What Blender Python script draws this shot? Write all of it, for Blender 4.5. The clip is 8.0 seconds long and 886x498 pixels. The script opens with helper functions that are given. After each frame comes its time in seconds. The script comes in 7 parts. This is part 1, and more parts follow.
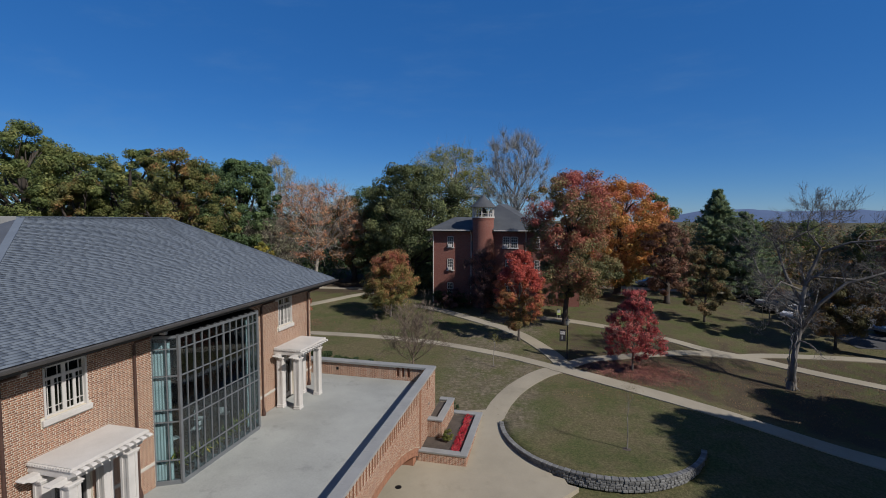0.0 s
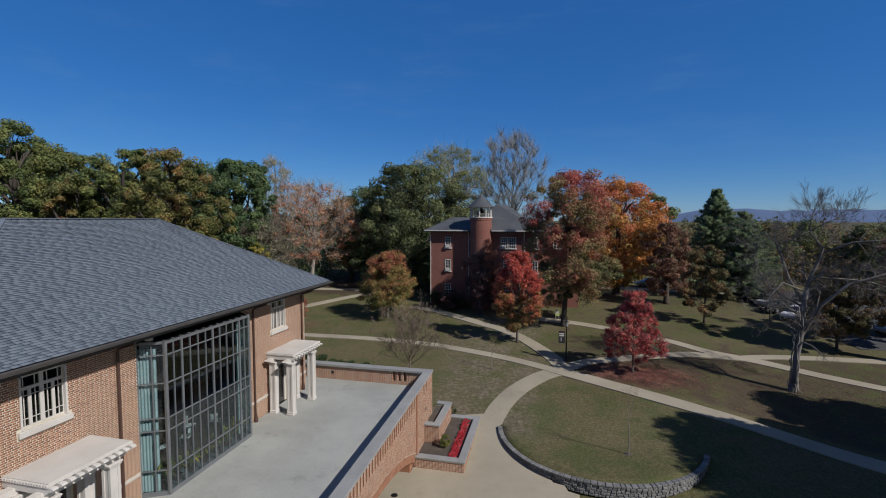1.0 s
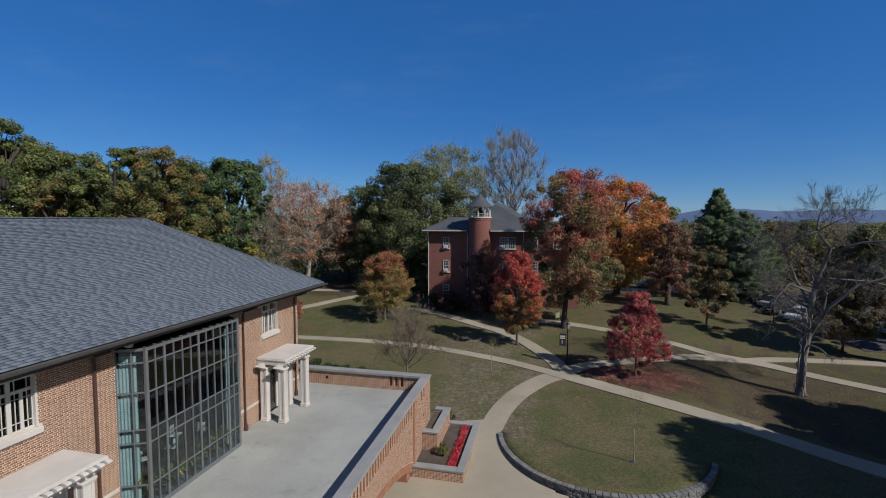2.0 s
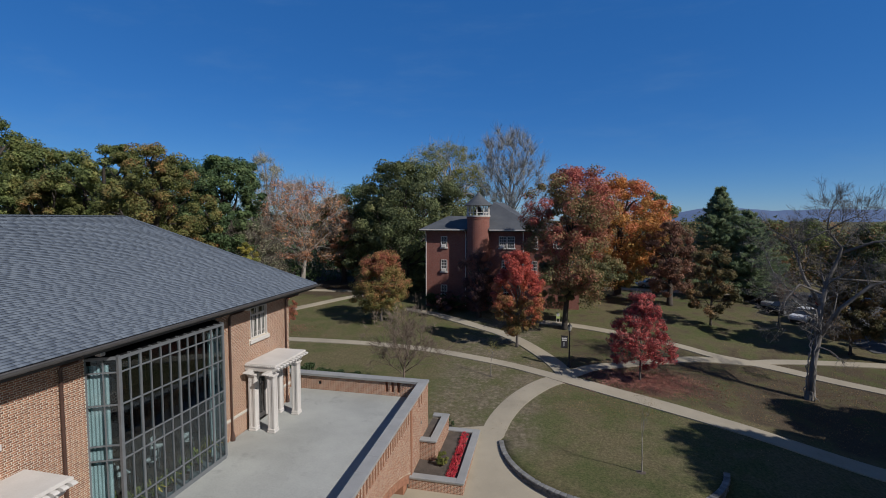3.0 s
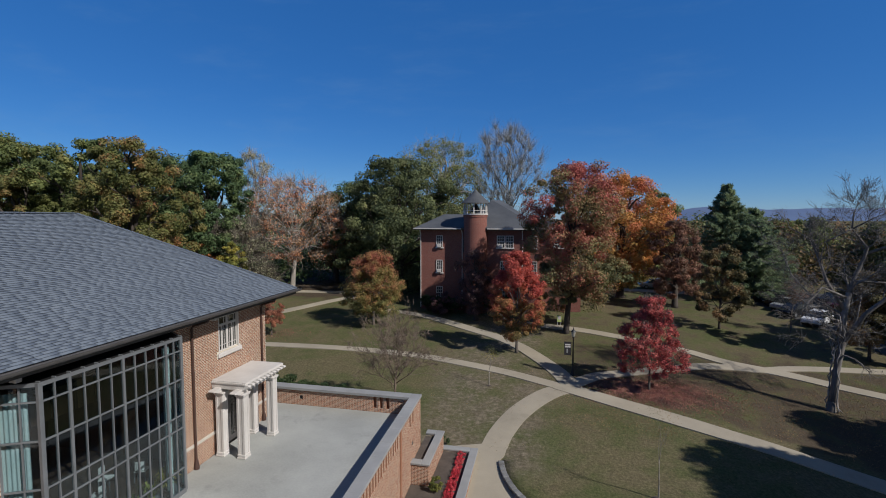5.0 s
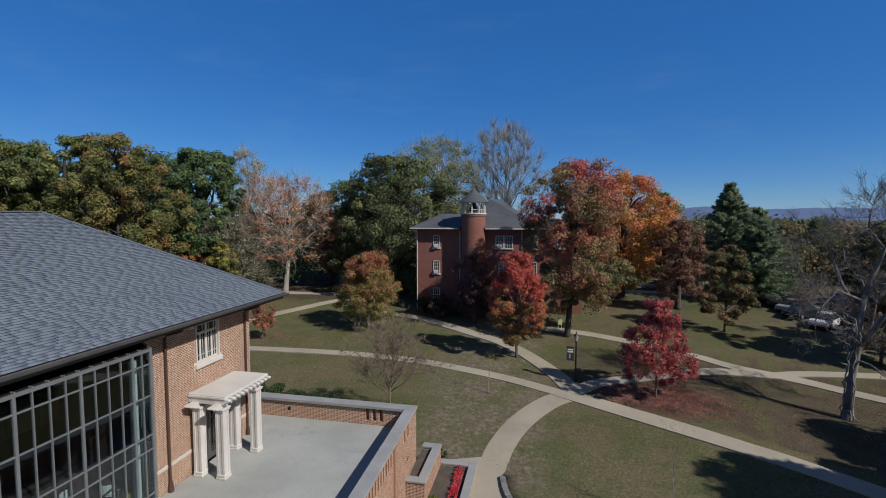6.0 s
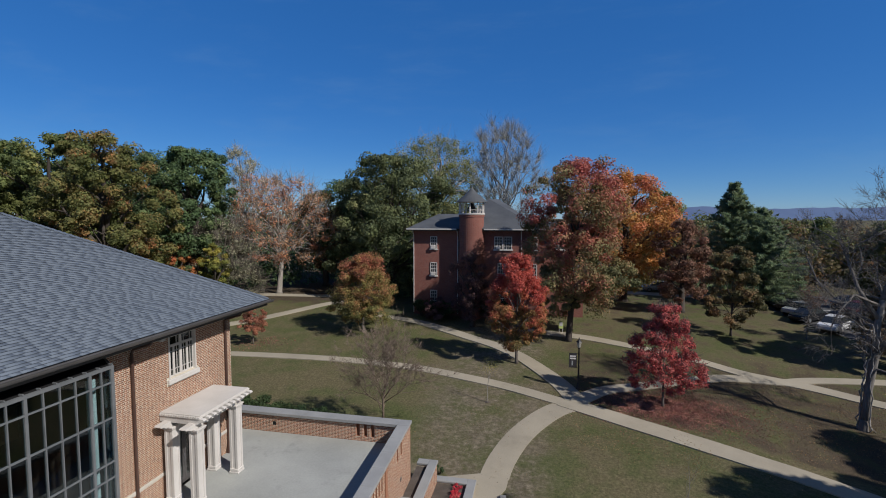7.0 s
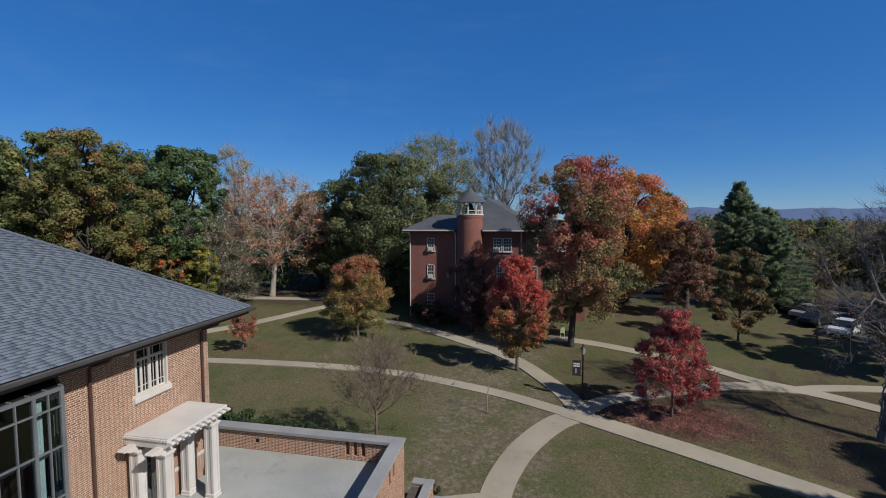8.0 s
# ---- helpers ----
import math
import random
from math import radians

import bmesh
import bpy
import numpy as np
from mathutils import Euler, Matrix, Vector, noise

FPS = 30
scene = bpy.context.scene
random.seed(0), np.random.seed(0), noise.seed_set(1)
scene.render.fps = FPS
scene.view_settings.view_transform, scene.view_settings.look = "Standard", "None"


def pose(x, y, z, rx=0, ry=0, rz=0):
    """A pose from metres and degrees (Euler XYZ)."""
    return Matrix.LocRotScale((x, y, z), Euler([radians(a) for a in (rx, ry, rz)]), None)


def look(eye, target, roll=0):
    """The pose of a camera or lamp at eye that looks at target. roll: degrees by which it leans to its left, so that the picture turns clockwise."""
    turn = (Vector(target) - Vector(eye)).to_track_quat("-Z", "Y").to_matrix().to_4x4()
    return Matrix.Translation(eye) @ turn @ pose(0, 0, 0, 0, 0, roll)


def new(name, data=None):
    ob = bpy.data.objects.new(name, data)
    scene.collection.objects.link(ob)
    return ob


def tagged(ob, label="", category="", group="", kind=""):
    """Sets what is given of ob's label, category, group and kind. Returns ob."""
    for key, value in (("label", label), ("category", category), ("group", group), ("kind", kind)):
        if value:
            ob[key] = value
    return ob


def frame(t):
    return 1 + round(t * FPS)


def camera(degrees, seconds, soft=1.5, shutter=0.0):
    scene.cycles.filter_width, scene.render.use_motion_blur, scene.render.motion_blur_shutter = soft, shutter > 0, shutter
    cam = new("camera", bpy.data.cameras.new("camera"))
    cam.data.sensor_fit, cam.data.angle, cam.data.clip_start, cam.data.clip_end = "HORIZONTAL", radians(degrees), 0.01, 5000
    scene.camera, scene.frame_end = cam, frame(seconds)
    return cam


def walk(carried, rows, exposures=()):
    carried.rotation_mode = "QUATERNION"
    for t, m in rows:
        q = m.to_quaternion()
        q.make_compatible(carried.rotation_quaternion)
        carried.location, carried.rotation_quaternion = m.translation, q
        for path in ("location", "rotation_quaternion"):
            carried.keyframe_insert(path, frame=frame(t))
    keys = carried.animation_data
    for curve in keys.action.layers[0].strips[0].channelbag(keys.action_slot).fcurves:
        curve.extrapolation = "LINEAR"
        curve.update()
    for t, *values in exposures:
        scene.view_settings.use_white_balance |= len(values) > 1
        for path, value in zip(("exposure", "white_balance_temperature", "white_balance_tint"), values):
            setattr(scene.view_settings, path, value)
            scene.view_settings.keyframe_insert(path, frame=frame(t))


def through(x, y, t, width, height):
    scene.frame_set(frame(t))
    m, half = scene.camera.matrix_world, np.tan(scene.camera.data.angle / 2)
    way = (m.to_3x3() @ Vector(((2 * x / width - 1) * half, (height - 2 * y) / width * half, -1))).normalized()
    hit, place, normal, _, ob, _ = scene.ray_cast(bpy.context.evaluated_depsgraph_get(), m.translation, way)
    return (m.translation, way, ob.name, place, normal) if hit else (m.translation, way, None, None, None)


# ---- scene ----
cam = camera(88.2, 8.0, soft=1.0)
PATH = [
    (0, (0.896, -0.627, 11.41), (0.434, 1.314, 11.281), 0.2),
    (0.5, (0.897, -0.359, 11.428), (0.438, 1.584, 11.3), 0.1),
    (1, (0.809, -0.016, 11.448), (0.356, 1.928, 11.319), 0.1),
    (1.5, (0.702, 0.411, 11.43), (0.253, 2.356, 11.303), 0.1),
    (3, (0.23, 2.135, 11.323), (-0.203, 4.083, 11.193), 0.1),
    (3.5, (0.076, 2.744, 11.306), (-0.353, 4.693, 11.174), 0.1),
    (4, (-0.022, 3.366, 11.284), (-0.447, 5.316, 11.152), 0.1),
    (4.5, (-0.079, 4.006, 11.271), (-0.502, 5.956, 11.137), 0.1),
    (6, (-0.527, 6.232, 11.234), (-0.933, 8.186, 11.098), 0.1),
    (6.5, (-0.649, 7.0, 11.279), (-1.051, 8.954, 11.142), 0.1),
    (7, (-0.748, 7.763, 11.301), (-1.146, 9.719, 11.164), 0.1),
    (7.5, (-0.871, 8.538, 11.306), (-1.267, 10.494, 11.17), 0.0),
    (8, (-0.982, 9.359, 11.273), (-1.372, 11.316, 11.141), 0.0),
]
walk(cam, [(t, look(eye, target, roll)) for t, eye, target, roll in PATH], exposures=[(0.0, -0.11), (3.5, -0.06), (8.0, 0.02)])

# ---- world and sun ----
SUN_AZ, SUN_EL = radians(-24.5), radians(39.8)
TO_SUN = Vector((math.cos(SUN_EL) * math.cos(SUN_AZ), math.cos(SUN_EL) * math.sin(SUN_AZ), math.sin(SUN_EL)))
world = bpy.data.worlds.new("sky")
scene.world = world
world.use_nodes = True
wn = world.node_tree.nodes
sky = wn.new("ShaderNodeTexSky")
sky.sky_type = "NISHITA"
sky.sun_disc = False
sky.sun_elevation = SUN_EL
sky.sun_rotation = radians(90.0) - SUN_AZ
sky.altitude = 1500.0
sky.air_density = 1.0
sky.dust_density = 0.0
sky.ozone_density = 5.0
wn["Background"].inputs["Strength"].default_value = 0.095
deep = wn.new("ShaderNodeHueSaturation")
deep.inputs["Saturation"].default_value = 1.25
deep.inputs["Hue"].default_value = 0.504
even = wn.new("ShaderNodeMix")
even.data_type = "RGBA"
# the sky is deepest well away from the sun
aim = wn.new("ShaderNodeTexCoord").outputs["Generated"]
near_sun = wn.new("ShaderNodeVectorMath")
near_sun.operation = "DOT_PRODUCT"
near_sun.inputs[1].default_value = TO_SUN
weight = wn.new("ShaderNodeMapRange")
for k, q in ((1, 0.42), (2, 0.8), (3, 0.5), (4, 0.0)):
    weight.inputs[k].default_value = q
world.node_tree.links.new(aim, near_sun.inputs[0])
world.node_tree.links.new(near_sun.outputs["Value"], weight.inputs["Value"])
world.node_tree.links.new(weight.outputs["Result"], even.inputs[0])
# and pale round the sun
pale = wn.new("ShaderNodeMapRange")
for k, q in ((1, 0.0), (2, 0.5), (3, 0.4), (4, 1.25)):
    pale.inputs[k].default_value = q
world.node_tree.links.new(weight.outputs["Result"], pale.inputs["Value"])
world.node_tree.links.new(pale.outputs["Result"], deep.inputs["Saturation"])
clean = wn.new("ShaderNodeMapRange")
for k, q in ((1, 0.0), (2, 0.5), (3, 0.34), (4, 1.0)):
    clean.inputs[k].default_value = q
world.node_tree.links.new(weight.outputs["Result"], clean.inputs["Value"])
world.node_tree.links.new(clean.outputs["Result"], deep.inputs["Value"])
even.inputs[7].default_value = (0.36, 1.54, 4.62, 1)
world.node_tree.links.new(sky.outputs["Color"], deep.inputs["Color"])
world.node_tree.links.new(deep.outputs["Color"], even.inputs[6])
# thin high cirrus
spread = wn.new("ShaderNodeMapping")
spread.inputs["Scale"].default_value = (1.2, 3.0, 7.0)
spread.inputs["Rotation"].default_value = (0.5, 0.3, 0.4)
wisp = wn.new("ShaderNodeTexNoise")
wisp.inputs["Scale"].default_value = 2.2
wisp.inputs["Detail"].default_value = 7.0
wisp.inputs["Roughness"].default_value = 0.62
thin = wn.new("ShaderNodeMapRange")
thin.interpolation_type = "SMOOTHSTEP"
for k, q in ((1, 0.48), (2, 0.85), (3, 0.0), (4, 0.13)):
    thin.inputs[k].default_value = q
cirrus = wn.new("ShaderNodeMix")
cirrus.data_type = "RGBA"
cirrus.inputs[7].default_value = (2.6, 3.6, 5.0, 1)
world.node_tree.links.new(wn.new("ShaderNodeTexCoord").outputs["Generated"], spread.inputs["Vector"])
world.node_tree.links.new(spread.outputs["Vector"], wisp.inputs["Vector"])
world.node_tree.links.new(wisp.outputs["Fac"], thin.inputs["Value"])
world.node_tree.links.new(thin.outputs["Result"], cirrus.inputs[0])
world.node_tree.links.new(even.outputs[2], cirrus.inputs[6])
clear = wn.new("ShaderNodeMix")
clear.data_type, clear.blend_type = "RGBA", "MULTIPLY"
twice = wn.new("ShaderNodeMath")
twice.operation = "MULTIPLY"
twice.inputs[1].default_value = 2.0
world.node_tree.links.new(weight.outputs["Result"], twice.inputs[0])
world.node_tree.links.new(twice.outputs[0], clear.inputs[0])
clear.inputs[7].default_value = (0.84, 0.985, 1.045, 1)
world.node_tree.links.new(cirrus.outputs[2], clear.inputs[6])
world.node_tree.links.new(clear.outputs[2], wn["Background"].inputs["Color"])
sun = new("sun", bpy.data.lights.new("sun", "SUN"))
sun.data.energy = 4.6
sun.data.angle = radians(0.6)
sun.data.color = (1.0, 0.955, 0.905)
sun.matrix_world = look((60, -40, 60), Vector((60, -40, 60)) - TO_SUN)

# ---- mesh tools ----
class Geo:
    """Collects vertices and faces of one mesh, in world metres."""

    def __init__(self):
        self.v, self.f = [], []

    def face(self, pts, centre=None):
        pts = [Vector(p) for p in pts]
        if centre is not None:
            mid = sum(pts, Vector()) / len(pts)
            normal = (pts[1] - pts[0]).cross(pts[2] - pts[1])
            if normal.dot(mid - Vector(centre)) < 0:
                pts.reverse()
        k = len(self.v)
        self.v += [tuple(p) for p in pts]
        self.f.append(tuple(range(k, k + len(pts))))

    def hexa(self, c, b=0.0):
        """A box from eight corners c[x][y][z] order 000,001,010,011,100,101,110,111; b: chamfer."""
        c = [Vector(p) for p in c]
        mid = sum(c, Vector()) / 8
        at = lambda i, j, k: c[4 * i + 2 * j + k]
        if b <= 0:
            for quad in (((0, 0, 0), (0, 0, 1), (0, 1, 1), (0, 1, 0)), ((1, 0, 0), (1, 1, 0), (1, 1, 1), (1, 0, 1)), ((0, 0, 0), (1, 0, 0), (1, 0, 1), (0, 0, 1)),
                         ((0, 1, 0), (0, 1, 1), (1, 1, 1), (1, 1, 0)), ((0, 0, 0), (0, 1, 0), (1, 1, 0), (1, 0, 0)), ((0, 0, 1), (1, 0, 1), (1, 1, 1), (0, 1, 1))):
                self.face([at(*q) for q in quad], mid)
            return self
        k0 = len(self.v)
        idx = {}
        for i in (0, 1):
            for j in (0, 1):
                for k in (0, 1):
                    p = at(i, j, k)
                    d = [(at(1 - i, j, k) - p).normalized(), (at(i, 1 - j, k) - p).normalized(), (at(i, j, 1 - k) - p).normalized()]
                    for a in range(3):
                        q = p + b * (d[(a + 1) % 3] + d[(a + 2) % 3])
                        idx[i, j, k, a] = len(self.v)
                        self.v.append(tuple(q))
        def add(keys):
            pts = [Vector(self.v[idx[q]]) for q in keys]
            m = sum(pts, Vector()) / len(pts)
            if (pts[1] - pts[0]).cross(pts[2] - pts[1]).dot(m - mid) < 0:
                keys = keys[::-1]
            self.f.append(tuple(idx[q] for q in keys))
        for s in (0, 1):
            add([(s, 0, 0, 0), (s, 1, 0, 0), (s, 1, 1, 0), (s, 0, 1, 0)])
            add([(0, s, 0, 1), (1, s, 0, 1), (1, s, 1, 1), (0, s, 1, 1)])
            add([(0, 0, s, 2), (1, 0, s, 2), (1, 1, s, 2), (0, 1, s, 2)])
            for r in (0, 1):
                add([(s, r, 0, 0), (s, r, 1, 0), (s, r, 1, 1), (s, r, 0, 1)])
                add([(s, 0, r, 0), (s, 1, r, 0), (s, 1, r, 2), (s, 0, r, 2)])
                add([(0, s, r, 1), (1, s, r, 1), (1, s, r, 2), (0, s, r, 2)])
                for q in (0, 1):
                    add([(s, r, q, 0), (s, r, q, 1), (s, r, q, 2)])
        return self

    def box(self, x0, y0, z0, x1, y1, z1, b=0.0):
        return self.hexa([(x, y, z) for x in (x0, x1) for y in (y0, y1) for z in (z0, z1)], b)

    def obox(self, m, sx, sy, sz, b=0.0):
        """A box of that size centred on the pose m."""
        return self.hexa([m @ Vector((x, y, z)) for x in (-sx / 2, sx / 2) for y in (-sy / 2, sy / 2) for z in (-sz / 2, sz / 2)], b)

    def bar(self, a, c, w, h, b=0.0):
        """A straight bar from a to c, w wide across and h high."""
        a, c = Vector(a), Vector(c)
        d = (c - a).normalized()
        up = Vector((0, 0, 1)) if abs(d.z) < 0.95 else Vector((0, 1, 0))
        s = d.cross(up).normalized()
        u = s.cross(d)
        return self.hexa([p + i * s * w / 2 + j * u * h / 2 for p in (a, c) for i in (-1, 1) for j in (-1, 1)], b)

    def prism(self, poly, z0, z1):
        """An upright prism on a convex or simple polygon of (x, y), counter-clockwise."""
        area = sum(a[0] * c[1] - c[0] * a[1] for a, c in zip(poly, poly[1:] + poly[:1]))
        if area < 0:
            poly = poly[::-1]
        k, n = len(self.v), len(poly)
        self.v += [(x, y, z0) for x, y in poly] + [(x, y, z1) for x, y in poly]
        self.f.append(tuple(range(k + n - 1, k - 1, -1)))
        self.f.append(tuple(range(k + n, k + 2 * n)))
        for i in range(n):
            j = (i + 1) % n
            self.f.append((k + i, k + j, k + n + j, k + n + i))
        return self

    def sweep(self, profile, a, c):
        """A closed profile of points, given at a, extruded by c - a."""
        d = Vector(c) - Vector(a)
        k, n = len(self.v), len(profile)
        p = [Vector(q) for q in profile]
        mid = sum(p, Vector()) / n
        normal = Vector()
        for i in range(n):
            normal += (p[i] - mid).cross(p[(i + 1) % n] - mid)
        if normal.dot(d) > 0:
            p.reverse()
        self.v += [tuple(q) for q in p] + [tuple(q + d) for q in p]
        self.f.append(tuple(range(k, k + n)))
        self.f.append(tuple(range(k + 2 * n - 1, k + n - 1, -1)))
        for i in range(n):
            j = (i + 1) % n
            self.f.append((k + j, k + i, k + n + i, k + n + j))
        return self

    def tube(self, pts, radii, n=8, cap=True):
        pts = [Vector(p) for p in pts]
        k = len(self.v)
        side = None
        for i, p in enumerate(pts):
            d = (pts[min(i + 1, len(pts) - 1)] - pts[max(i - 1, 0)]).normalized()
            if side is None:
                side = d.orthogonal().normalized()
            side = (side - d * side.dot(d)).normalized()
            up = d.cross(side)
            for j in range(n):
                t = 2 * math.pi * j / n
                self.v.append(tuple(p + radii[i] * (math.cos(t) * side + math.sin(t) * up)))
        for i in range(len(pts) - 1):
            for j in range(n):
                a, c = k + i * n + j, k + i * n + (j + 1) % n
                self.f.append((a, c, c + n, a + n))
        if cap:
            self.f.append(tuple(range(k + n - 1, k - 1, -1)))
            self.f.append(tuple(range(k + (len(pts) - 1) * n, k + len(pts) * n)))
        return self

    def lathe(self, x, y, profile, n=16):
        """Turns (radius, z) from bottom to top about an upright axis."""
        k = len(self.v)
        for r, z in profile:
            for j in range(n):
                t = 2 * math.pi * j / n
                self.v.append((x + r * math.cos(t), y + r * math.sin(t), z))
        for i in range(len(profile) - 1):
            for j in range(n):
                a, c = k + i * n + j, k + i * n + (j + 1) % n
                self.f.append((a, c, c + n, a + n))
        self.f.append(tuple(range(k + n - 1, k - 1, -1)))
        e = k + (len(profile) - 1) * n
        self.f.append(tuple(range(e, e + n)))
        return self

    def mesh(self, name):
        me = bpy.data.meshes.new(name)
        me.from_pydata(self.v, [], self.f)
        me.update()
        return me


def raw_mesh(name, verts, faces):
    """A mesh from numpy arrays: vertices (n, 3) and faces (m, k), all of k corners."""
    me = bpy.data.meshes.new(name)
    faces = np.asarray(faces, np.int32)
    m, k = faces.shape
    me.vertices.add(len(verts))
    me.vertices.foreach_set("co", np.asarray(verts, np.float32).ravel())
    me.loops.add(m * k)
    me.loops.foreach_set("vertex_index", faces.ravel())
    me.polygons.add(m)
    me.polygons.foreach_set("loop_start", np.arange(0, m * k, k, dtype=np.int32))
    me.update(calc_edges=True)
    me.validate()
    return me


def thing(name, x, y, z, label, category, group=""):
    ob = new(name)
    ob.empty_display_size = 0.3
    ob.matrix_basis = pose(x, y, z)
    return tagged(ob, label, category, group)


def part(name, geo, material, parent=None, label="", smooth=False, kind=""):
    """One mesh object under a thing or a part. Its vertices are in world metres."""
    me = geo.mesh(name) if isinstance(geo, Geo) else geo
    if not me.materials:
        me.materials.append(material)
    if smooth:
        me.polygons.foreach_set("use_smooth", [True] * len(me.polygons))
    ob = new(name, me)
    if parent is not None:
        ob.parent = parent
        if parent.type == "EMPTY":
            ob.matrix_parent_inverse = parent.matrix_basis.inverted()
    return tagged(ob, label, kind=kind)


def structure(name, geo, material, label, category, smooth=False):
    ob = part(name, geo, material, smooth=smooth)
    return tagged(ob, label, category, kind="structure")


def smooth_step(a, b, x):
    t = np.clip((np.asarray(x, float) - a) / (b - a), 0, 1)
    return t * t * (3 - 2 * t)


def ground_z(x, y):
    z = np.interp(y, [-60, 23, 30, 38.4, 46, 52, 56, 65, 80, 300], [-2.6, -2.42, -1.9, -1.33, -0.92, -0.55, -0.1, 0.45, 0.8, 1.0])
    return z - 0.75 * smooth_step(9, 20, x) * (1 - smooth_step(42, 56, y))


def gz(x, y):
    return float(ground_z(x, y))

# ---- materials ----
def nodes_of(name):
    m = bpy.data.materials.new(name)
    m.use_nodes = True
    nt = m.node_tree
    return m, nt, nt.nodes["Principled BSDF"]


def link(nt, a, b):
    nt.links.new(a, b)


def coords(nt):
    return nt.nodes.new("ShaderNodeTexCoord").outputs["Object"]


def noise_of(nt, vec, scale, detail=3.0, rough=0.55, stretch=None):
    if stretch:
        mp = nt.nodes.new("ShaderNodeMapping")
        mp.inputs["Scale"].default_value = stretch
        link(nt, vec, mp.inputs["Vector"])
        vec = mp.outputs["Vector"]
    n = nt.nodes.new("ShaderNodeTexNoise")
    n.inputs["Scale"].default_value = scale
    n.inputs["Detail"].default_value = detail
    n.inputs["Roughness"].default_value = rough
    link(nt, vec, n.inputs["Vector"])
    return n.outputs["Fac"]


def ramp(nt, fac, stops):
    r = nt.nodes.new("ShaderNodeValToRGB")
    e = r.color_ramp.elements
    while len(e) < len(stops):
        e.new(0.5)
    for el, (p, c) in zip(e, stops):
        el.position, el.color = p, (*c, 1)
    link(nt, fac, r.inputs["Fac"])
    return r.outputs["Color"]


def mix(nt, fac, a, b, mode="MIX"):
    n = nt.nodes.new("ShaderNodeMix")
    n.data_type, n.blend_type = "RGBA", mode
    for s, v in ((n.inputs[0], fac), (n.inputs[6], a), (n.inputs[7], b)):
        if isinstance(v, bpy.types.NodeSocket):
            link(nt, v, s)
        else:
            s.default_value = (*v, 1) if isinstance(v, tuple) else v
    return n.outputs[2]


def math_node(nt, op, a, b=0.0, c=None):
    n = nt.nodes.new("ShaderNodeMath")
    n.operation = op
    n.use_clamp = op in ("MULTIPLY_ADD",)
    for s, v in zip(n.inputs, (a, b) if c is None else (a, b, c)):
        if isinstance(v, bpy.types.NodeSocket):
            link(nt, v, s)
        else:
            s.default_value = v
    return n.outputs[0]


def remap(nt, v, a, b, c=0.0, d=1.0):
    n = nt.nodes.new("ShaderNodeMapRange")
    n.interpolation_type = "SMOOTHSTEP"
    link(nt, v, n.inputs["Value"])
    for s, q in zip(list(n.inputs)[1:5], (a, b, c, d)):
        s.default_value = q
    return n.outputs["Result"]


def bump(nt, bsdf, height, strength, distance=0.02):
    b = nt.nodes.new("ShaderNodeBump")
    b.inputs["Strength"].default_value = strength
    b.inputs["Distance"].default_value = distance
    link(nt, height, b.inputs["Height"])
    link(nt, b.outputs["Normal"], bsdf.inputs["Normal"])


def surface(name, dark, light, coarse=0.6, fine=25.0, rough=0.8, relief=0.2, metal=0.0, island=0.0, tint=None, stretch=None, spec=0.5):
    """A plain material with stains at a large scale, grain at a small one, and a shift of tone from piece to piece."""
    m, nt, p = nodes_of(name)
    v = coords(nt)
    big = noise_of(nt, v, coarse, 4.0, 0.6, stretch)
    small = noise_of(nt, v, fine, 3.0, 0.6, stretch)
    f = math_node(nt, "ADD", math_node(nt, "MULTIPLY", big, 0.65), math_node(nt, "MULTIPLY", small, 0.35))
    col = ramp(nt, f, [(0.33, dark), (0.67, light)])
    if island:
        g = nt.nodes.new("ShaderNodeNewGeometry").outputs["Random Per Island"]
        r = nt.nodes.new("ShaderNodeObjectInfo").outputs["Random"]
        k = math_node(nt, "FRACT", math_node(nt, "ADD", g, r))
        low = tuple(max(0.0, 1 - island) for _ in range(3)) if tint is None else tint
        col = mix(nt, 1.0, col, ramp(nt, k, [(0.0, low), (1.0, (1.0, 1.0, 1.0))]), "MULTIPLY")
    link(nt, col, p.inputs["Base Color"])
    link(nt, remap(nt, small, 0.2, 0.8, max(0.02, rough - 0.08), min(1.0, rough + 0.08)), p.inputs["Roughness"])
    p.inputs["Metallic"].default_value = metal
    p.inputs["Specular IOR Level"].default_value = spec
    if relief:
        bump(nt, p, small, relief)
    return m


def brick_pieces():
    """Fired clay bricks, each of its own shade between orange, red-brown and a few burnt ones."""
    m, nt, p = nodes_of("brick_clay")
    v = coords(nt)
    g = nt.nodes.new("ShaderNodeNewGeometry").outputs["Random Per Island"]
    r = nt.nodes.new("ShaderNodeObjectInfo").outputs["Random"]
    k = math_node(nt, "FRACT", math_node(nt, "ADD", g, r))
    col = ramp(nt, k, [(0.0, (0.221, 0.099, 0.0621)), (0.18, (0.266, 0.12, 0.0711)), (0.5, (0.32, 0.149, 0.0864)), (0.8, (0.36, 0.171, 0.102)), (1.0, (0.392, 0.206, 0.127))])
    small = noise_of(nt, v, 40.0, 3.0)
    big = noise_of(nt, v, 0.7, 4.0)
    col = mix(nt, remap(nt, big, 0.35, 0.75, 0.0, 0.25), col, (0.257, 0.146, 0.099))
    col = mix(nt, remap(nt, small, 0.3, 0.8, 0.0, 0.35), col, (0.206, 0.094, 0.06))
    link(nt, col, p.inputs["Base Color"])
    p.inputs["Roughness"].default_value = 0.88
    bump(nt, p, small, 0.35, 0.006)
    return m


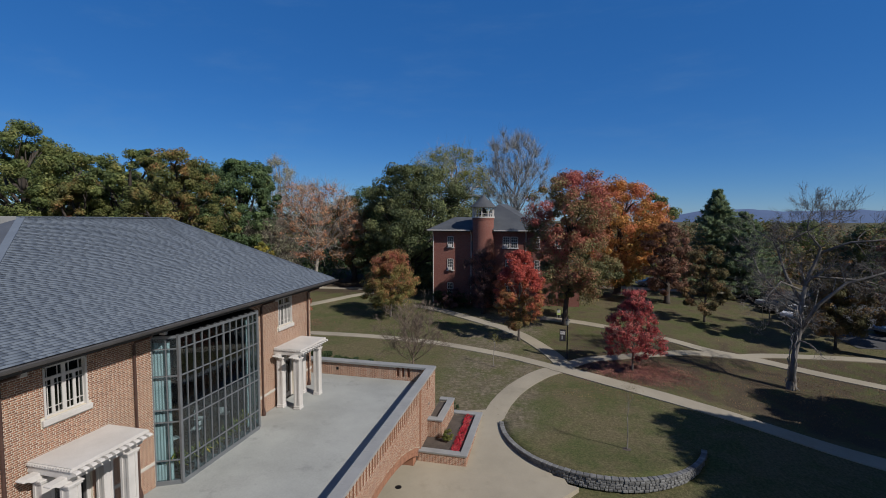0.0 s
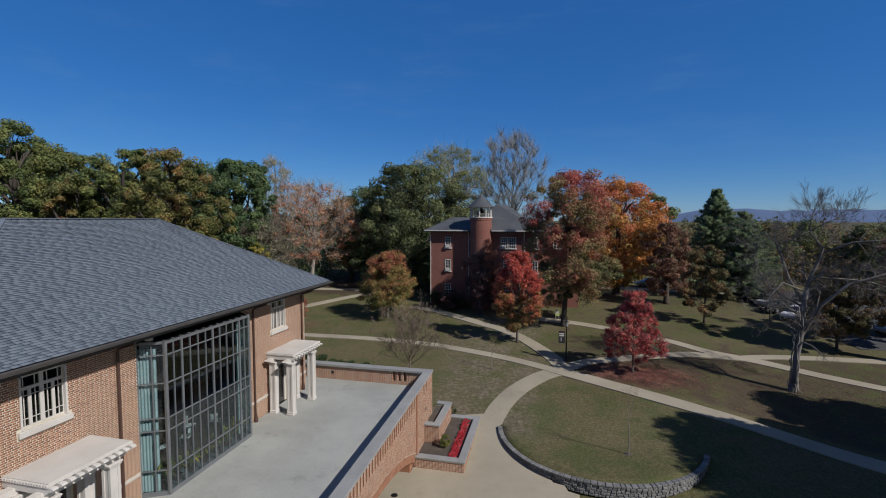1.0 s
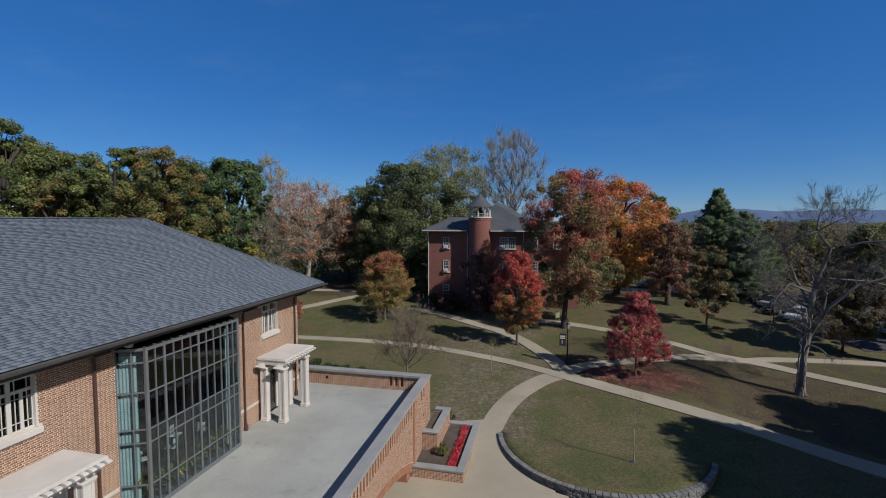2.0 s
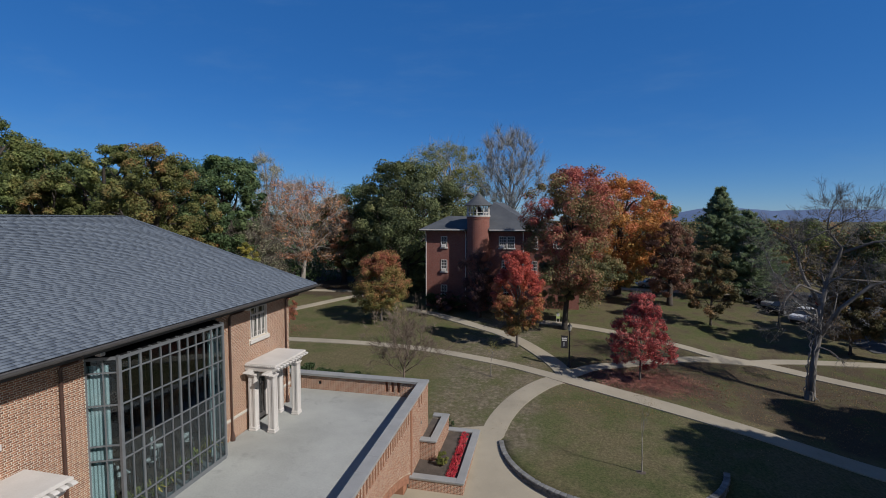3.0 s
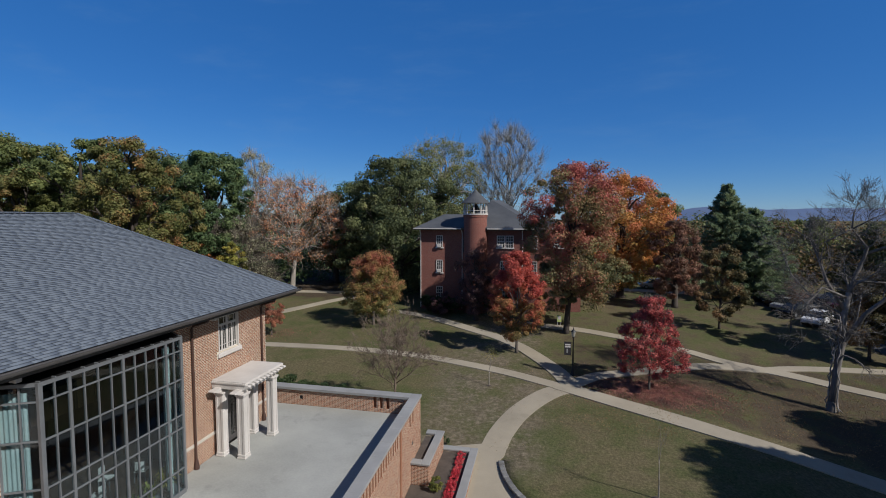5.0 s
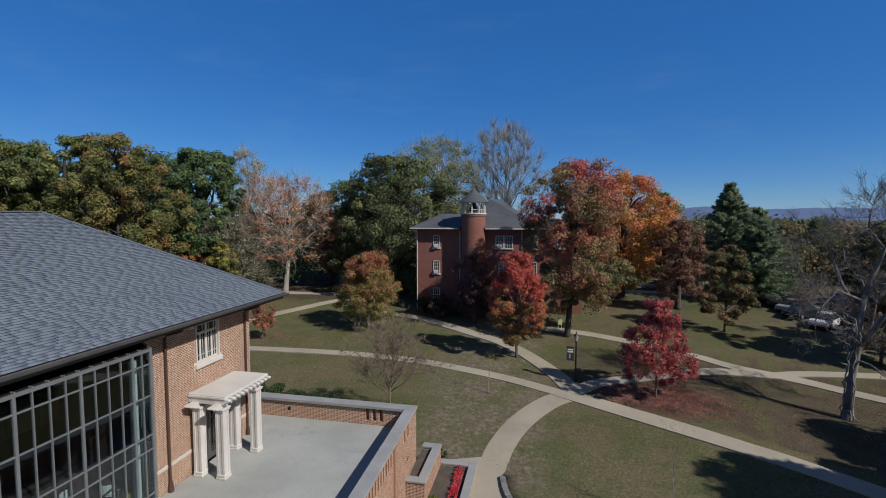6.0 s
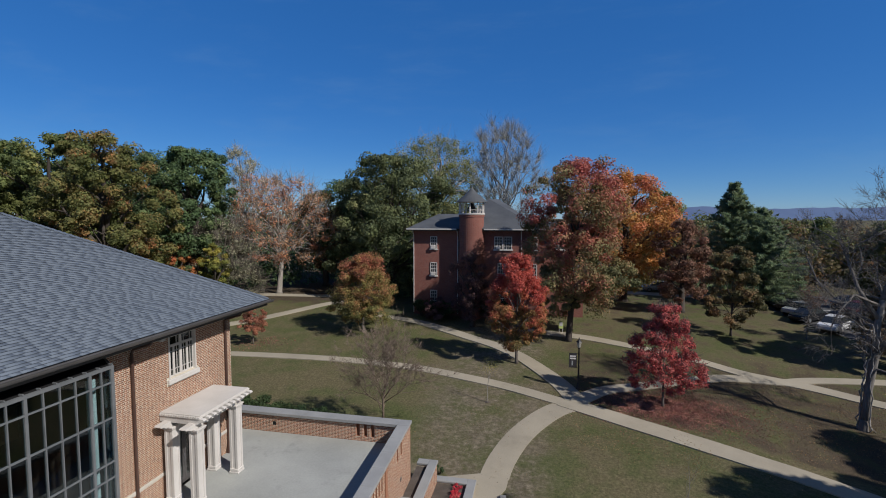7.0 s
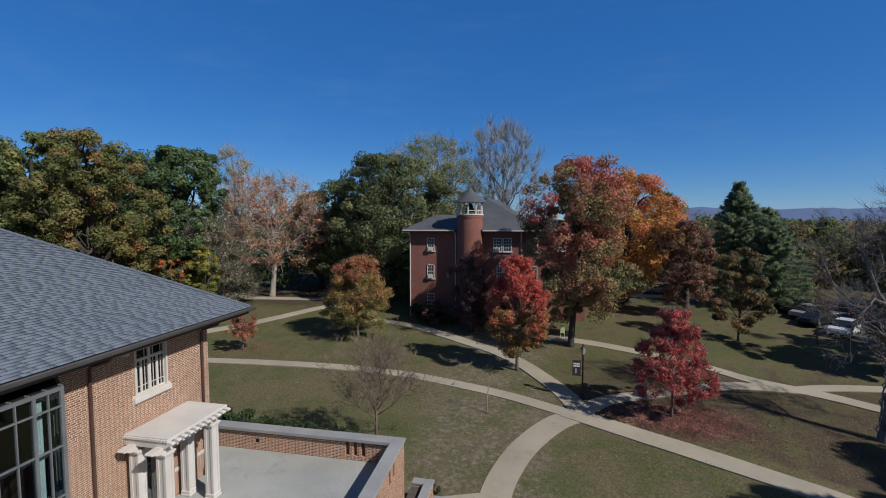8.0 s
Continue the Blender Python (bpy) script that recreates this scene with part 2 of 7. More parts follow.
def far_brick():
    """Dark red brickwork with narrow joints, for walls that stay far off."""
    m, nt, p = nodes_of("dark_brickwork")
    v = coords(nt)
    s = nt.nodes.new("ShaderNodeSeparateXYZ")
    link(nt, v, s.inputs[0])
    c = nt.nodes.new("ShaderNodeCombineXYZ")
    link(nt, math_node(nt, "ADD", s.outputs[0], s.outputs[1]), c.inputs[0])
    link(nt, s.outputs[2], c.inputs[1])
    b = nt.nodes.new("ShaderNodeTexBrick")
    b.inputs["Scale"].default_value = 1.0
    b.inputs["Brick Width"].default_value = 0.215
    b.inputs["Row Height"].default_value = 0.075
    b.inputs["Mortar Size"].default_value = 0.008
    b.inputs["Color1"].default_value = (0.18, 0.058, 0.045, 1)
    b.inputs["Color2"].default_value = (0.24, 0.081, 0.06, 1)
    b.inputs["Mortar"].default_value = (0.22, 0.14, 0.115, 1)
    link(nt, c.outputs[0], b.inputs["Vector"])
    big = noise_of(nt, v, 0.35, 5.0)
    col = mix(nt, remap(nt, big, 0.4, 0.75, 0.0, 0.4), b.outputs["Color"], (0.128, 0.047, 0.038))
    link(nt, col, p.inputs["Base Color"])
    p.inputs["Roughness"].default_value = 0.9
    bump(nt, p, b.outputs["Fac"], -0.3, 0.01)
    return m


def grass_ground():
    """Mown autumn grass: green patches, dry straw and a litter of brown leaves under the trees to the east and north."""
    m, nt, p = nodes_of("autumn_grass")
    v = coords(nt)
    s = nt.nodes.new("ShaderNodeSeparateXYZ")
    link(nt, v, s.inputs[0])
    big = noise_of(nt, v, 0.09, 5.0, 0.6)
    mid = noise_of(nt, v, 0.55, 5.0, 0.65)
    small = noise_of(nt, v, 7.0, 4.0, 0.7)
    tiny = noise_of(nt, v, 38.0, 2.0, 0.7)
    green = ramp(nt, small, [(0.3, (0.058, 0.07, 0.024)), (0.5, (0.1, 0.114, 0.041)), (0.7, (0.153, 0.155, 0.065))])
    dry = ramp(nt, small, [(0.3, (0.088, 0.077, 0.04)), (0.5, (0.152, 0.128, 0.066)), (0.7, (0.24, 0.198, 0.108))])
    litter = ramp(nt, tiny, [(0.25, (0.03, 0.023, 0.016)), (0.5, (0.082, 0.062, 0.041)), (0.8, (0.185, 0.137, 0.087))])
    f = math_node(nt, "ADD", math_node(nt, "MULTIPLY", big, 0.5), math_node(nt, "MULTIPLY", mid, 0.5))
    base = mix(nt, remap(nt, f, 0.39, 0.59), green, dry)
    # leaf litter grows towards the wooded east side
    across = math_node(nt, "ADD", math_node(nt, "MULTIPLY", s.outputs[0], 0.415), math_node(nt, "MULTIPLY", s.outputs[1], 0.91))
    east = math_node(nt, "MULTIPLY", math_node(nt, "MULTIPLY", remap(nt, s.outputs[0], -2.0, 4.5), remap(nt, across, 36.3, 38.0, 0.0, 1.0)), remap(nt, s.outputs[1], 44.0, 52.0, 1.0, 0.5))
    wood = math_node(nt, "MULTIPLY", remap(nt, s.outputs[1], 58.0, 65.0), remap(nt, s.outputs[0], -20.0, -26.0))
    north = remap(nt, s.outputs[1], 55.0, 66.0)
    lawn = math_node(nt, "MULTIPLY", remap(nt, s.outputs[0], -9.5, -6.0), math_node(nt, "MULTIPLY", remap(nt, s.outputs[1], 26.0, 29.0), remap(nt, s.outputs[0], -1.5, 1.5, 1.0, 0.1)))
    amount = math_node(nt, "MAXIMUM", math_node(nt, "MAXIMUM", math_node(nt, "MULTIPLY", east, 0.6), math_node(nt, "MULTIPLY", north, 0.42)), math_node(nt, "MULTIPLY", wood, 0.85))
    f2 = math_node(nt, "ADD", amount, math_node(nt, "MULTIPLY", math_node(nt, "SUBTRACT", math_node(nt, "ADD", math_node(nt, "MULTIPLY", mid, 0.6), math_node(nt, "MULTIPLY", small, 0.4)), 0.5), 2.8))
    base = mix(nt, remap(nt, f2, 0.26, 0.74), base, litter)
    tufts = noise_of(nt, v, 3.4, 5.0, 0.75)
    thatch = ramp(nt, tufts, [(0.3, (0.085, 0.073, 0.05)), (0.46, (0.165, 0.137, 0.096)), (0.6, (0.255, 0.21, 0.148)), (0.72, (0.4, 0.34, 0.25))])
    base = mix(nt, math_node(nt, "MULTIPLY", lawn, remap(nt, math_node(nt, "ADD", mid, math_node(nt, "MULTIPLY", tufts, 0.6)), 0.62, 0.95, 0.12, 0.85)), base, thatch)
    base = mix(nt, 1.0, base, (0.785, 0.795, 0.83), "MULTIPLY")
    link(nt, base, p.inputs["Base Color"])
    p.inputs["Roughness"].default_value = 0.95
    p.inputs["Specular IOR Level"].default_value = 0.15
    bump(nt, p, math_node(nt, "ADD", small, math_node(nt, "MULTIPLY", tiny, 0.6)), 0.7, 0.06)
    return m


LEAF_TONE = 2.5


def leaf(name, stops, patch=0.5, through=0.36, rise=None):
    """Foliage: tone by leaf and by patches of the crown; rise: heights between which the crown's colour turns, and how much."""
    m, nt, p = nodes_of(name)
    v = coords(nt)
    g = nt.nodes.new("ShaderNodeNewGeometry").outputs["Random Per Island"]
    big = noise_of(nt, v, patch, 2.0, 0.5)
    f = math_node(nt, "ADD", math_node(nt, "MULTIPLY", remap(nt, big, 0.3, 0.7), 0.68), math_node(nt, "MULTIPLY", g, 0.32))
    if rise:
        s = nt.nodes.new("ShaderNodeSeparateXYZ")
        link(nt, v, s.inputs[0])
        up = remap(nt, s.outputs[2], rise[0], rise[1])
        f = math_node(nt, "ADD", math_node(nt, "MULTIPLY", f, 1 - rise[2]), math_node(nt, "MULTIPLY", up, rise[2]))
    col = ramp(nt, f, [(q, tuple(min(0.6, LEAF_TONE * k) for k in c)) for q, c in stops])
    tuft = noise_of(nt, v, 3.0 * patch, 2.0, 0.5)
    col = mix(nt, 1.0, col, ramp(nt, tuft, [(0.32, (0.62, 0.62, 0.66)), (0.62, (1.15, 1.13, 1.06))]), "MULTIPLY")
    link(nt, col, p.inputs["Base Color"])
    p.inputs["Roughness"].default_value = 0.62
    p.inputs["Specular IOR Level"].default_value = 0.25
    tr = nt.nodes.new("ShaderNodeBsdfTranslucent")
    link(nt, col, tr.inputs["Color"])
    mx = nt.nodes.new("ShaderNodeMixShader")
    mx.inputs["Fac"].default_value = through
    link(nt, p.outputs["BSDF"], mx.inputs[1])
    link(nt, tr.outputs["BSDF"], mx.inputs[2])
    link(nt, mx.outputs["Shader"], nt.nodes["Material Output"].inputs["Surface"])
    return m


def glass(name, tint=(0.75, 0.85, 0.85)):
    """Window glass: clear with a faint tint, and a mirror at a slant."""
    m, nt, p = nodes_of(name)
    tr = nt.nodes.new("ShaderNodeBsdfTransparent")
    tr.inputs["Color"].default_value = (*tint, 1)
    gl = nt.nodes.new("ShaderNodeBsdfGlossy")
    gl.inputs["Roughness"].default_value = 0.015
    lw = nt.nodes.new("ShaderNodeLayerWeight")
    lw.inputs["Blend"].default_value = 0.5
    slant = math_node(nt, "ADD", math_node(nt, "MULTIPLY", math_node(nt, "POWER", lw.outputs["Facing"], 3.0), 0.8), 0.055)
    wave = noise_of(nt, coords(nt), 0.9, 2.0)
    bn = nt.nodes.new("ShaderNodeBump")
    bn.inputs["Strength"].default_value = 0.04
    bn.inputs["Distance"].default_value = 0.05
    link(nt, wave, bn.inputs["Height"])
    link(nt, bn.outputs["Normal"], gl.inputs["Normal"])
    mx = nt.nodes.new("ShaderNodeMixShader")
    link(nt, slant, mx.inputs["Fac"])
    link(nt, tr.outputs[0], mx.inputs[1])
    link(nt, gl.outputs[0], mx.inputs[2])
    link(nt, mx.outputs[0], nt.nodes["Material Output"].inputs["Surface"])
    return m


def stained(m, colour, scale, low, high, amount):
    """Adds scattered smudges of a colour to a surface."""
    nt = m.node_tree
    p = nt.nodes["Principled BSDF"]
    v = coords(nt)
    f = math_node(nt, "ADD", math_node(nt, "MULTIPLY", noise_of(nt, v, scale, 6.0, 0.7), 0.65), math_node(nt, "MULTIPLY", noise_of(nt, v, 4.5 * scale, 5.0, 0.7), 0.35))
    col = mix(nt, remap(nt, f, low, high, 0.0, amount), p.inputs["Base Color"].links[0].from_socket, colour)
    link(nt, col, p.inputs["Base Color"])
    return m


BRICK = brick_pieces()
MORTAR = surface("lime_mortar", (0.506, 0.45, 0.356), (0.632, 0.577, 0.474), 1.2, 40, 0.92, 0.2)
FAR_BRICK = far_brick()
SHINGLE = surface("slate_grey_shingle", (0.102, 0.126, 0.166), (0.129, 0.156, 0.199), 0.7, 22.0, 0.85, 0.25, island=0.17, tint=(0.94, 0.95, 0.96), stretch=(1.6, 0.5, 1.6))
ROOF_BASE = surface("roof_felt", (0.0595, 0.0697, 0.0892), (0.102, 0.115, 0.14), 0.5, 20, 0.9, 0.2)
HALL_ROOF = surface("weathered_slate", (0.0425, 0.0476, 0.0561), (0.085, 0.0918, 0.102), 0.5, 8, 0.75, 0.4)
GUTTER = surface("dark_bronze_metal", (0.0723, 0.068, 0.068), (0.111, 0.105, 0.105), 1.5, 30, 0.5, 0.05, metal=0.3)
PIPE = surface("brown_painted_metal", (0.05, 0.026, 0.02), (0.085, 0.045, 0.034), 1.5, 30, 0.5, 0.05)
BLACK = surface("black_paint", (0.008, 0.008, 0.009), (0.018, 0.018, 0.019), 1.0, 25, 0.75, 0.05, spec=0.2)
# soffit boards; the dark tone also carries shade under the hall's eaves
SOFFIT = surface("soffit_board_and_shade", (0.05, 0.045, 0.042), (0.085, 0.078, 0.072), 1.0, 25, 0.8, 0.1)
WHITE = surface("white_paint", (0.485, 0.46, 0.435), (0.603, 0.578, 0.552), 0.9, 22, 0.6, 0.06)
STONE = surface("cast_stone", (0.425, 0.391, 0.348), (0.578, 0.544, 0.493), 1.0, 30, 0.85, 0.2)
CAP = surface("bluestone_coping", (0.212, 0.217, 0.221), (0.306, 0.309, 0.31), 0.8, 30, 0.85, 0.15, island=0.06)
TERRACE = stained(surface("terrace_concrete", (0.248, 0.256, 0.244), (0.368, 0.378, 0.36), 0.35, 14, 0.85, 0.08), (0.15, 0.155, 0.152), 0.5, 0.54, 0.68, 0.42)
PAVING = stained(surface("buff_concrete", (0.262, 0.232, 0.178), (0.36, 0.318, 0.244), 0.3, 16, 0.88, 0.1), (0.17, 0.145, 0.105), 0.4, 0.52, 0.72, 0.4)
STEEL = surface("grey_aluminium", (0.145, 0.157, 0.17), (0.212, 0.225, 0.238), 1.5, 30, 0.45, 0.03, metal=0.35)
GLASS = glass("bay_glass", (0.62, 0.74, 0.78))
PANE = glass("window_glass", (0.55, 0.6, 0.6))
CURTAIN = surface("pale_curtain", (0.42, 0.46, 0.44), (0.56, 0.60, 0.575), 1.5, 30, 0.9, 0.05)
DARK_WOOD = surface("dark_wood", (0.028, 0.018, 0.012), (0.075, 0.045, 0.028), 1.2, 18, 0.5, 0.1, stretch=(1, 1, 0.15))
WARM_WOOD = surface("oak_panel", (0.14, 0.075, 0.035), (0.26, 0.15, 0.07), 1.0, 14, 0.5, 0.1, stretch=(1, 1, 0.12))
SOIL = surface("dark_mulch", (0.0425, 0.034, 0.0281), (0.111, 0.0892, 0.0748), 1.5, 18, 0.95, 0.8)
ROCK = surface("grey_fieldstone", (0.119, 0.119, 0.119), (0.255, 0.255, 0.253), 2.5, 22, 0.9, 0.6, island=0.35)
BARK = surface("grey_bark", (0.075, 0.062, 0.052), (0.19, 0.165, 0.145), 1.8, 16, 0.95, 0.9, stretch=(1, 1, 0.25))
PALE_BARK = surface("pale_bark", (0.17, 0.15, 0.13), (0.40, 0.37, 0.33), 1.2, 14, 0.9, 0.6, stretch=(1, 1, 0.3))
BROWN_TWIG = surface("tan_brown_twig_bark", (0.10, 0.075, 0.058), (0.25, 0.19, 0.15), 1.2, 14, 0.9, 0.5, stretch=(1, 1, 0.3))
GREY_TWIG = surface("blue_grey_twig_bark", (0.17, 0.178, 0.195), (0.32, 0.33, 0.352), 1.2, 14, 0.9, 0.5, stretch=(1, 1, 0.3))
OLD_BARK = surface("old_grey_bark", (0.075, 0.068, 0.062), (0.215, 0.198, 0.182), 1.8, 16, 0.95, 0.9, stretch=(1, 1, 0.25))
DARK_BARK = surface("dark_bark", (0.032, 0.026, 0.022), (0.085, 0.07, 0.06), 1.8, 16, 0.95, 0.8, stretch=(1, 1, 0.25))
VINE = surface("dry_vine_wood", (0.16, 0.145, 0.13), (0.32, 0.30, 0.28), 2.0, 25, 0.9, 0.4)
ASPHALT = surface("asphalt", (0.04, 0.041, 0.044), (0.07, 0.071, 0.075), 0.4, 25, 0.9, 0.3)
LINE = surface("road_paint", (0.45, 0.45, 0.43), (0.65, 0.65, 0.62), 1.5, 25, 0.8, 0.1)
IRON = surface("black_iron", (0.012, 0.012, 0.013), (0.03, 0.03, 0.032), 2.0, 30, 0.45, 0.05, metal=0.4)
LANTERN = surface("frosted_glass", (0.22, 0.21, 0.18), (0.34, 0.33, 0.29), 2.0, 30, 0.3, 0.0)
GRASS = grass_ground()
LEAF_GREEN = leaf("green_leaves", [(0.1, (0.036, 0.05, 0.019)), (0.45, (0.064, 0.082, 0.03)), (0.75, (0.096, 0.108, 0.04)), (1.0, (0.145, 0.128, 0.048))])
LEAF_DEEP = leaf("deep_green_leaves", [(0.1, (0.024, 0.042, 0.021)), (0.5, (0.042, 0.067, 0.03)), (0.85, (0.066, 0.09, 0.039)), (1.0, (0.088, 0.104, 0.046))])
LEAF_OAK = leaf("dark_oak_leaves", [(0.1, (0.032, 0.042, 0.021)), (0.5, (0.056, 0.068, 0.032)), (0.85, (0.08, 0.088, 0.041)), (1.0, (0.1, 0.098, 0.046))], 0.3)
LEAF_YELLOWGREEN = leaf("yellow_green_leaves", [(0.1, (0.05, 0.062, 0.018)), (0.5, (0.10, 0.105, 0.028)), (0.9, (0.18, 0.15, 0.035)), (1.0, (0.24, 0.16, 0.04))])
LEAF_TURNING = leaf("turning_leaves", [(0.1, (0.042, 0.052, 0.017)), (0.45, (0.07, 0.074, 0.027)), (0.68, (0.105, 0.088, 0.034)), (0.86, (0.145, 0.084, 0.037)), (1.0, (0.21, 0.074, 0.037))], 0.35)
LEAF_MAPLE = leaf("red_green_maple_leaves", [(0.18, (0.062, 0.068, 0.032)), (0.44, (0.1, 0.088, 0.042)), (0.55, (0.14, 0.086, 0.05)), (0.66, (0.18, 0.07, 0.052)), (0.84, (0.2, 0.056, 0.05)), (1.0, (0.22, 0.076, 0.066))], 0.27, rise=(3.0, 15.5, 0.25))
LEAF_ORANGE = leaf("orange_maple_leaves", [(0.1, (0.085, 0.08, 0.03)), (0.32, (0.19, 0.115, 0.034)), (0.55, (0.235, 0.105, 0.038)), (0.75, (0.225, 0.078, 0.042)), (1.0, (0.2, 0.065, 0.046))], 0.25, rise=(4.0, 17.0, 0.35))
LEAF_RED = leaf("scarlet_leaves", [(0.1, (0.066, 0.064, 0.028)), (0.3, (0.13, 0.084, 0.035)), (0.46, (0.185, 0.066, 0.037)), (0.65, (0.2, 0.042, 0.034)), (1.0, (0.21, 0.054, 0.044))], 0.8, rise=(0.5, 8.0, 0.5))
LEAF_CRIMSON = leaf("crimson_leaves", [(0.1, (0.11, 0.03, 0.03)), (0.5, (0.2, 0.04, 0.042)), (1.0, (0.29, 0.085, 0.075))], 0.9)
LEAF_PURPLE = leaf("purple_leaves", [(0.1, (0.034, 0.024, 0.026)), (0.6, (0.058, 0.034, 0.036)), (1.0, (0.09, 0.048, 0.048))], 0.9)
LEAF_RUSSET = leaf("russet_leaves", [(0.1, (0.0588, 0.042, 0.0302)), (0.5, (0.105, 0.0571, 0.042)), (1.0, (0.143, 0.0756, 0.0521))], 0.6)
LEAF_PEACH = leaf("faded_peach_leaves", [(0.1, (0.17, 0.115, 0.068)), (0.45, (0.27, 0.13, 0.078)), (0.7, (0.33, 0.105, 0.062)), (1.0, (0.37, 0.09, 0.05))], 0.4)
LEAF_RUST = leaf("rusty_leaves", [(0.1, (0.1, 0.04, 0.028)), (0.6, (0.155, 0.066, 0.044)), (1.0, (0.2, 0.09, 0.058))], 0.8)
LEAF_FLAME = leaf("flame_orange_leaves", [(0.1, (0.13, 0.085, 0.03)), (0.5, (0.22, 0.085, 0.036)), (1.0, (0.26, 0.07, 0.036))], 0.6)
LEAF_GREY = leaf("thin_grey_leaves", [(0.1, (0.11, 0.115, 0.075)), (0.6, (0.17, 0.17, 0.12)), (1.0, (0.22, 0.20, 0.155))], 0.6)
LEAF_BROWN = leaf("brown_olive_leaves", [(0.1, (0.0396, 0.0413, 0.0198)), (0.5, (0.0731, 0.0585, 0.0284)), (1.0, (0.138, 0.0757, 0.0396))], 0.5)
NEEDLE = leaf("pine_needles", [(0.1, (0.0595, 0.085, 0.051)), (0.6, (0.0978, 0.128, 0.0748)), (1.0, (0.14, 0.162, 0.0952))], 0.8, 0.45)
LEAF_BUSH = leaf("russet_green_leaves", [(0.1, (0.056, 0.06, 0.022)), (0.35, (0.1, 0.092, 0.033)), (0.55, (0.15, 0.098, 0.042)), (0.75, (0.165, 0.066, 0.04)), (1.0, (0.14, 0.046, 0.036))], 0.7, rise=(0.5, 7.5, 0.3))
HEDGE = leaf("hedge_leaves", [(0.1, (0.012, 0.022, 0.011)), (0.6, (0.022, 0.036, 0.015)), (1.0, (0.038, 0.052, 0.022))], 0.8)
FLOWER = leaf("red_petals", [(0.1, (0.17, 0.012, 0.018)), (0.6, (0.26, 0.022, 0.034)), (1.0, (0.34, 0.06, 0.06))], 2.0, 0.2)
LITTER_RED = leaf("fallen_red_leaves", [(0.1, (0.07, 0.034, 0.03)), (0.6, (0.125, 0.05, 0.044)), (1.0, (0.165, 0.085, 0.066))], 0.6, 0.1)
LITTER_GOLD = leaf("fallen_gold_leaves", [(0.1, (0.055, 0.036, 0.022)), (0.6, (0.105, 0.066, 0.036)), (1.0, (0.17, 0.115, 0.06))], 0.6, 0.1)

# ---- ground, paths, far land ----
def ground_sheet():
    xs = np.unique(np.concatenate([np.arange(-70, 70.1, 1.5), [-4000, -2500, -1400, -800, -450, -280, -180, -120, -90, 90, 120, 180, 280, 450, 800, 1400, 2500, 4000]]))
    ys = np.unique(np.concatenate([np.arange(-12, 110.1, 1.5), [-800, -400, -200, -100, -50, -25, 130, 170, 240, 350, 600, 1000, 1800, 2800, 4200]]))
    gx, gy = np.meshgrid(xs, ys, indexing="ij")
    z = ground_z(gx, gy)
    rough = np.array([[noise.noise((x * 0.16, y * 0.16, 3.0)) for y in ys] for x in xs])
    z = z + 0.05 * rough * smooth_step(32, 40, gy) * (np.abs(gx) < 70)
    # keep it under the paved court and the raised lawn
    z = z - 0.25 * ((gx > -16) & (gx < 9) & (gy < 27)) * (1 - smooth_step(25.0, 27.0, gy))
    v = np.stack([gx, gy, z], -1).reshape(-1, 3)
    n = len(ys)
    i, j = np.meshgrid(np.arange(len(xs) - 1), np.arange(n - 1), indexing="ij")
    a = (i * n + j).ravel()
    return raw_mesh("ground", v, np.stack([a, a + n, a + n + 1, a + 1], -1))


structure("ground", ground_sheet(), GRASS, "mown autumn lawn with dry patches and fallen leaves", "lawn", smooth=True)


def spline(points, step=0.6):
    """A smooth line through (x, y) points."""
    p = [Vector((x, y, 0)) for x, y in points]
    p = [2 * p[0] - p[1]] + p + [2 * p[-1] - p[-2]]
    out = []
    for a, b, c, d in zip(p, p[1:], p[2:], p[3:]):
        n = max(2, int((c - b).length / step))
        for i in range(n):
            t = i / n
            out.append(0.5 * ((2 * b) + (c - a) * t + (2 * a - 5 * b + 4 * c - d) * t * t + (3 * b - a - 3 * c + d) * t ** 3))
    out.append(p[-2])
    return out


def path_mesh(points, width, lift):
    """A paved walk that follows the lawn, with edges that drop into the grass."""
    line = spline(points)
    g = Geo()
    rows = []
    for i, p in enumerate(line):
        d = (line[min(i + 1, len(line) - 1)] - line[max(i - 1, 0)]).normalized()
        s = Vector((d.y, -d.x, 0))
        w = width[0] + (width[1] - width[0]) * i / (len(line) - 1)
        row = []
        for k, dz in ((-0.5, -0.3), (-0.5, 0.0), (-0.2, 0.008), (0.2, 0.008), (0.5, 0.0), (0.5, -0.3)):
            q = p + s * w * k
            row.append((q.x, q.y, gz(q.x, q.y) + lift + dz))
        rows.append(row)
    for row in rows:
        g.v += row
    for i in range(len(rows) - 1):
        for k in range(5):
            a = 6 * i + k
            g.f.append((a, a + 6, a + 7, a + 1))
    me = g.mesh("path")
    me.flip_normals()
    return me


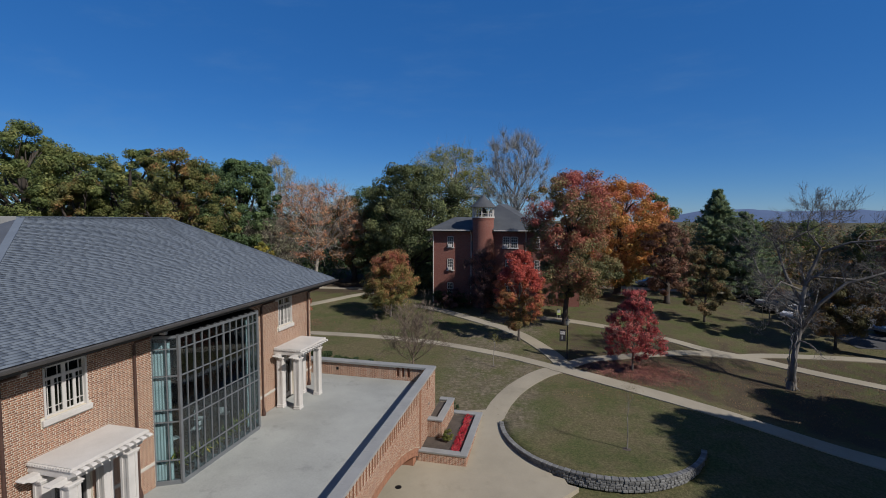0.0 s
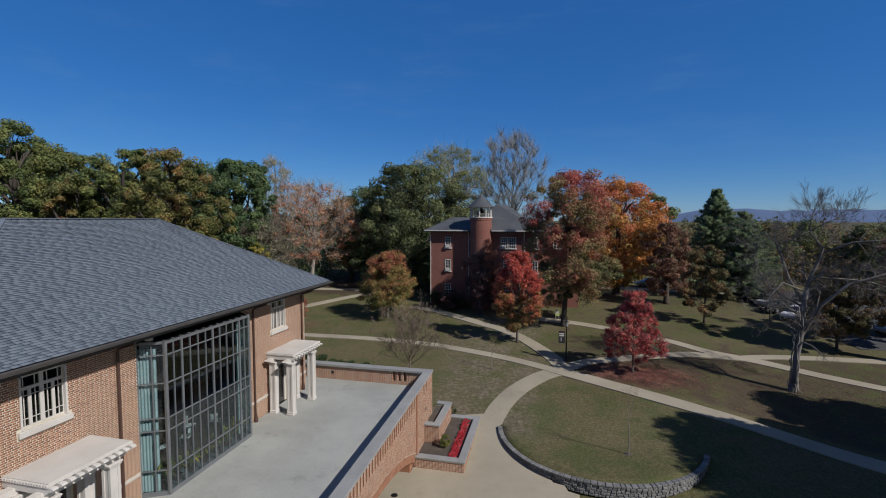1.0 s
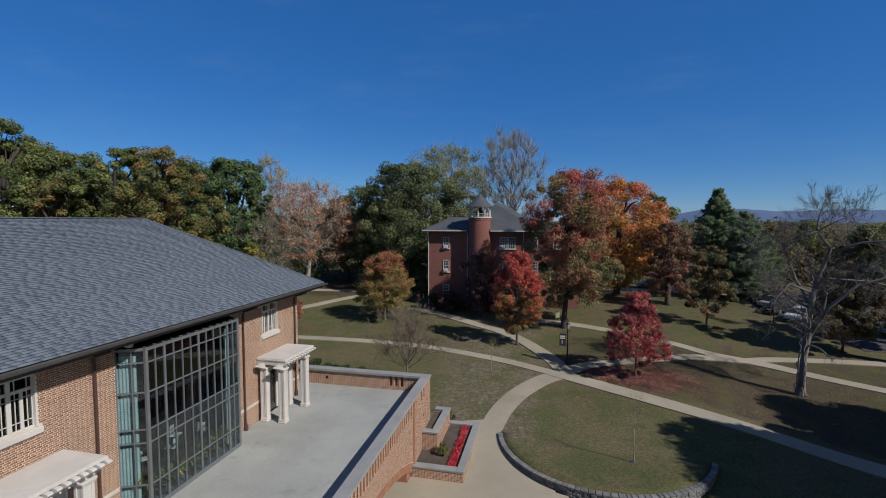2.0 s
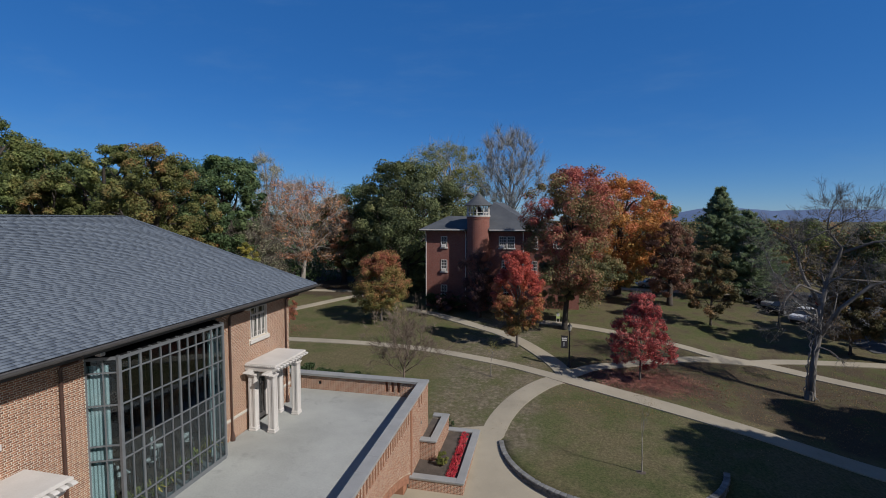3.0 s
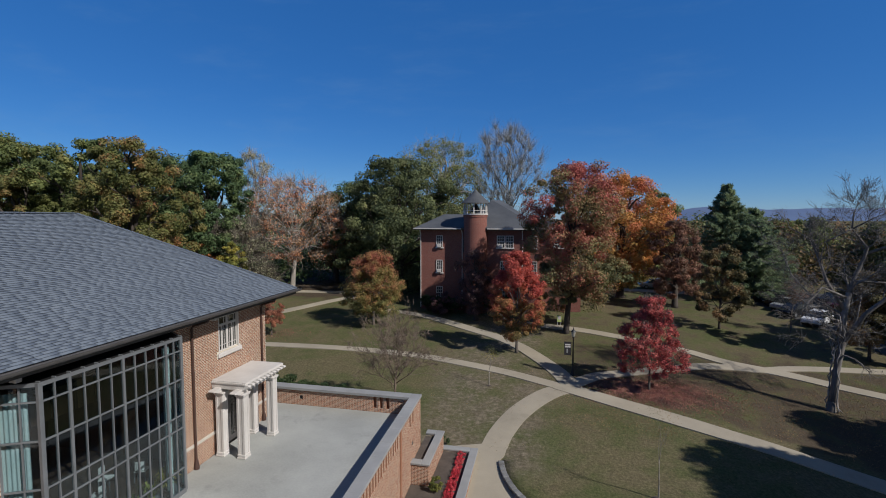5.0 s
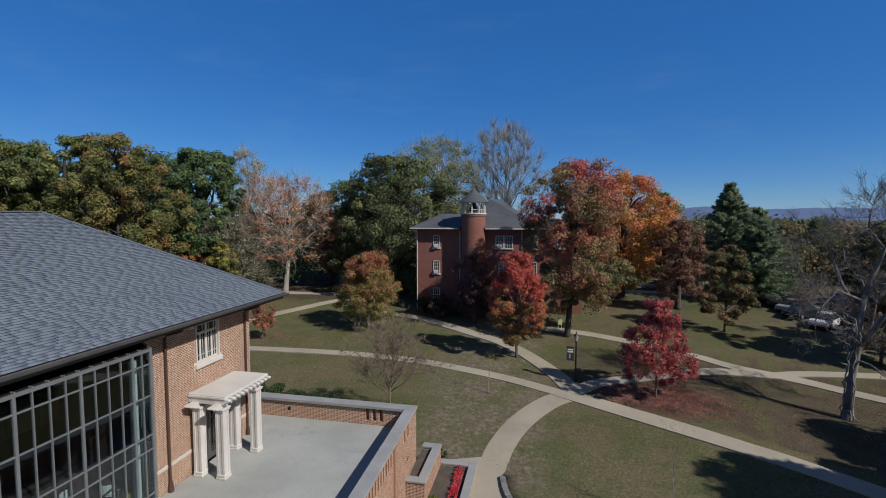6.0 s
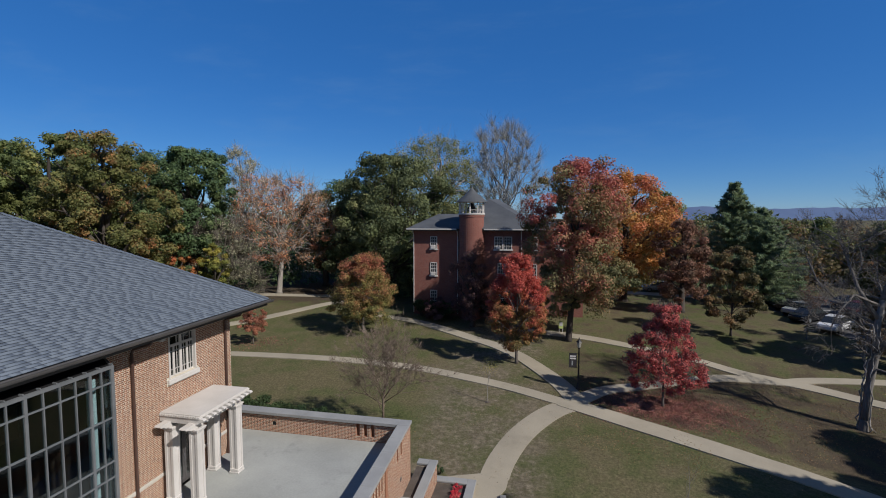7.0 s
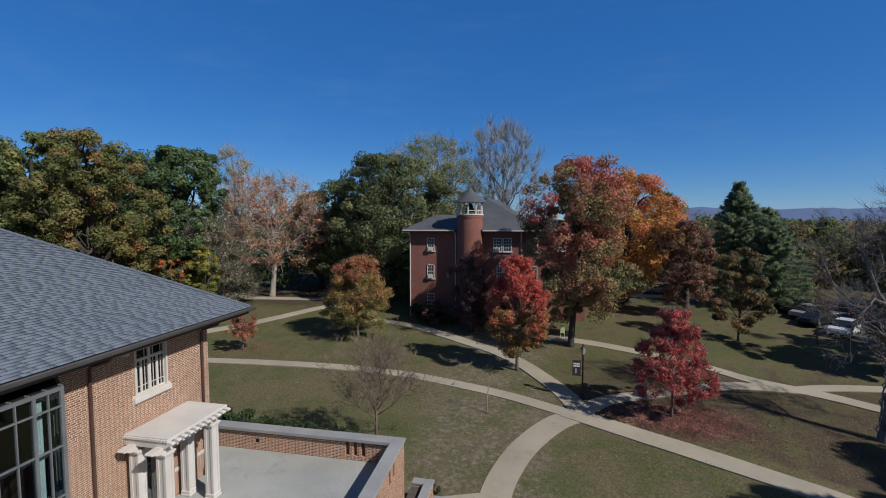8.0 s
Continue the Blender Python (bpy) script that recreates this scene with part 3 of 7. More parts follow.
PATHS = [
    ("curving", [(-34, 43.2), (-24, 44.0), (-16.6, 44.12), (-10.6, 43.5), (-6.0, 42.25), (-2.6, 41.05), (0.2, 39.7), (2.4, 38.6)], (1.05, 1.1), 0.060),
    ("court", [(-2.64, 30.2), (-2.42, 31.6), (-1.72, 33.9), (-0.65, 36.1), (0.7, 38.0), (2.2, 39.2)], (1.5, 1.6), 0.031),
    ("east", [(1.2, 39.3), (3.7, 37.95), (5.6, 36.92), (7.3, 36.03), (9.0, 35.1), (11.0, 34.1), (13.0, 33.3), (15.0, 32.4), (17.7, 31.1), (21.0, 29.5), (30, 25.0)], (1.5, 1.5), 0.068),
    ("hall", [(2.3, 39.2), (1.2, 42.2), (-0.5, 45.3), (-2.1, 47.7), (-4.3, 50.0), (-6.7, 51.7), (-8.8, 53.1), (-12.4, 55.2), (-15.6, 56.5), (-18.5, 57.2)], (1.5, 1.1), 0.072),
    ("upper", [(-3.5, 55.0), (2.6, 53.9), (6.5, 52.6), (12.4, 49.6), (15.6, 47.6), (19.5, 46.35), (23.0, 44.3), (27.0, 42.1), (36, 37)], (1.2, 1.15), 0.060),
    ("lot", [(18.5, 46.9), (20.6, 47.5), (25.3, 47.9), (31.5, 48.0), (40, 47.5)], (0.9, 0.95), 0.064),
    ("cross", [(1.9, 39.2), (4.2, 41.6), (6.9, 42.85), (11.4, 45.0), (14.1, 46.3), (19.0, 46.9)], (1.3, 1.05), 0.056),
    ("west", [(-36, 50.0), (-30.7, 55.2), (-26.7, 61.6), (-22, 66)], (1.4, 1.4), 0.060),
    ("far", [(-48, 64.5), (-35.1, 65.4), (-27.2, 66.0), (-20, 67)], (1.6, 1.6), 0.056),
    ("drive", [(6, 76.5), (16, 75.5), (27, 74)], (2.2, 2.2), 0.05),
]
for where, pts, w, lift in PATHS:
    structure("pavement", path_mesh(pts, w, lift), PAVING, "buff concrete walk across the lawn", "path", smooth=False)

# paved court below the terrace wall; its east edge is notched where it meets the round lawn
LAWN_C, LAWN_R = Vector((3.9, 29.6, 0)), 6.05
arc = lambda deg, r=LAWN_R: (LAWN_C.x + r * math.cos(radians(deg)), LAWN_C.y + r * math.sin(radians(deg)))
COURT_Z = -2.40


def court_mesh():
    edge = [(1.2, -10.0), (1.5, 8.0), (1.6, 22.0), (2.5, 23.15), (1.95, 23.3), (1.78, 23.72), (1.22, 23.86), (0.98, 24.28), (0.5, 24.5)]
    edge += [arc(d, LAWN_R + 0.1) for d in (238, 231, 224, 217, 210, 203, 196, 190, 186)]
    edge += [(-2.0, 29.4), (-1.9, 30.4)]
    edge.sort(key=lambda q: q[1])
    g = Geo()
    for x, y in edge:
        xl = -16.0 if y < 23.0 else (-6.4 if y < 29.55 else -3.4)
        for k in range(5):
            q = xl + (x - xl) * k / 4
            g.v.append((q, y, gz(q, y) + 0.03))
    for i in range(len(edge) - 1):
        for k in range(4):
            a = 5 * i + k
            g.f.append((a, a + 1, a + 6, a + 5))
    # the slab's east side
    k0 = len(g.v)
    g.v += [(x, y, gz(x, y) - 0.3) for x, y in edge]
    for i in range(len(edge) - 1):
        g.f.append((5 * i + 4, k0 + i, k0 + i + 1, 5 * i + 9))
    return g


structure("pavement_court", court_mesh(), PAVING, "buff concrete court below the terrace", "paving")

# round drain in the court
DX, DY = -6.575, 20.99
DZ = gz(DX, DY) + 0.03
drain = thing("drain_cover", DX, DY, DZ, "small round dark iron drain cover in the paving", "drain cover")
part("rim", Geo().lathe(DX, DY, [(0.13, DZ - 0.02), (0.17, DZ - 0.02), (0.17, DZ + 0.012), (0.13, DZ + 0.012)], 20), IRON, drain)
grate = Geo()
for k in range(5):
    q = -0.1 + 0.05 * k
    h = math.sqrt(0.135 ** 2 - q * q)
    grate.box(DX + q - 0.014, DY - h, DZ - 0.01, DX + q + 0.014, DY + h, DZ + 0.008)
part("grate", grate, IRON, drain)

# round lawn held by a low stone wall
def wall_height(deg):
    """Top of the wall above the court, by bearing."""
    return float(np.interp(deg, [185, 200, 230, 260, 300, 330, 345], [0.58, 0.52, 0.50, 0.55, 0.60, 0.56, 0.50]))


def wall_foot(deg):
    x, y = arc(deg)
    return gz(x, y) - 0.15


def lawn_height(x, y):
    d = Vector((x, y, 0)) - LAWN_C
    deg = math.degrees(math.atan2(d.y, d.x)) % 360
    base = gz(x, y)
    if d.length < 0.01:
        return base + 0.02
    if 185 <= deg <= 345:
        w = smooth_step(0.0, 1.0, d.length / LAWN_R) * min(1, (deg - 180) / 20, (350 - deg) / 20)
        return float((1 - w) * (base + 0.03) + w * max(base + 0.02, COURT_Z + wall_height(deg) - 0.04))
    return base + 0.03 - 0.05 * float(smooth_step(0.75, 1.0, d.length / LAWN_R))


def round_lawn():
    g = Geo()
    n, rings = 96, 9
    g.v.append((LAWN_C.x, LAWN_C.y, lawn_height(LAWN_C.x, LAWN_C.y)))
    for k in range(1, rings + 1):
        for i in range(n):
            x, y = arc(360 * i / n, (LAWN_R - 0.05) * k / rings)
            g.v.append((x, y, lawn_height(x, y)))
    for i in range(n):
        g.f.append((0, 1 + i, 1 + (i + 1) % n))
    for k in range(rings - 1):
        for i in range(n):
            a, b = 1 + k * n + i, 1 + k * n + (i + 1) % n
            g.f.append((a, a + n, b + n, b))
    # skirt
    e = 1 + (rings - 1) * n
    k0 = len(g.v)
    g.v += [(x, y, z - 0.7) for x, y, z in g.v[e:e + n]]
    for i in range(n):
        g.f.append((e + i, k0 + i, k0 + (i + 1) % n, e + (i + 1) % n))
    return g


structure("ground_round_lawn", round_lawn(), GRASS, "round raised lawn of green grass with scattered leaves", "lawn", smooth=True)

# far hills: the ridge's blue has the haze of distance put into it
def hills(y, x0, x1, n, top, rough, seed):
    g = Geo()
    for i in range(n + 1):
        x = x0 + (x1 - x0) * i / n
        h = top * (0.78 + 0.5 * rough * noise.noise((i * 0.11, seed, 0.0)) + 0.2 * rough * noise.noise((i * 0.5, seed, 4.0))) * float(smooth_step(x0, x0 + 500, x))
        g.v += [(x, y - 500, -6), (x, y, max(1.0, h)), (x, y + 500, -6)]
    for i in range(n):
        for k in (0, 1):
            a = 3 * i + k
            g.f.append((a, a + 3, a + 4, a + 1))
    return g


RIDGE = surface("haze_tinted_ridge", (0.10, 0.145, 0.25), (0.12, 0.168, 0.28), 0.004, 0.05, 1.0, 0.0, spec=0.0)
structure("backdrop", hills(3200, 500, 4200, 90, 98, 0.45, 2.0), RIDGE, "mountain ridge on the horizon with haze put into its blue colour", "mountain", smooth=True)

# ---- brickwork ----
COURSE, LENGTH, HEADER, JOINT = 0.0677, 0.2150, 0.1120, 0.0155


def brick_rects(width, height, holes=(), keep=None, phase=0):
    """Rectangles (u0, v0, u1, v1) of bricks in Flemish bond on a panel, cut round the holes."""
    out = []
    unit = LENGTH + HEADER
    for r in range(int(height / COURSE)):
        v0, v1 = r * COURSE, r * COURSE + COURSE - JOINT
        free = [(0.0, width)]
        for a, b, c, d in holes:
            if v1 > b + 0.001 and v0 < d - 0.001:
                free = [s for lo, hi in free for s in ((lo, min(hi, a)), (max(lo, c), hi)) if s[1] - s[0] > 0.03]
        for lo, hi in free:
            k = math.floor(lo / unit) - 1
            while True:
                u0 = (k + 0.5 * ((r + phase) % 2)) * unit
                if u0 >= hi:
                    break
                for p, w in ((u0, LENGTH), (u0 + LENGTH, HEADER)):
                    a, b = max(lo, p), min(hi, p + w - JOINT)
                    if b - a > 0.03 and (keep is None or keep(0.5 * (a + b), 0.5 * (v0 + v1))):
                        out.append((a, v0, b, v1))
                k += 1
    return out


def lay(rects, origin, u, n, proud=0.0022):
    """Vertices and faces for bricks on a wall: origin, the wall's direction u and its outward normal n."""
    o, u, n = (np.array(q, float) for q in (origin, u, n))
    z = np.array((0, 0, 1.0))
    r = np.array(rects)
    rng = np.random.default_rng(len(rects))
    out = proud + rng.uniform(-0.0008, 0.0008, len(r))
    cor = []
    for depth in (np.full(len(r), -0.02), out):
        for a, b in ((0, 1), (2, 1), (2, 3), (0, 3)):
            cor.append(o + r[:, a:a + 1] * u + r[:, b:b + 1] * z + depth[:, None] * n)
    v = np.stack(cor, 1)
    quads = np.array([(4, 5, 6, 7), (0, 1, 5, 4), (1, 2, 6, 5), (2, 3, 7, 6), (3, 0, 4, 7)])
    if np.dot(np.cross(u, z), n) < 0:
        quads = quads[:, ::-1]
    f = (np.arange(len(r)) * 8)[:, None, None] + quads[None]
    return v.reshape(-1, 3), f.reshape(-1, 4)


BRICK_JOBS = []


def brick_panel(parent, origin, u, n, width, height, holes=(), keep=None, phase=0):
    BRICK_JOBS.append((parent, origin, u, n, brick_rects(width, height, holes, keep, phase)))


def wall_cells(geo, x0, x1, y0, y1, z0, z1, holes, axis="x"):
    """A wall with openings, as blocks round them. Holes are (a0, b0, a1, b1) along the wall and up."""
    us = sorted({y0, y1, *[h[0] for h in holes], *[h[2] for h in holes]})
    for a, b in zip(us, us[1:]):
        if b <= y0 or a >= y1:
            continue
        cuts = sorted([(h[1], h[3]) for h in holes if h[0] < b - 1e-6 and h[2] > a + 1e-6])
        lo = z0
        for c, d in cuts + [(z1, z1)]:
            if c - lo > 1e-4:
                if axis == "x":
                    geo.box(x0, a, lo, x1, b, c)
                else:
                    geo.box(a, x0, lo, b, x1, c)
            lo = max(lo, d)


# ---- the brick building ----
WX, CORNER_Y, FLOOR = -14.07, 25.58, 0.87
EAVE_X, EAVE_Z, TIP_Y = -13.10, 7.45, 27.10
RIDGE_X, RIDGE_Z, RIDGE_Y = -20.8, 11.42, 21.55
BACK_X = 2 * RIDGE_X - EAVE_X
SOUTH, ROOF_S, RIDGE_S, TERRACE_S = 7.9, 6.6, 14.0, -14.0
building = thing("brick_building", WX, CORNER_Y, FLOOR, "orange brick building with grey shingle roof and tall glass bay", "building")

WINDOWS = [(9.79, 5.27, 11.13, 6.88), (22.08, 5.27, 23.46, 6.88)]
DOORS = [(9.75, FLOOR, 11.15, 3.25), (22.1, FLOOR, 23.5, 3.25)]
BAY = (13.64, FLOOR, 19.60, 7.14)
HOLES = WINDOWS + DOORS + [BAY]
wall = Geo()
wall_cells(wall, WX - 0.32, WX - 0.004, SOUTH, CORNER_Y, FLOOR - 0.4, 7.15, HOLES)
wall.box(BACK_X + 0.9, SOUTH, -2.6, BACK_X + 1.2, CORNER_Y, 7.1)
wall.box(BACK_X + 1.2, CORNER_Y - 0.32, -2.6, WX - 0.32, CORNER_Y, 7.1)
wall.box(BACK_X + 1.2, SOUTH, -2.6, WX - 0.32, SOUTH + 0.3, 7.1)
wall_ob = part("wall", wall, MORTAR, building, "orange brick wall with pale mortar")
Y0 = SOUTH
brick_panel(wall_ob, (WX - 0.004, Y0, FLOOR + 0.005), (0, 1, 0), (1, 0, 0), CORNER_Y - Y0, 7.15 - FLOOR,
            [(a - Y0 - 0.005, b - FLOOR, c - Y0 + 0.005, d - FLOOR) for a, b, c, d in HOLES] + [(a - 0.12 - Y0, 5.05 - FLOOR, c + 0.12 - Y0, 5.28 - FLOOR) for a, b, c, d in WINDOWS])

# stone band at low height, between the openings
for a, b in ((SOUTH, 9.65), (11.25, 13.60), (19.64, 22.0), (23.6, CORNER_Y + 0.02)):
    band = Geo().box(WX - 0.03, a, 1.79, WX + 0.035, b, 1.92, 0.01)
    part("string_course", band, STONE, building, "pale stone band")

# roof
roof = Geo()
e0, e1 = (EAVE_X, ROOF_S, EAVE_Z), (EAVE_X, TIP_Y, EAVE_Z)
b0, b1 = (BACK_X, ROOF_S, EAVE_Z), (BACK_X, TIP_Y, EAVE_Z)
r0, r1 = (RIDGE_X, RIDGE_S, RIDGE_Z), (RIDGE_X, RIDGE_Y, RIDGE_Z)
mid = (RIDGE_X, 17, 6)
for q in ((e0, e1, r1, r0), (b0, b1, r1, r0), (e1, b1, r1), (e0, b0, r0)):
    roof.face(q, mid)
roof.face([(x, y, EAVE_Z - 0.02) for x, y, _ in (e0, e1, b1, b0)], (RIDGE_X, 17, 9))
part("roof", roof, ROOF_BASE, building, "grey shingle hip roof")
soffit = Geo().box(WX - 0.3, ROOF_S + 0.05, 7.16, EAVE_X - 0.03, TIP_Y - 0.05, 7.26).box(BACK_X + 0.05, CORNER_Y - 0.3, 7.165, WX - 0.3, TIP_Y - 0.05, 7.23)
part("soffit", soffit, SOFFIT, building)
fascia = Geo().box(EAVE_X - 0.05, ROOF_S, 7.265, EAVE_X - 0.012, TIP_Y - 0.02, 7.44).box(BACK_X + 0.05, TIP_Y - 0.05, 7.265, EAVE_X - 0.05, TIP_Y - 0.012, 7.44)
part("fascia", fascia, GUTTER, building)


def gutter_run(a, b, out):
    """A half-round gutter with a rolled lip along the eave."""
    prof = []
    a = Vector(a)
    out = Vector(out)
    for k in range(9):
        t = math.pi * k / 8
        prof.append(a + out * (0.095 - 0.095 * math.cos(t)) + Vector((0, 0, -0.125 * math.sin(t))))
    prof += [a + out * 0.198 + Vector((0, 0, 0.012)), a + out * 0.174 + Vector((0, 0, 0.012))]
    for k in range(7, 0, -1):
        t = math.pi * k / 8
        prof.append(a + out * (0.095 - 0.083 * math.cos(t)) + Vector((0, 0, -0.107 * math.sin(t))))
    return Geo().sweep(prof, a, b)


part("gutter", gutter_run((EAVE_X + 0.02, ROOF_S - 0.1, 7.415), (EAVE_X + 0.02, TIP_Y + 0.14, 7.415), (1, 0, 0)), GUTTER, building, "dark bronze half-round gutter")
part("gutter", gutter_run((BACK_X, TIP_Y - 0.01, 7.415), (EAVE_X + 0.015, TIP_Y - 0.01, 7.415), (0, 1, 0)), GUTTER, building, "dark bronze half-round gutter")


def downspout(y):
    g = Geo()
    g.tube([(EAVE_X - 0.05, y, 7.26), (EAVE_X - 0.14, y, 7.08), (WX + 0.14, y, 6.86), (WX + 0.075, y, 6.72), (WX + 0.075, y, FLOOR + 0.35)], [0.05] * 5, 10)
    for z in (6.3, 4.9, 3.4, 1.98):
        g.tube([(WX + 0.075, y, z), (WX + 0.075, y, z + 0.05)], [0.062] * 2, 10)
    ob = part("downspout", g, PIPE, building, "brown metal downspout")
    boot = Geo()
    boot.lathe(WX + 0.085, y, [(0.11, FLOOR + 0.0), (0.115, FLOOR + 0.1), (0.085, FLOOR + 0.27), (0.06, FLOOR + 0.4)], 12)
    part("boot", boot, PIPE, ob, "flared cast boot")


for y in (12.85, 20.45, 25.16, 8.6):
    downspout(y)


def flood_light(y):
    g = Geo().box(EAVE_X - 0.75, y - 0.09, 6.9, EAVE_X - 0.5, y + 0.09, 7.06, 0.02)
    g.tube([(EAVE_X - 0.6, y, 7.05), (EAVE_X - 0.6, y, 7.1)], [0.02] * 2, 6)
    part("soffit_lamp", g, WHITE, building, "small lamp under the eave")


for y in (9.0, 13.9, 21.4):
    flood_light(y)


def casement_window(y0, z0, y1, z1):
    """White two-light window with transoms, upright bars and a stone sill."""
    w = part("window", Geo().box(WX - 0.16, y0, z0, WX - 0.09, y0 + 0.07, z1, 0.006).box(WX - 0.16, y1 - 0.07, z0, WX - 0.09, y1, z1, 0.006)
             .box(WX - 0.16, y0 + 0.07, z1 - 0.07, WX - 0.09, y1 - 0.07, z1, 0.006).box(WX - 0.16, y0 + 0.07, z0, WX - 0.09, y1 - 0.07, z0 + 0.06, 0.006), WHITE, building, "white framed casement window")
    part("window_sill", Geo().box(WX - 0.14, y0 - 0.1, 5.065, WX + 0.10, y1 + 0.1, 5.255, 0.015), WHITE, w, "white stone sill")
    part("casing", Geo().box(WX - 0.09, y0 - 0.004, z0, WX + 0.02, y0 + 0.055, z1).box(WX - 0.09, y1 - 0.055, z0, WX + 0.02, y1 + 0.004, z1).box(WX - 0.09, y0, z1 - 0.05, WX + 0.02, y1, z1 + 0.004), WHITE, w)
    ym = 0.5 * (y0 + y1)
    zt = z1 - 0.42
    bars = Geo().box(WX - 0.155, ym - 0.06, z0 + 0.06, WX - 0.075, ym + 0.06, z1 - 0.07, 0.006).box(WX - 0.15, y0 + 0.07, zt - 0.05, WX - 0.08, ym - 0.06, zt + 0.05, 0.006).box(WX - 0.15, ym + 0.06, zt - 0.05, WX - 0.08, y1 - 0.07, zt + 0.05, 0.006)
    part("mullion", bars, WHITE, w)
    for a, b in ((y0 + 0.07, ym - 0.06), (ym + 0.06, y1 - 0.07)):
        g = Geo()
        c = 0.5 * (a + b)
        g.box(WX - 0.14, c - 0.045, z0 + 0.06, WX - 0.085, c + 0.045, zt - 0.05, 0.004)
        for lo, hi in ((a, c - 0.045), (c + 0.045, b)):
            q = 0.5 * (lo + hi)
            g.box(WX - 0.13, q - 0.011, z0 + 0.06, WX - 0.10, q + 0.011, zt - 0.05)
            for z in (z0 + 0.27, zt - 0.22):
                g.box(WX - 0.13, lo, z - 0.011, WX - 0.10, hi, z + 0.011)
            g.box(WX - 0.13, q - 0.011, zt + 0.05, WX - 0.10, q + 0.011, z1 - 0.07)
        part("sash", g, WHITE, w)
        for lo, hi in ((z0 + 0.06, zt - 0.05), (zt + 0.05, z1 - 0.07)):
            pn = part("pane", Geo().box(WX - 0.122, a, lo, WX - 0.112, b, hi), PANE, w)
            pn.visible_shadow = False
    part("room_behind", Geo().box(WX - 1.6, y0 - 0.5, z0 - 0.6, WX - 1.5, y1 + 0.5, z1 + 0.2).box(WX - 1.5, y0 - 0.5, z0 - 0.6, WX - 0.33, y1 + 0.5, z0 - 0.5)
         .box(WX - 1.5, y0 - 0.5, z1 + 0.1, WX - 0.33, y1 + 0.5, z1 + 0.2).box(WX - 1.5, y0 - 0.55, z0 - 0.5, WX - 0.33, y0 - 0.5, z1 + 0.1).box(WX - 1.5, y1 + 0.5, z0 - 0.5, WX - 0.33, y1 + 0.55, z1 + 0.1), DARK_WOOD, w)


for q in WINDOWS:
    casement_window(*q)


def terrace_door(y0, z0, y1, z1):
    d = part("door", Geo().box(WX - 0.2, y0, z0, WX - 0.08, y0 + 0.12, z1, 0.006).box(WX - 0.2, y1 - 0.12, z0, WX - 0.08, y1, z1, 0.006).box(WX - 0.2, y0 + 0.12, z1 - 0.12, WX - 0.08, y1 - 0.12, z1, 0.006), WHITE, building, "dark glazed double door in a white frame")
    ym = 0.5 * (y0 + y1)
    for a, b in ((y0 + 0.12, ym - 0.005), (ym + 0.005, y1 - 0.12)):
        g = Geo()
        g.box(WX - 0.17, a, z0 + 0.01, WX - 0.12, a + 0.09, z1 - 0.12, 0.004).box(WX - 0.17, b - 0.09, z0 + 0.01, WX - 0.12, b, z1 - 0.12, 0.004)
        g.box(WX - 0.17, a + 0.09, z0 + 0.01, WX - 0.12, b - 0.09, z0 + 0.26, 0.004).box(WX - 0.17, a + 0.09, z1 - 0.22, WX - 0.12, b - 0.09, z1 - 0.12, 0.004)
        g.box(WX - 0.16, a + 0.09, z0 + 1.75, WX - 0.13, b - 0.09, z0 + 1.80)
        g.box(WX - 0.16, 0.5 * (a + b) - 0.012, z0 + 0.26, WX - 0.13, 0.5 * (a + b) + 0.012, z1 - 0.22)
        part("leaf", g, GUTTER, d, "dark bronze glazed leaf")
        pn = part("pane", Geo().box(WX - 0.15, a + 0.09, z0 + 0.26, WX - 0.14, b - 0.09, z1 - 0.22), PANE, d)
        pn.visible_shadow = False
    part("door_handle", Geo().tube([(WX - 0.07, ym - 0.06, z0 + 0.9), (WX - 0.05, ym - 0.06, z0 + 1.05), (WX - 0.07, ym - 0.06, z0 + 1.2)], [0.012] * 3, 6), STEEL, d)
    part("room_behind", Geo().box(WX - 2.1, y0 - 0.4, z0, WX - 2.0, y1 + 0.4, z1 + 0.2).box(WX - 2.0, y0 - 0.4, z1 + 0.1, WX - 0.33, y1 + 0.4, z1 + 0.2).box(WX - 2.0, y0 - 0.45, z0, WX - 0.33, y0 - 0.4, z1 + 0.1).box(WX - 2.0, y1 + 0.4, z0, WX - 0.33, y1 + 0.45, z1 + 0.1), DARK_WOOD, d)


for q in DOORS:
    terrace_door(*q)

# ---- glass bay ----
BX, BA, BB = -13.20, 14.10, 19.00
TOP = 6.80
RAILS = [6.33, 5.25, 3.90, 3.41, 1.86]
bay = part("glass_bay", Geo().prism([(WX - 0.02, BAY[0]), (BX, BA), (BX, BB), (WX - 0.02, BAY[2])], FLOOR - 0.001, FLOOR + 0.10), STEEL, building, "tall canted bay of dark glass in grey aluminium bars")
CORNERS = [(WX - 0.01, BAY[0] + 0.03), (BX, BA), (BX, BB), (WX - 0.01, BAY[2] - 0.03)]


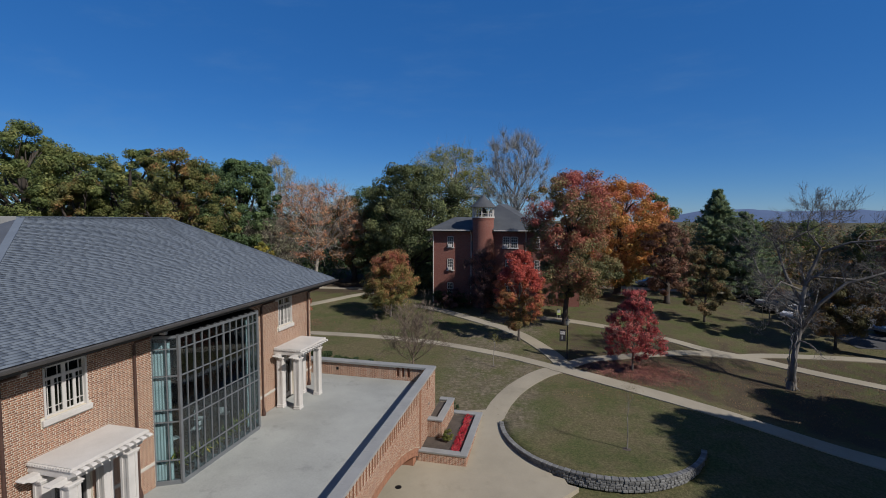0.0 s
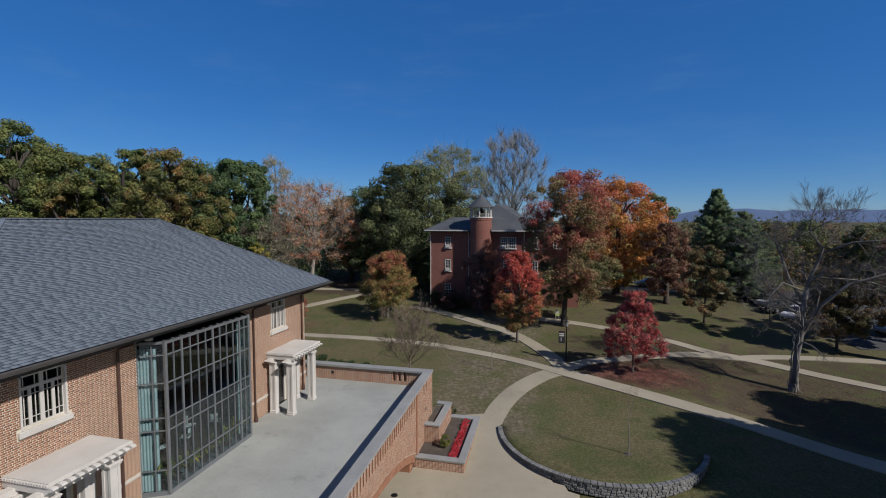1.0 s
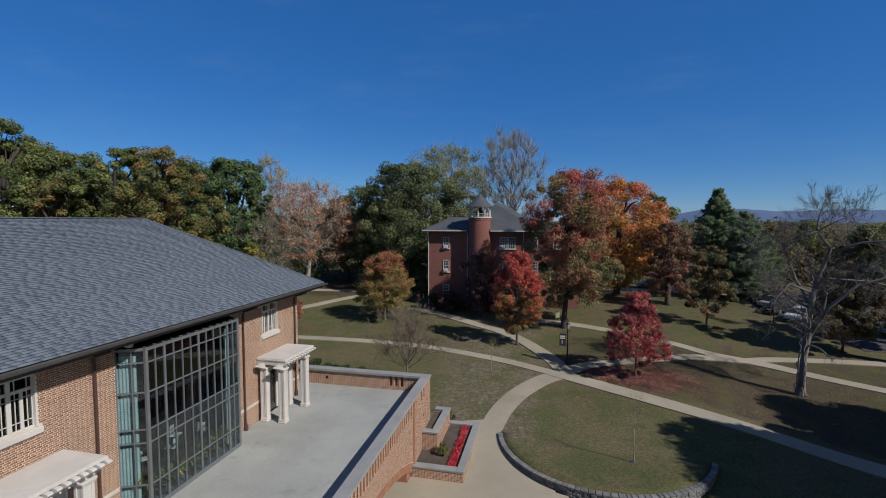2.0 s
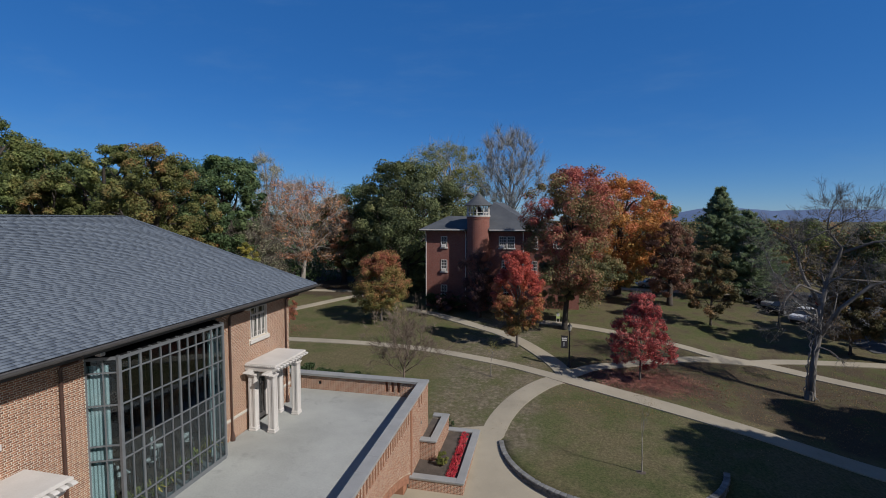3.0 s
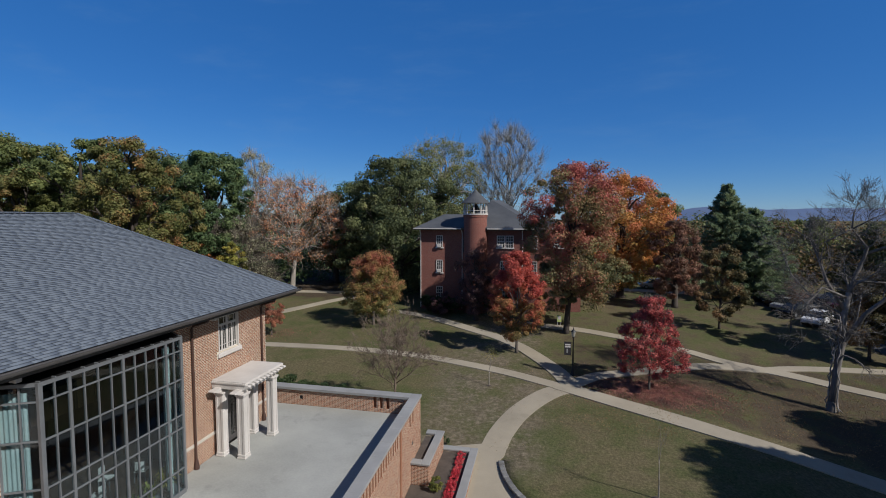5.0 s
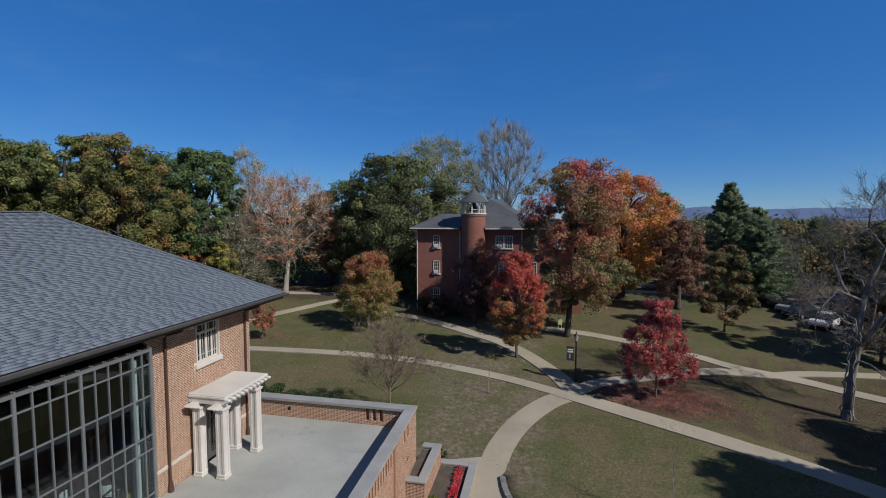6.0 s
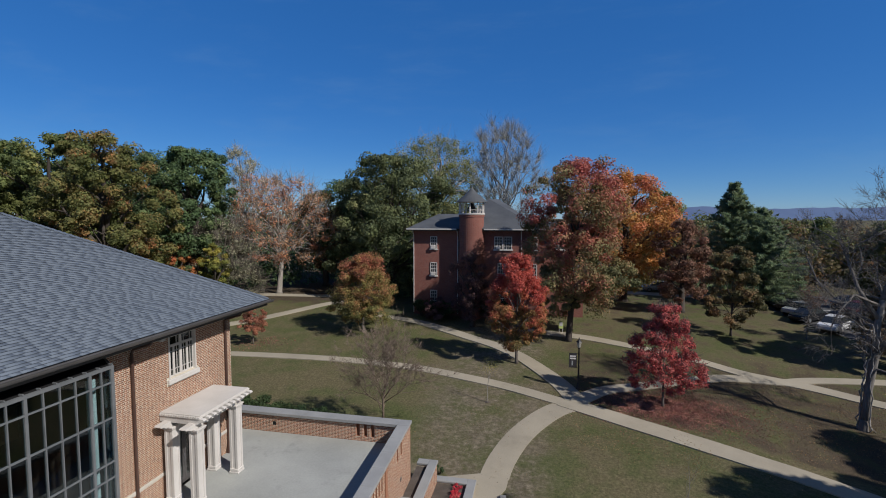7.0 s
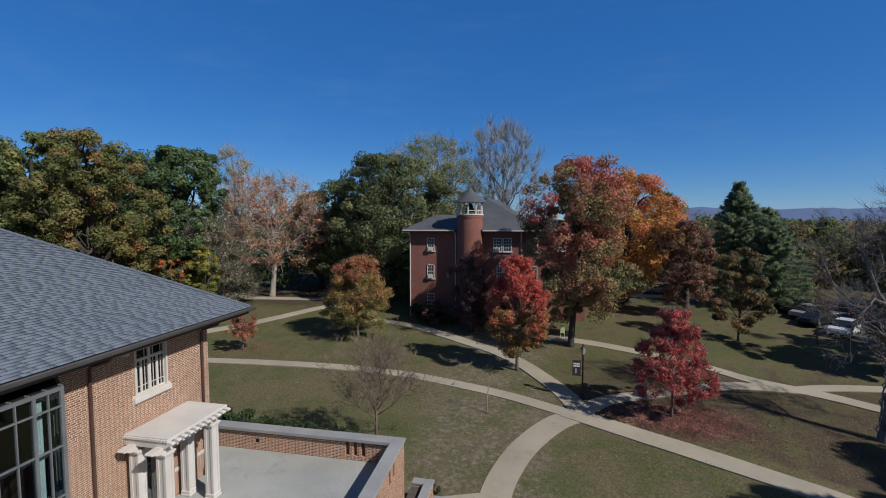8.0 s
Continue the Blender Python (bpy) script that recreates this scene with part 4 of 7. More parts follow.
def bay_side(a, b, panes, heavy, steps=None):
    """One side of the bay; steps: how far along each upright stands, from 0 to 1."""
    steps = steps or [k / panes for k in range(panes + 1)]
    a, b = Vector((*a, 0)), Vector((*b, 0))
    d = b - a
    run = d.normalized()
    out = Vector((run.y, -run.x, 0))
    posts = Geo()
    for k in range(1, panes):
        w = 0.075 if k in heavy else 0.03
        p = a + d * steps[k]
        posts.obox(Matrix.Translation(p + Vector((0, 0, 0.5 * (FLOOR + 0.1 + TOP))) - out * 0.03) @ Matrix.Rotation(math.atan2(run.y, run.x), 4, "Z"), w, 0.07, TOP - FLOOR - 0.1)
    part("mullion", posts, STEEL, bay)
    for z, h in [(TOP, 0.10)] + [(z, 0.04) for z in RAILS] + [(FLOOR + 0.13, 0.07)]:
        part("transom", Geo().obox(Matrix.Translation((a + b) / 2 + Vector((0, 0, z)) - out * 0.028) @ Matrix.Rotation(math.atan2(run.y, run.x), 4, "Z"), d.length, 0.07, h), STEEL, bay)
    zs = [FLOOR + 0.1] + RAILS[::-1] + [TOP]
    for k in range(panes):
        for lo, hi in zip(zs, zs[1:]):
            p0, p1 = a + d * steps[k] + run * 0.02, a + d * steps[k + 1] - run * 0.02
            c = [q - out * t + Vector((0, 0, z)) for q in (p0, p1) for t in (0.045, 0.035) for z in (lo + 0.02, hi - 0.02)]
            pn = part("pane", Geo().hexa(c), GLASS, bay)
            pn.visible_shadow = False


bay_side(CORNERS[0], CORNERS[1], 2, ())
# two narrow lights at each end of the long side
UPRIGHTS = [0.0, 0.079, 0.163] + [0.163 + 0.695 * k / 8 for k in range(1, 9)] + [0.929, 1.0]
bay_side(CORNERS[1], CORNERS[2], 12, (2, 6, 10), UPRIGHTS)
bay_side(CORNERS[2], CORNERS[3], 2, ())
for (x, y), w in zip(CORNERS, (0.08, 0.115, 0.10, 0.08)):
    part("corner_post", Geo().box(x - w / 2 - 0.03, y - w / 2, FLOOR + 0.1, x + w / 2 - 0.03, y + w / 2, TOP + 0.05, 0.01), STEEL, bay)
# dark head above the glass, with small brackets
head = Geo().prism([(WX - 0.02, BAY[0]), (BX - 0.1, BA + 0.05), (BX - 0.1, BB - 0.05), (WX - 0.02, BAY[2])], TOP + 0.03, TOP + 0.048).box(WX - 0.3, BAY[0] + 0.01, TOP + 0.05, WX - 0.06, BAY[2] - 0.01, 7.14)
part("bay_head", head, BLACK, bay, "dark metal head panel")
for k in range(13):
    y = BA + (BB - BA) * k / 12
    part("bracket", Geo().box(BX - 0.12, y - 0.016, TOP + 0.05, BX + 0.02, y + 0.016, TOP + 0.10, 0.005), STEEL, bay)

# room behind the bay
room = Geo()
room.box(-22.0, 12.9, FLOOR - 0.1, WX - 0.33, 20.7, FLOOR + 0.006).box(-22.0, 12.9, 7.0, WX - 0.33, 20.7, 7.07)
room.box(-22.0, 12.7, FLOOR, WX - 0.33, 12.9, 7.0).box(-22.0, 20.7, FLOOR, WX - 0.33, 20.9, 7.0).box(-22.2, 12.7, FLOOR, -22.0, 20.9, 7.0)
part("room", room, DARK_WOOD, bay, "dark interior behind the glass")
part("gallery_front", Geo().box(-19.2, 12.9, 3.3, -19.0, 20.7, 4.5, 0.01), WARM_WOOD, bay, "oak gallery front inside")
for k in range(9):
    y = 13.3 + k * 0.9
    part("gallery_post", Geo().box(-19.0, y - 0.07, 3.3, -18.93, y + 0.07, 4.5, 0.01), DARK_WOOD, bay)


def curtain(a, b, waves):
    """A hanging, pleated curtain from a to b."""
    g = Geo()
    a, b = Vector((*a, 0)), Vector((*b, 0))
    d = b - a
    s = Vector((d.y, -d.x, 0)).normalized()
    n = waves * 8
    for i in range(n + 1):
        p = a + d * i / n + s * 0.016 * math.sin(2 * math.pi * i / 8)
        for q, z in ((p, FLOOR + 0.12), (p + s * 0.01, 6.55)):
            g.v.append((q.x, q.y, z))
    for i in range(n):
        g.f.append((2 * i, 2 * i + 2, 2 * i + 3, 2 * i + 1))
    k = len(g.v)
    g.v += [tuple(Vector(p) - 0.012 * s) for p in g.v[:k]]
    for i in range(n):
        g.f.append((k + 2 * i, k + 2 * i + 1, k + 2 * i + 3, k + 2 * i + 2))
    return g


part("curtain", curtain((WX - 0.38, BAY[0] + 0.06), (BX - 0.42, BA - 0.02), 8), CURTAIN, bay, "pale blue-white hanging curtain", smooth=True)
part("curtain", curtain((BX - 0.30, BB - 0.60), (BX - 0.2, BB - 0.38), 2), CURTAIN, bay, "pale blue-white hanging curtain", smooth=True)

# ---- terrace and its walls ----
PX, PY, CAP_Z = -6.33, 27.74, 1.87
structure("floor_terrace", Geo().box(-19.0, TERRACE_S, FLOOR - 0.35, PX - 0.3, PY - 0.3, FLOOR), TERRACE, "pale grey concrete terrace with faint stains", "terrace")
TH = 0.40
east = Geo()
ARCH_C, ARCH_S, ARCH_R = 16.5, 7.2, 0.12
# circle through the springing and the crown
SPRING = -1.58
rise = ARCH_R - SPRING
RAD = (ARCH_S ** 2 + rise ** 2) / (2 * rise)
ARCH_Z = ARCH_R - RAD


def extrados(y):
    t = RAD ** 2 - (y - ARCH_C) ** 2
    return ARCH_Z + math.sqrt(max(0.0, t)) if abs(y - ARCH_C) < ARCH_S else -9.0


SLOT_Z = (1.05, 1.73)
SLOTS = [(8.06 + 0.325 * k, 8.06 + 0.325 * k + 0.16) for k in range(49)]
SLOTS = [s for s in SLOTS if s[1] < 23.6] + [(25.45, 25.68), (26.0, 26.23)]
north_slots = [(-8.86, -8.68), (-8.50, -8.32), (-8.14, -7.96)]
TOPZ = CAP_Z - 0.13
# outer leaf of the east wall, with the arch cut out of it, as upright strips
ys = sorted({TERRACE_S, PY - 0.02, ARCH_C - ARCH_S, ARCH_C + ARCH_S, *[q for s in SLOTS for q in s], *np.arange(ARCH_C - ARCH_S, ARCH_C + ARCH_S, 0.4).tolist()})
OUT = PX - 0.018
slot_backs = Geo()
for a, b in zip(ys, ys[1:]):
    if b - a < 0.01:
        continue
    slot = any(s[0] - 1e-6 <= a and b <= s[1] + 1e-6 for s in SLOTS)
    lo0, lo1 = max(-2.6, extrados(a + 1e-5) - 0.02), max(-2.6, extrados(b - 1e-5) - 0.02)
    if extrados(0.5 * (a + b)) < -5:
        lo0 = lo1 = -2.7
    spans = [(None, SLOT_Z[0]), (SLOT_Z[1], TOPZ)] if slot else [(None, TOPZ)]
    for z0, z1 in spans:
        za, zb = (lo0, lo1) if z0 is None else (z0, z0)
        east.hexa([(x, y, z) for x in (OUT - TH, OUT) for y, zz in ((a, za), (b, zb)) for z in (zz, z1)])
    if slot:
        slot_backs.box(OUT - TH, a, SLOT_Z[0], OUT - 0.14, b, SLOT_Z[1])
        slot_backs.box(OUT - 0.14, a, SLOT_Z[0], OUT - 0.002, a + 0.006, SLOT_Z[1]).box(OUT - 0.14, b - 0.006, SLOT_Z[0], OUT - 0.002, b, SLOT_Z[1]).box(OUT - 0.14, a + 0.006, SLOT_Z[0], OUT - 0.002, b - 0.006, SLOT_Z[0] + 0.006)
east_ob = structure("wall_terrace_east", east, MORTAR, "orange brick terrace wall with recessed slots over a wide arch", "wall")
# the wall runs a little off the building's line
east_ob.matrix_basis = Matrix.Translation((PX, PY, 0)) @ Matrix.Rotation(radians(1.45), 4, "Z") @ Matrix.Translation((-PX, -PY, 0))
part("slot_backs", slot_backs, BRICK, east_ob, kind="stuff")
brick_panel(east_ob, (OUT, 8.0, -2.6), (0, 1, 0), (1, 0, 0), PY - 0.02 - 8.0, TOPZ + 2.6,
            [(a - 8.0 - 0.005, SLOT_Z[0] + 2.6, b - 8.0 + 0.005, SLOT_Z[1] + 2.6) for a, b in SLOTS if a > 8],
            keep=lambda u, v: v - 2.6 > extrados(u + 8.0) - 0.01)
brick_panel(east_ob, (OUT - TH, 8.0, FLOOR), (0, 1, 0), (-1, 0, 0), PY - 0.5 - 8.0, TOPZ - FLOOR)
# ring of soldier bricks round the arch
ring = Geo()
half = math.asin(ARCH_S / RAD)
count = int(2 * half * RAD / 0.075)
for k in range(count):
    t = -half + 2 * half * (k + 0.5) / count
    for r in (RAD - 0.115, RAD - 0.345):
        m = Matrix.Translation((OUT - 0.2, ARCH_C + r * math.sin(t), ARCH_Z + r * math.cos(t))) @ Matrix.Rotation(-t, 4, "X")
        ring.obox(m, 0.36, 0.066, 0.222)
part("arch_ring", ring, BRICK, east_ob, "ring of upright bricks", kind="stuff")
part("pilaster", Geo().box(OUT + 0.0, 23.74, -2.5, OUT + 0.06, 23.94, TOPZ, 0.01), BRICK, east_ob, "narrow brick pilaster")
part("vent", Geo().box(OUT + 0.0, 25.9, 0.0, OUT + 0.03, 26.06, 0.14, 0.005), GUTTER, east_ob, "small dark wall vent")

north = Geo()
wall_cells(north, PY - 0.018 - TH + 0.2, PY - 0.018, -20.0, PX - 0.03 - TH, -2.4, TOPZ, [], axis="y")
wall_cells(north, PY - 0.018 - TH, PY - 0.018 - TH + 0.199, -20.0, PX - 0.03 - TH, FLOOR - 0.3, TOPZ, [(a, SLOT_Z[0] + 0.03, b, SLOT_Z[1]) for a, b in north_slots] + [(-13.2, 1.2, -13.0, 1.4)], axis="y")
north_ob = structure("wall_terrace_north", north, MORTAR, "low orange brick parapet with three upright slots", "wall")
YI = PY - 0.018 - TH
lining = Geo()
for a, b in north_slots:
    q = PY - 0.018 - TH
    lining.box(a, q + 0.002, SLOT_Z[0] + 0.03, a + 0.006, q + 0.17, SLOT_Z[1]).box(b - 0.006, q + 0.002, SLOT_Z[0] + 0.03, b, q + 0.17, SLOT_Z[1]).box(a + 0.006, q + 0.002, SLOT_Z[0] + 0.03, b - 0.006, q + 0.17, SLOT_Z[0] + 0.036)
part("slot_lining", lining, BRICK, north_ob, kind="stuff")
part("drain_vent", Geo().box(-13.19, PY - 0.018 - TH + 0.012, 1.205, -13.005, PY - 0.018 - TH + 0.19, 1.395), BLACK, north_ob, "small dark square vent")
part("slot_backs", Geo().box(-8.95, PY - 0.018 - TH + 0.17, SLOT_Z[0], -7.9, PY - 0.018 - TH + 0.198, SLOT_Z[1] + 0.01), BRICK, north_ob)
brick_panel(north_ob, (-18.0, YI, FLOOR), (1, 0, 0), (0, -1, 0), 18.0 + PX - 0.03 - TH, TOPZ - FLOOR,
            [(a + 18 - 0.005, SLOT_Z[0] + 0.03 - FLOOR, b + 18 + 0.005, SLOT_Z[1] - FLOOR) for a, b in north_slots] + [(4.8, 1.2 - FLOOR, 5.0, 1.4 - FLOOR)])
# coping stones
for k in range(19):
    a = 27.20 - 1.2 * (k + 1)
    part("coping_stone", Geo().box(PX - TH - 0.10, a + 0.0015, TOPZ, PX + 0.04, a + 1.1985, CAP_Z, 0.006), CAP, east_ob)
part("coping_stone", Geo().box(PX - TH - 0.10, 27.204, TOPZ, PX + 0.04, PY + 0.04, CAP_Z, 0.006), CAP, east_ob)
for k in range(11):
    b = PX - TH - 0.104 - 1.2 * k
    part("coping_stone", Geo().box(b - 1.1985, 27.2, TOPZ, b, PY + 0.04, CAP_Z, 0.006), CAP, north_ob)

# undercroft seen through the arch
structure("wall_undercroft", Geo().box(-13.0, 8.0, -2.6, -12.7, 26.0, FLOOR - 0.35).box(-12.7, 23.1, -2.6, PX - 0.1, 23.66, -1.75).box(-12.7, 23.1, -1.75, PX - TH - 0.03, 23.66, FLOOR - 0.35).box(-12.7, 10.8, -2.6, PX - TH - 0.03, 11.05, FLOOR - 0.35), BRICK, "brick undercroft below the terrace", "wall")


# ---- planters ----
def planter(x0, y0, x1, y1, z0, top, soil_z, label):
    """A brick planter with a stone rim; x0 side stands against the terrace wall."""
    t = thing("brick_planter", 0.5 * (x0 + x1), 0.5 * (y0 + y1), z0, label, "planter", "planters by the terrace wall")
    w = 0.36
    body = part("body", Geo().box(x0, y0 + 0.015, z0, x1 - 0.015, y0 + w, top - 0.1).box(x1 - w, y0 + w, z0, x1 - 0.015, y1 - w, top - 0.1).box(x0, y1 - w, z0, x1 - 0.015, y1 - 0.015, top - 0.1), MORTAR, t, "orange brick sides")
    brick_panel(body, (x0, y0 + 0.015, z0), (1, 0, 0), (0, -1, 0), x1 - 0.015 - x0, top - 0.1 - z0)
    brick_panel(body, (x1 - 0.015, y0 + 0.015, z0), (0, 1, 0), (1, 0, 0), y1 - y0 - 0.03, top - 0.1 - z0)
    rim = 0.44
    part("rim", Geo().box(x0, y0 - 0.04, top - 0.1, x1 - rim + 0.04, y0 + rim - 0.04, top, 0.015), CAP, t, "grey stone rim")
    part("rim", Geo().box(x1 - rim + 0.044, y0 - 0.04, top - 0.1, x1 + 0.04, y1 + 0.04, top, 0.015), CAP, t, "grey stone rim")
    part("rim", Geo().box(x0, y1 - rim + 0.04, top - 0.1, x1 - rim + 0.04, y1 + 0.04, top, 0.015), CAP, t, "grey stone rim")
    part("soil", Geo().box(x0, y0 + w, z0, x1 - w, y1 - w, soil_z), SOIL, t, "dark mulch")
    return t


planter(PX - 0.005, 23.62, -3.50, 29.50, -2.45, -1.69, -1.86, "low brick planter with a grey stone rim and red flowers")
planter(PX - 0.004, 25.62, -5.38, 29.20, -1.86, -0.73, -0.92, "raised brick planter with a grey stone rim and bare mulch")


# ---- pergolas over the terrace doors ----
def pergola(y0, y1):
    yc = 0.5 * (y0 + y1)
    x_in, x_out = WX + 0.02, -12.36
    t = thing("pergola", -13.2, yc, FLOOR, "white wooden door pergola with square columns and a slatted top", "pergola", "pergolas over the terrace doors")
    cy = (y0 + 0.20, y1 - 0.55)
    for y in cy:
        for x in (-13.70, -12.67):
            col = part("column", Geo().box(x - 0.155, y - 0.155, FLOOR + 0.2, x + 0.155, y + 0.155, 3.62, 0.012), WHITE, t)
            part("plinth", Geo().box(x - 0.21, y - 0.21, FLOOR, x + 0.21, y + 0.21, FLOOR + 0.08, 0.015), WHITE, col)
            part("base", Geo().box(x - 0.195, y - 0.195, FLOOR + 0.08, x + 0.195, y + 0.195, FLOOR + 0.2, 0.02), WHITE, col)
            # raised strips leave sunk panels on each face
            for dx, dy in ((1, 0), (-1, 0), (0, 1), (0, -1)):
                for s in (-1, 1):
                    px, py = x + dx * 0.165 + dy * s * 0.125, y + dy * 0.165 + dx * s * 0.125
                    part("strip", Geo().box(px - (0.012 if dx else 0.045), py - (0.012 if dy else 0.045), FLOOR + 0.2, px + (0.012 if dx else 0.045), py + (0.012 if dy else 0.045), 3.62), WHITE, col)
            part("capital", Geo().box(x - 0.215, y - 0.215, 3.62, x + 0.215, y + 0.215, 3.68, 0.012).box(x - 0.24, y - 0.24, 3.68, x + 0.24, y + 0.24, 3.74, 0.012), WHITE, col)

    def scroll(p, along, drop, length):
        """Side outline of a beam end, cut to a double curve."""
        prof = [(0.0, 0.0)]
        for k in range(7):
            a = math.pi * k / 6
            prof.append((length * (0.78 + 0.22 * math.sin(a)), -drop * (0.05 + 0.45 * (1 - math.cos(a)) / 2)))
        for k in range(1, 6):
            a = math.pi * k / 6
            prof.append((length * (0.62 - 0.3 * (1 - math.cos(a)) / 2), -drop * (0.5 + 0.5 * math.sin(a / 2))))
        prof.append((0.0, -drop))
        return prof

    # two beams along the wall's direction, with shaped ends
    for x in (-13.72, -12.70):
        outline = scroll(None, None, 0.2, 0.42)
        pts = [(y0 - 0.42 + 0.42 - u, 3.95 + v) for u, v in outline] + [(y1 + 0.1 - 0.42 + u, 3.95 + v) for u, v in outline[::-1]]
        part("beam", Geo().sweep([(x - 0.13, y, z) for y, z in pts], (x - 0.13, 0, 0), (x + 0.13, 0, 0)), WHITE, t)
    n = 11
    for k in range(n):
        y = y0 + 0.12 + (y1 - y0 - 0.2) * k / (n - 1)
        outline = scroll(None, None, 0.24, 0.46)
        pts = [(x_in, 4.12), (x_in, 3.9)] + [(x_out + 0.14 - 0.46 + u, 4.12 + v) for u, v in outline[::-1]]
        part("rafter", Geo().sweep([(x, y - 0.075, z) for x, z in pts], (0, y - 0.075, 0), (0, y + 0.075, 0)), WHITE, t)
    m = 17
    for k in range(m):
        x = x_in + 0.05 + (x_out - x_in - 0.1) * k / (m - 1)
        part("slat", Geo().box(x - 0.034, y0, 4.12, x + 0.034, y1, 4.205, 0.006), WHITE, t)
    part("cover_board", Geo().box(x_in, y0 + 0.05, 4.205, x_out - 0.02, y1 - 0.05, 4.235, 0.006), WHITE, t, "flat white top")
    return t


pergola(21.50, 24.42)
pergola(9.20, 11.84)


# ---- things seen through the glass bay ----
def inside_chair(x, y, turn):
    """A white moulded chair with a curved back on four thin legs."""
    t = thing("chair", x, y, FLOOR, "white moulded chair behind the bay glass", "chair", "chairs behind the bay glass")
    m = pose(x, y, FLOOR, 0, 0, turn)
    part("seat", Geo().obox(m @ Matrix.Translation((0, 0, 0.44)), 0.44, 0.44, 0.035, 0.015), WHITE, t)
    back = Geo()
    for k in range(5):
        a = radians(-40 + 20 * k)
        back.obox(m @ Matrix.Translation((-0.05 - 0.19 * math.cos(a), 0.24 * math.sin(a), 0.68)) @ Matrix.Rotation(-a, 4, "Z"), 0.025, 0.1, 0.36, 0.008)
    part("backrest", back, WHITE, t)
    for dx in (-0.18, 0.18):
        for dy in (-0.18, 0.18):
            part("leg", Geo().tube([m @ Vector((dx * 1.1, dy * 1.1, 0.0)), m @ Vector((dx, dy, 0.43))], [0.012, 0.014], 6), STEEL, t)


for q in ((-16.3, 18.5, 20), (-15.6, 17.5, 200), (-15.5, 19.3, 110), (-15.9, 16.4, 70)):
    inside_chair(*q)


def potted_plant(x, y, height, seed):
    """A pot plant with long arching leaves."""
    rng = np.random.default_rng(seed)
    t = thing("potted_plant", x, y, FLOOR, "leafy green pot plant behind the bay glass", "plant", "pot plants behind the bay glass")
    part("pot", Geo().lathe(x, y, [(0.12, FLOOR), (0.17, FLOOR + 0.3), (0.18, FLOOR + 0.32), (0.15, FLOOR + 0.32), (0.14, FLOOR + 0.28)], 14), PIPE, t, "brown clay pot")
    g = Geo()
    for k in range(26):
        a, ln, rise = rng.uniform(0, 6.28), rng.uniform(0.3, 0.55), rng.uniform(0.3, 1.0) * (height - 0.3)
        d, s = Vector((math.cos(a), math.sin(a), 0)), Vector((-math.sin(a), math.cos(a), 0))
        b = Vector((x, y, FLOOR + 0.3))
        mid, tip = b + d * ln * 0.5 + Vector((0, 0, rise)), b + d * ln + Vector((0, 0, rise * 0.8))
        i = len(g.v)
        g.v += [tuple(b), tuple(mid - s * 0.045), tuple(mid + s * 0.045), tuple(tip)]
        g.f += [(i, i + 1, i + 2), (i + 1, i + 3, i + 2)]
    part("foliage", g, LEAF_YELLOWGREEN, t)


for k, q in enumerate(((-13.62, 14.3, 1.5), (-13.62, 14.9, 1.2), (-13.6, 15.6, 1.0), (-13.6, 16.3, 0.9), (-13.6, 17.1, 1.0), (-13.6, 17.8, 1.1), (-13.6, 18.5, 1.2))):
    potted_plant(*q, 700 + k)

# ---- the old hall across the lawn ----
hall = thing("red_brick_hall", -8.0, 59.0, gz(-8, 59), "dark red brick hall with slate roofs and round stair tower", "building")
HY, HE, HB = 59.0, 9.95, -0.6
hall_wall = Geo()
hall_wall.box(-14.65, HY, HB, -0.45, HY + 12, HE - 0.05).box(-0.45, HY + 1.4, HB, 4.5, HY + 11, HE - 0.06)
part("wall", hall_wall, FAR_BRICK, hall, "dark red brick walls")


def hip(g, x0, y0, x1, y1, z0, ridge, zr):
    """A hip roof over a rectangle; ridge is (x0, y0, x1, y1)."""
    c = [(x0, y0, z0), (x1, y0, z0), (x1, y1, z0), (x0, y1, z0)]
    a, b = (ridge[0], ridge[1], zr), (ridge[2], ridge[3], zr)
    m = (0.5 * (x0 + x1), 0.5 * (y0 + y1), z0)
    g.face([c[0], c[1], b, a], m)
    g.face([c[2], c[3], a, b], m)
    g.face([c[3], c[0], a], m)
    g.face([c[1], c[2], b], m)
    g.face([(x, y, z0 - 0.001) for x, y, _ in c], (m[0], m[1], z0 + 1))


r = Geo()
c = [(-9.6, HY - 0.8, HE + 0.12), (-0.15, HY - 0.8, HE + 0.12), (-0.15, HY + 12.8, HE + 0.12), (-9.6, HY + 12.8, HE + 0.12)]
a, b = (-6.5, HY + 5.4, 13.62), (-5.4, HY + 7.2, 13.62)
for q in ((c[0], c[1], a), (c[1], c[2], b, a), (c[2], c[3], b), (c[3], c[0], a, b)):
    r.face(q, (-5.0, HY + 6, HE))
r.face([(x, y, z - 0.001) for x, y, z in c], (-5, HY + 6, HE + 2))
part("roof", r, HALL_ROOF, hall, "dark slate hip roof")
r = Geo()
hip(r, -15.3, HY - 0.75, -7.0, HY + 9.0, HE + 0.115, (-12.4, HY + 3.2, -7.5, HY + 3.2), 11.75)
part("roof", r, HALL_ROOF, hall, "lower slate hip roof of the west wing")
r = Geo()
hip(r, -3.0, HY + 0.65, 5.2, HY + 11.8, HE + 0.11, (-2.0, HY + 6.5, 1.5, HY + 6.5), 10.9)
part("roof", r, HALL_ROOF, hall, "lower slate hip roof of the east wing")
eaves = Geo()
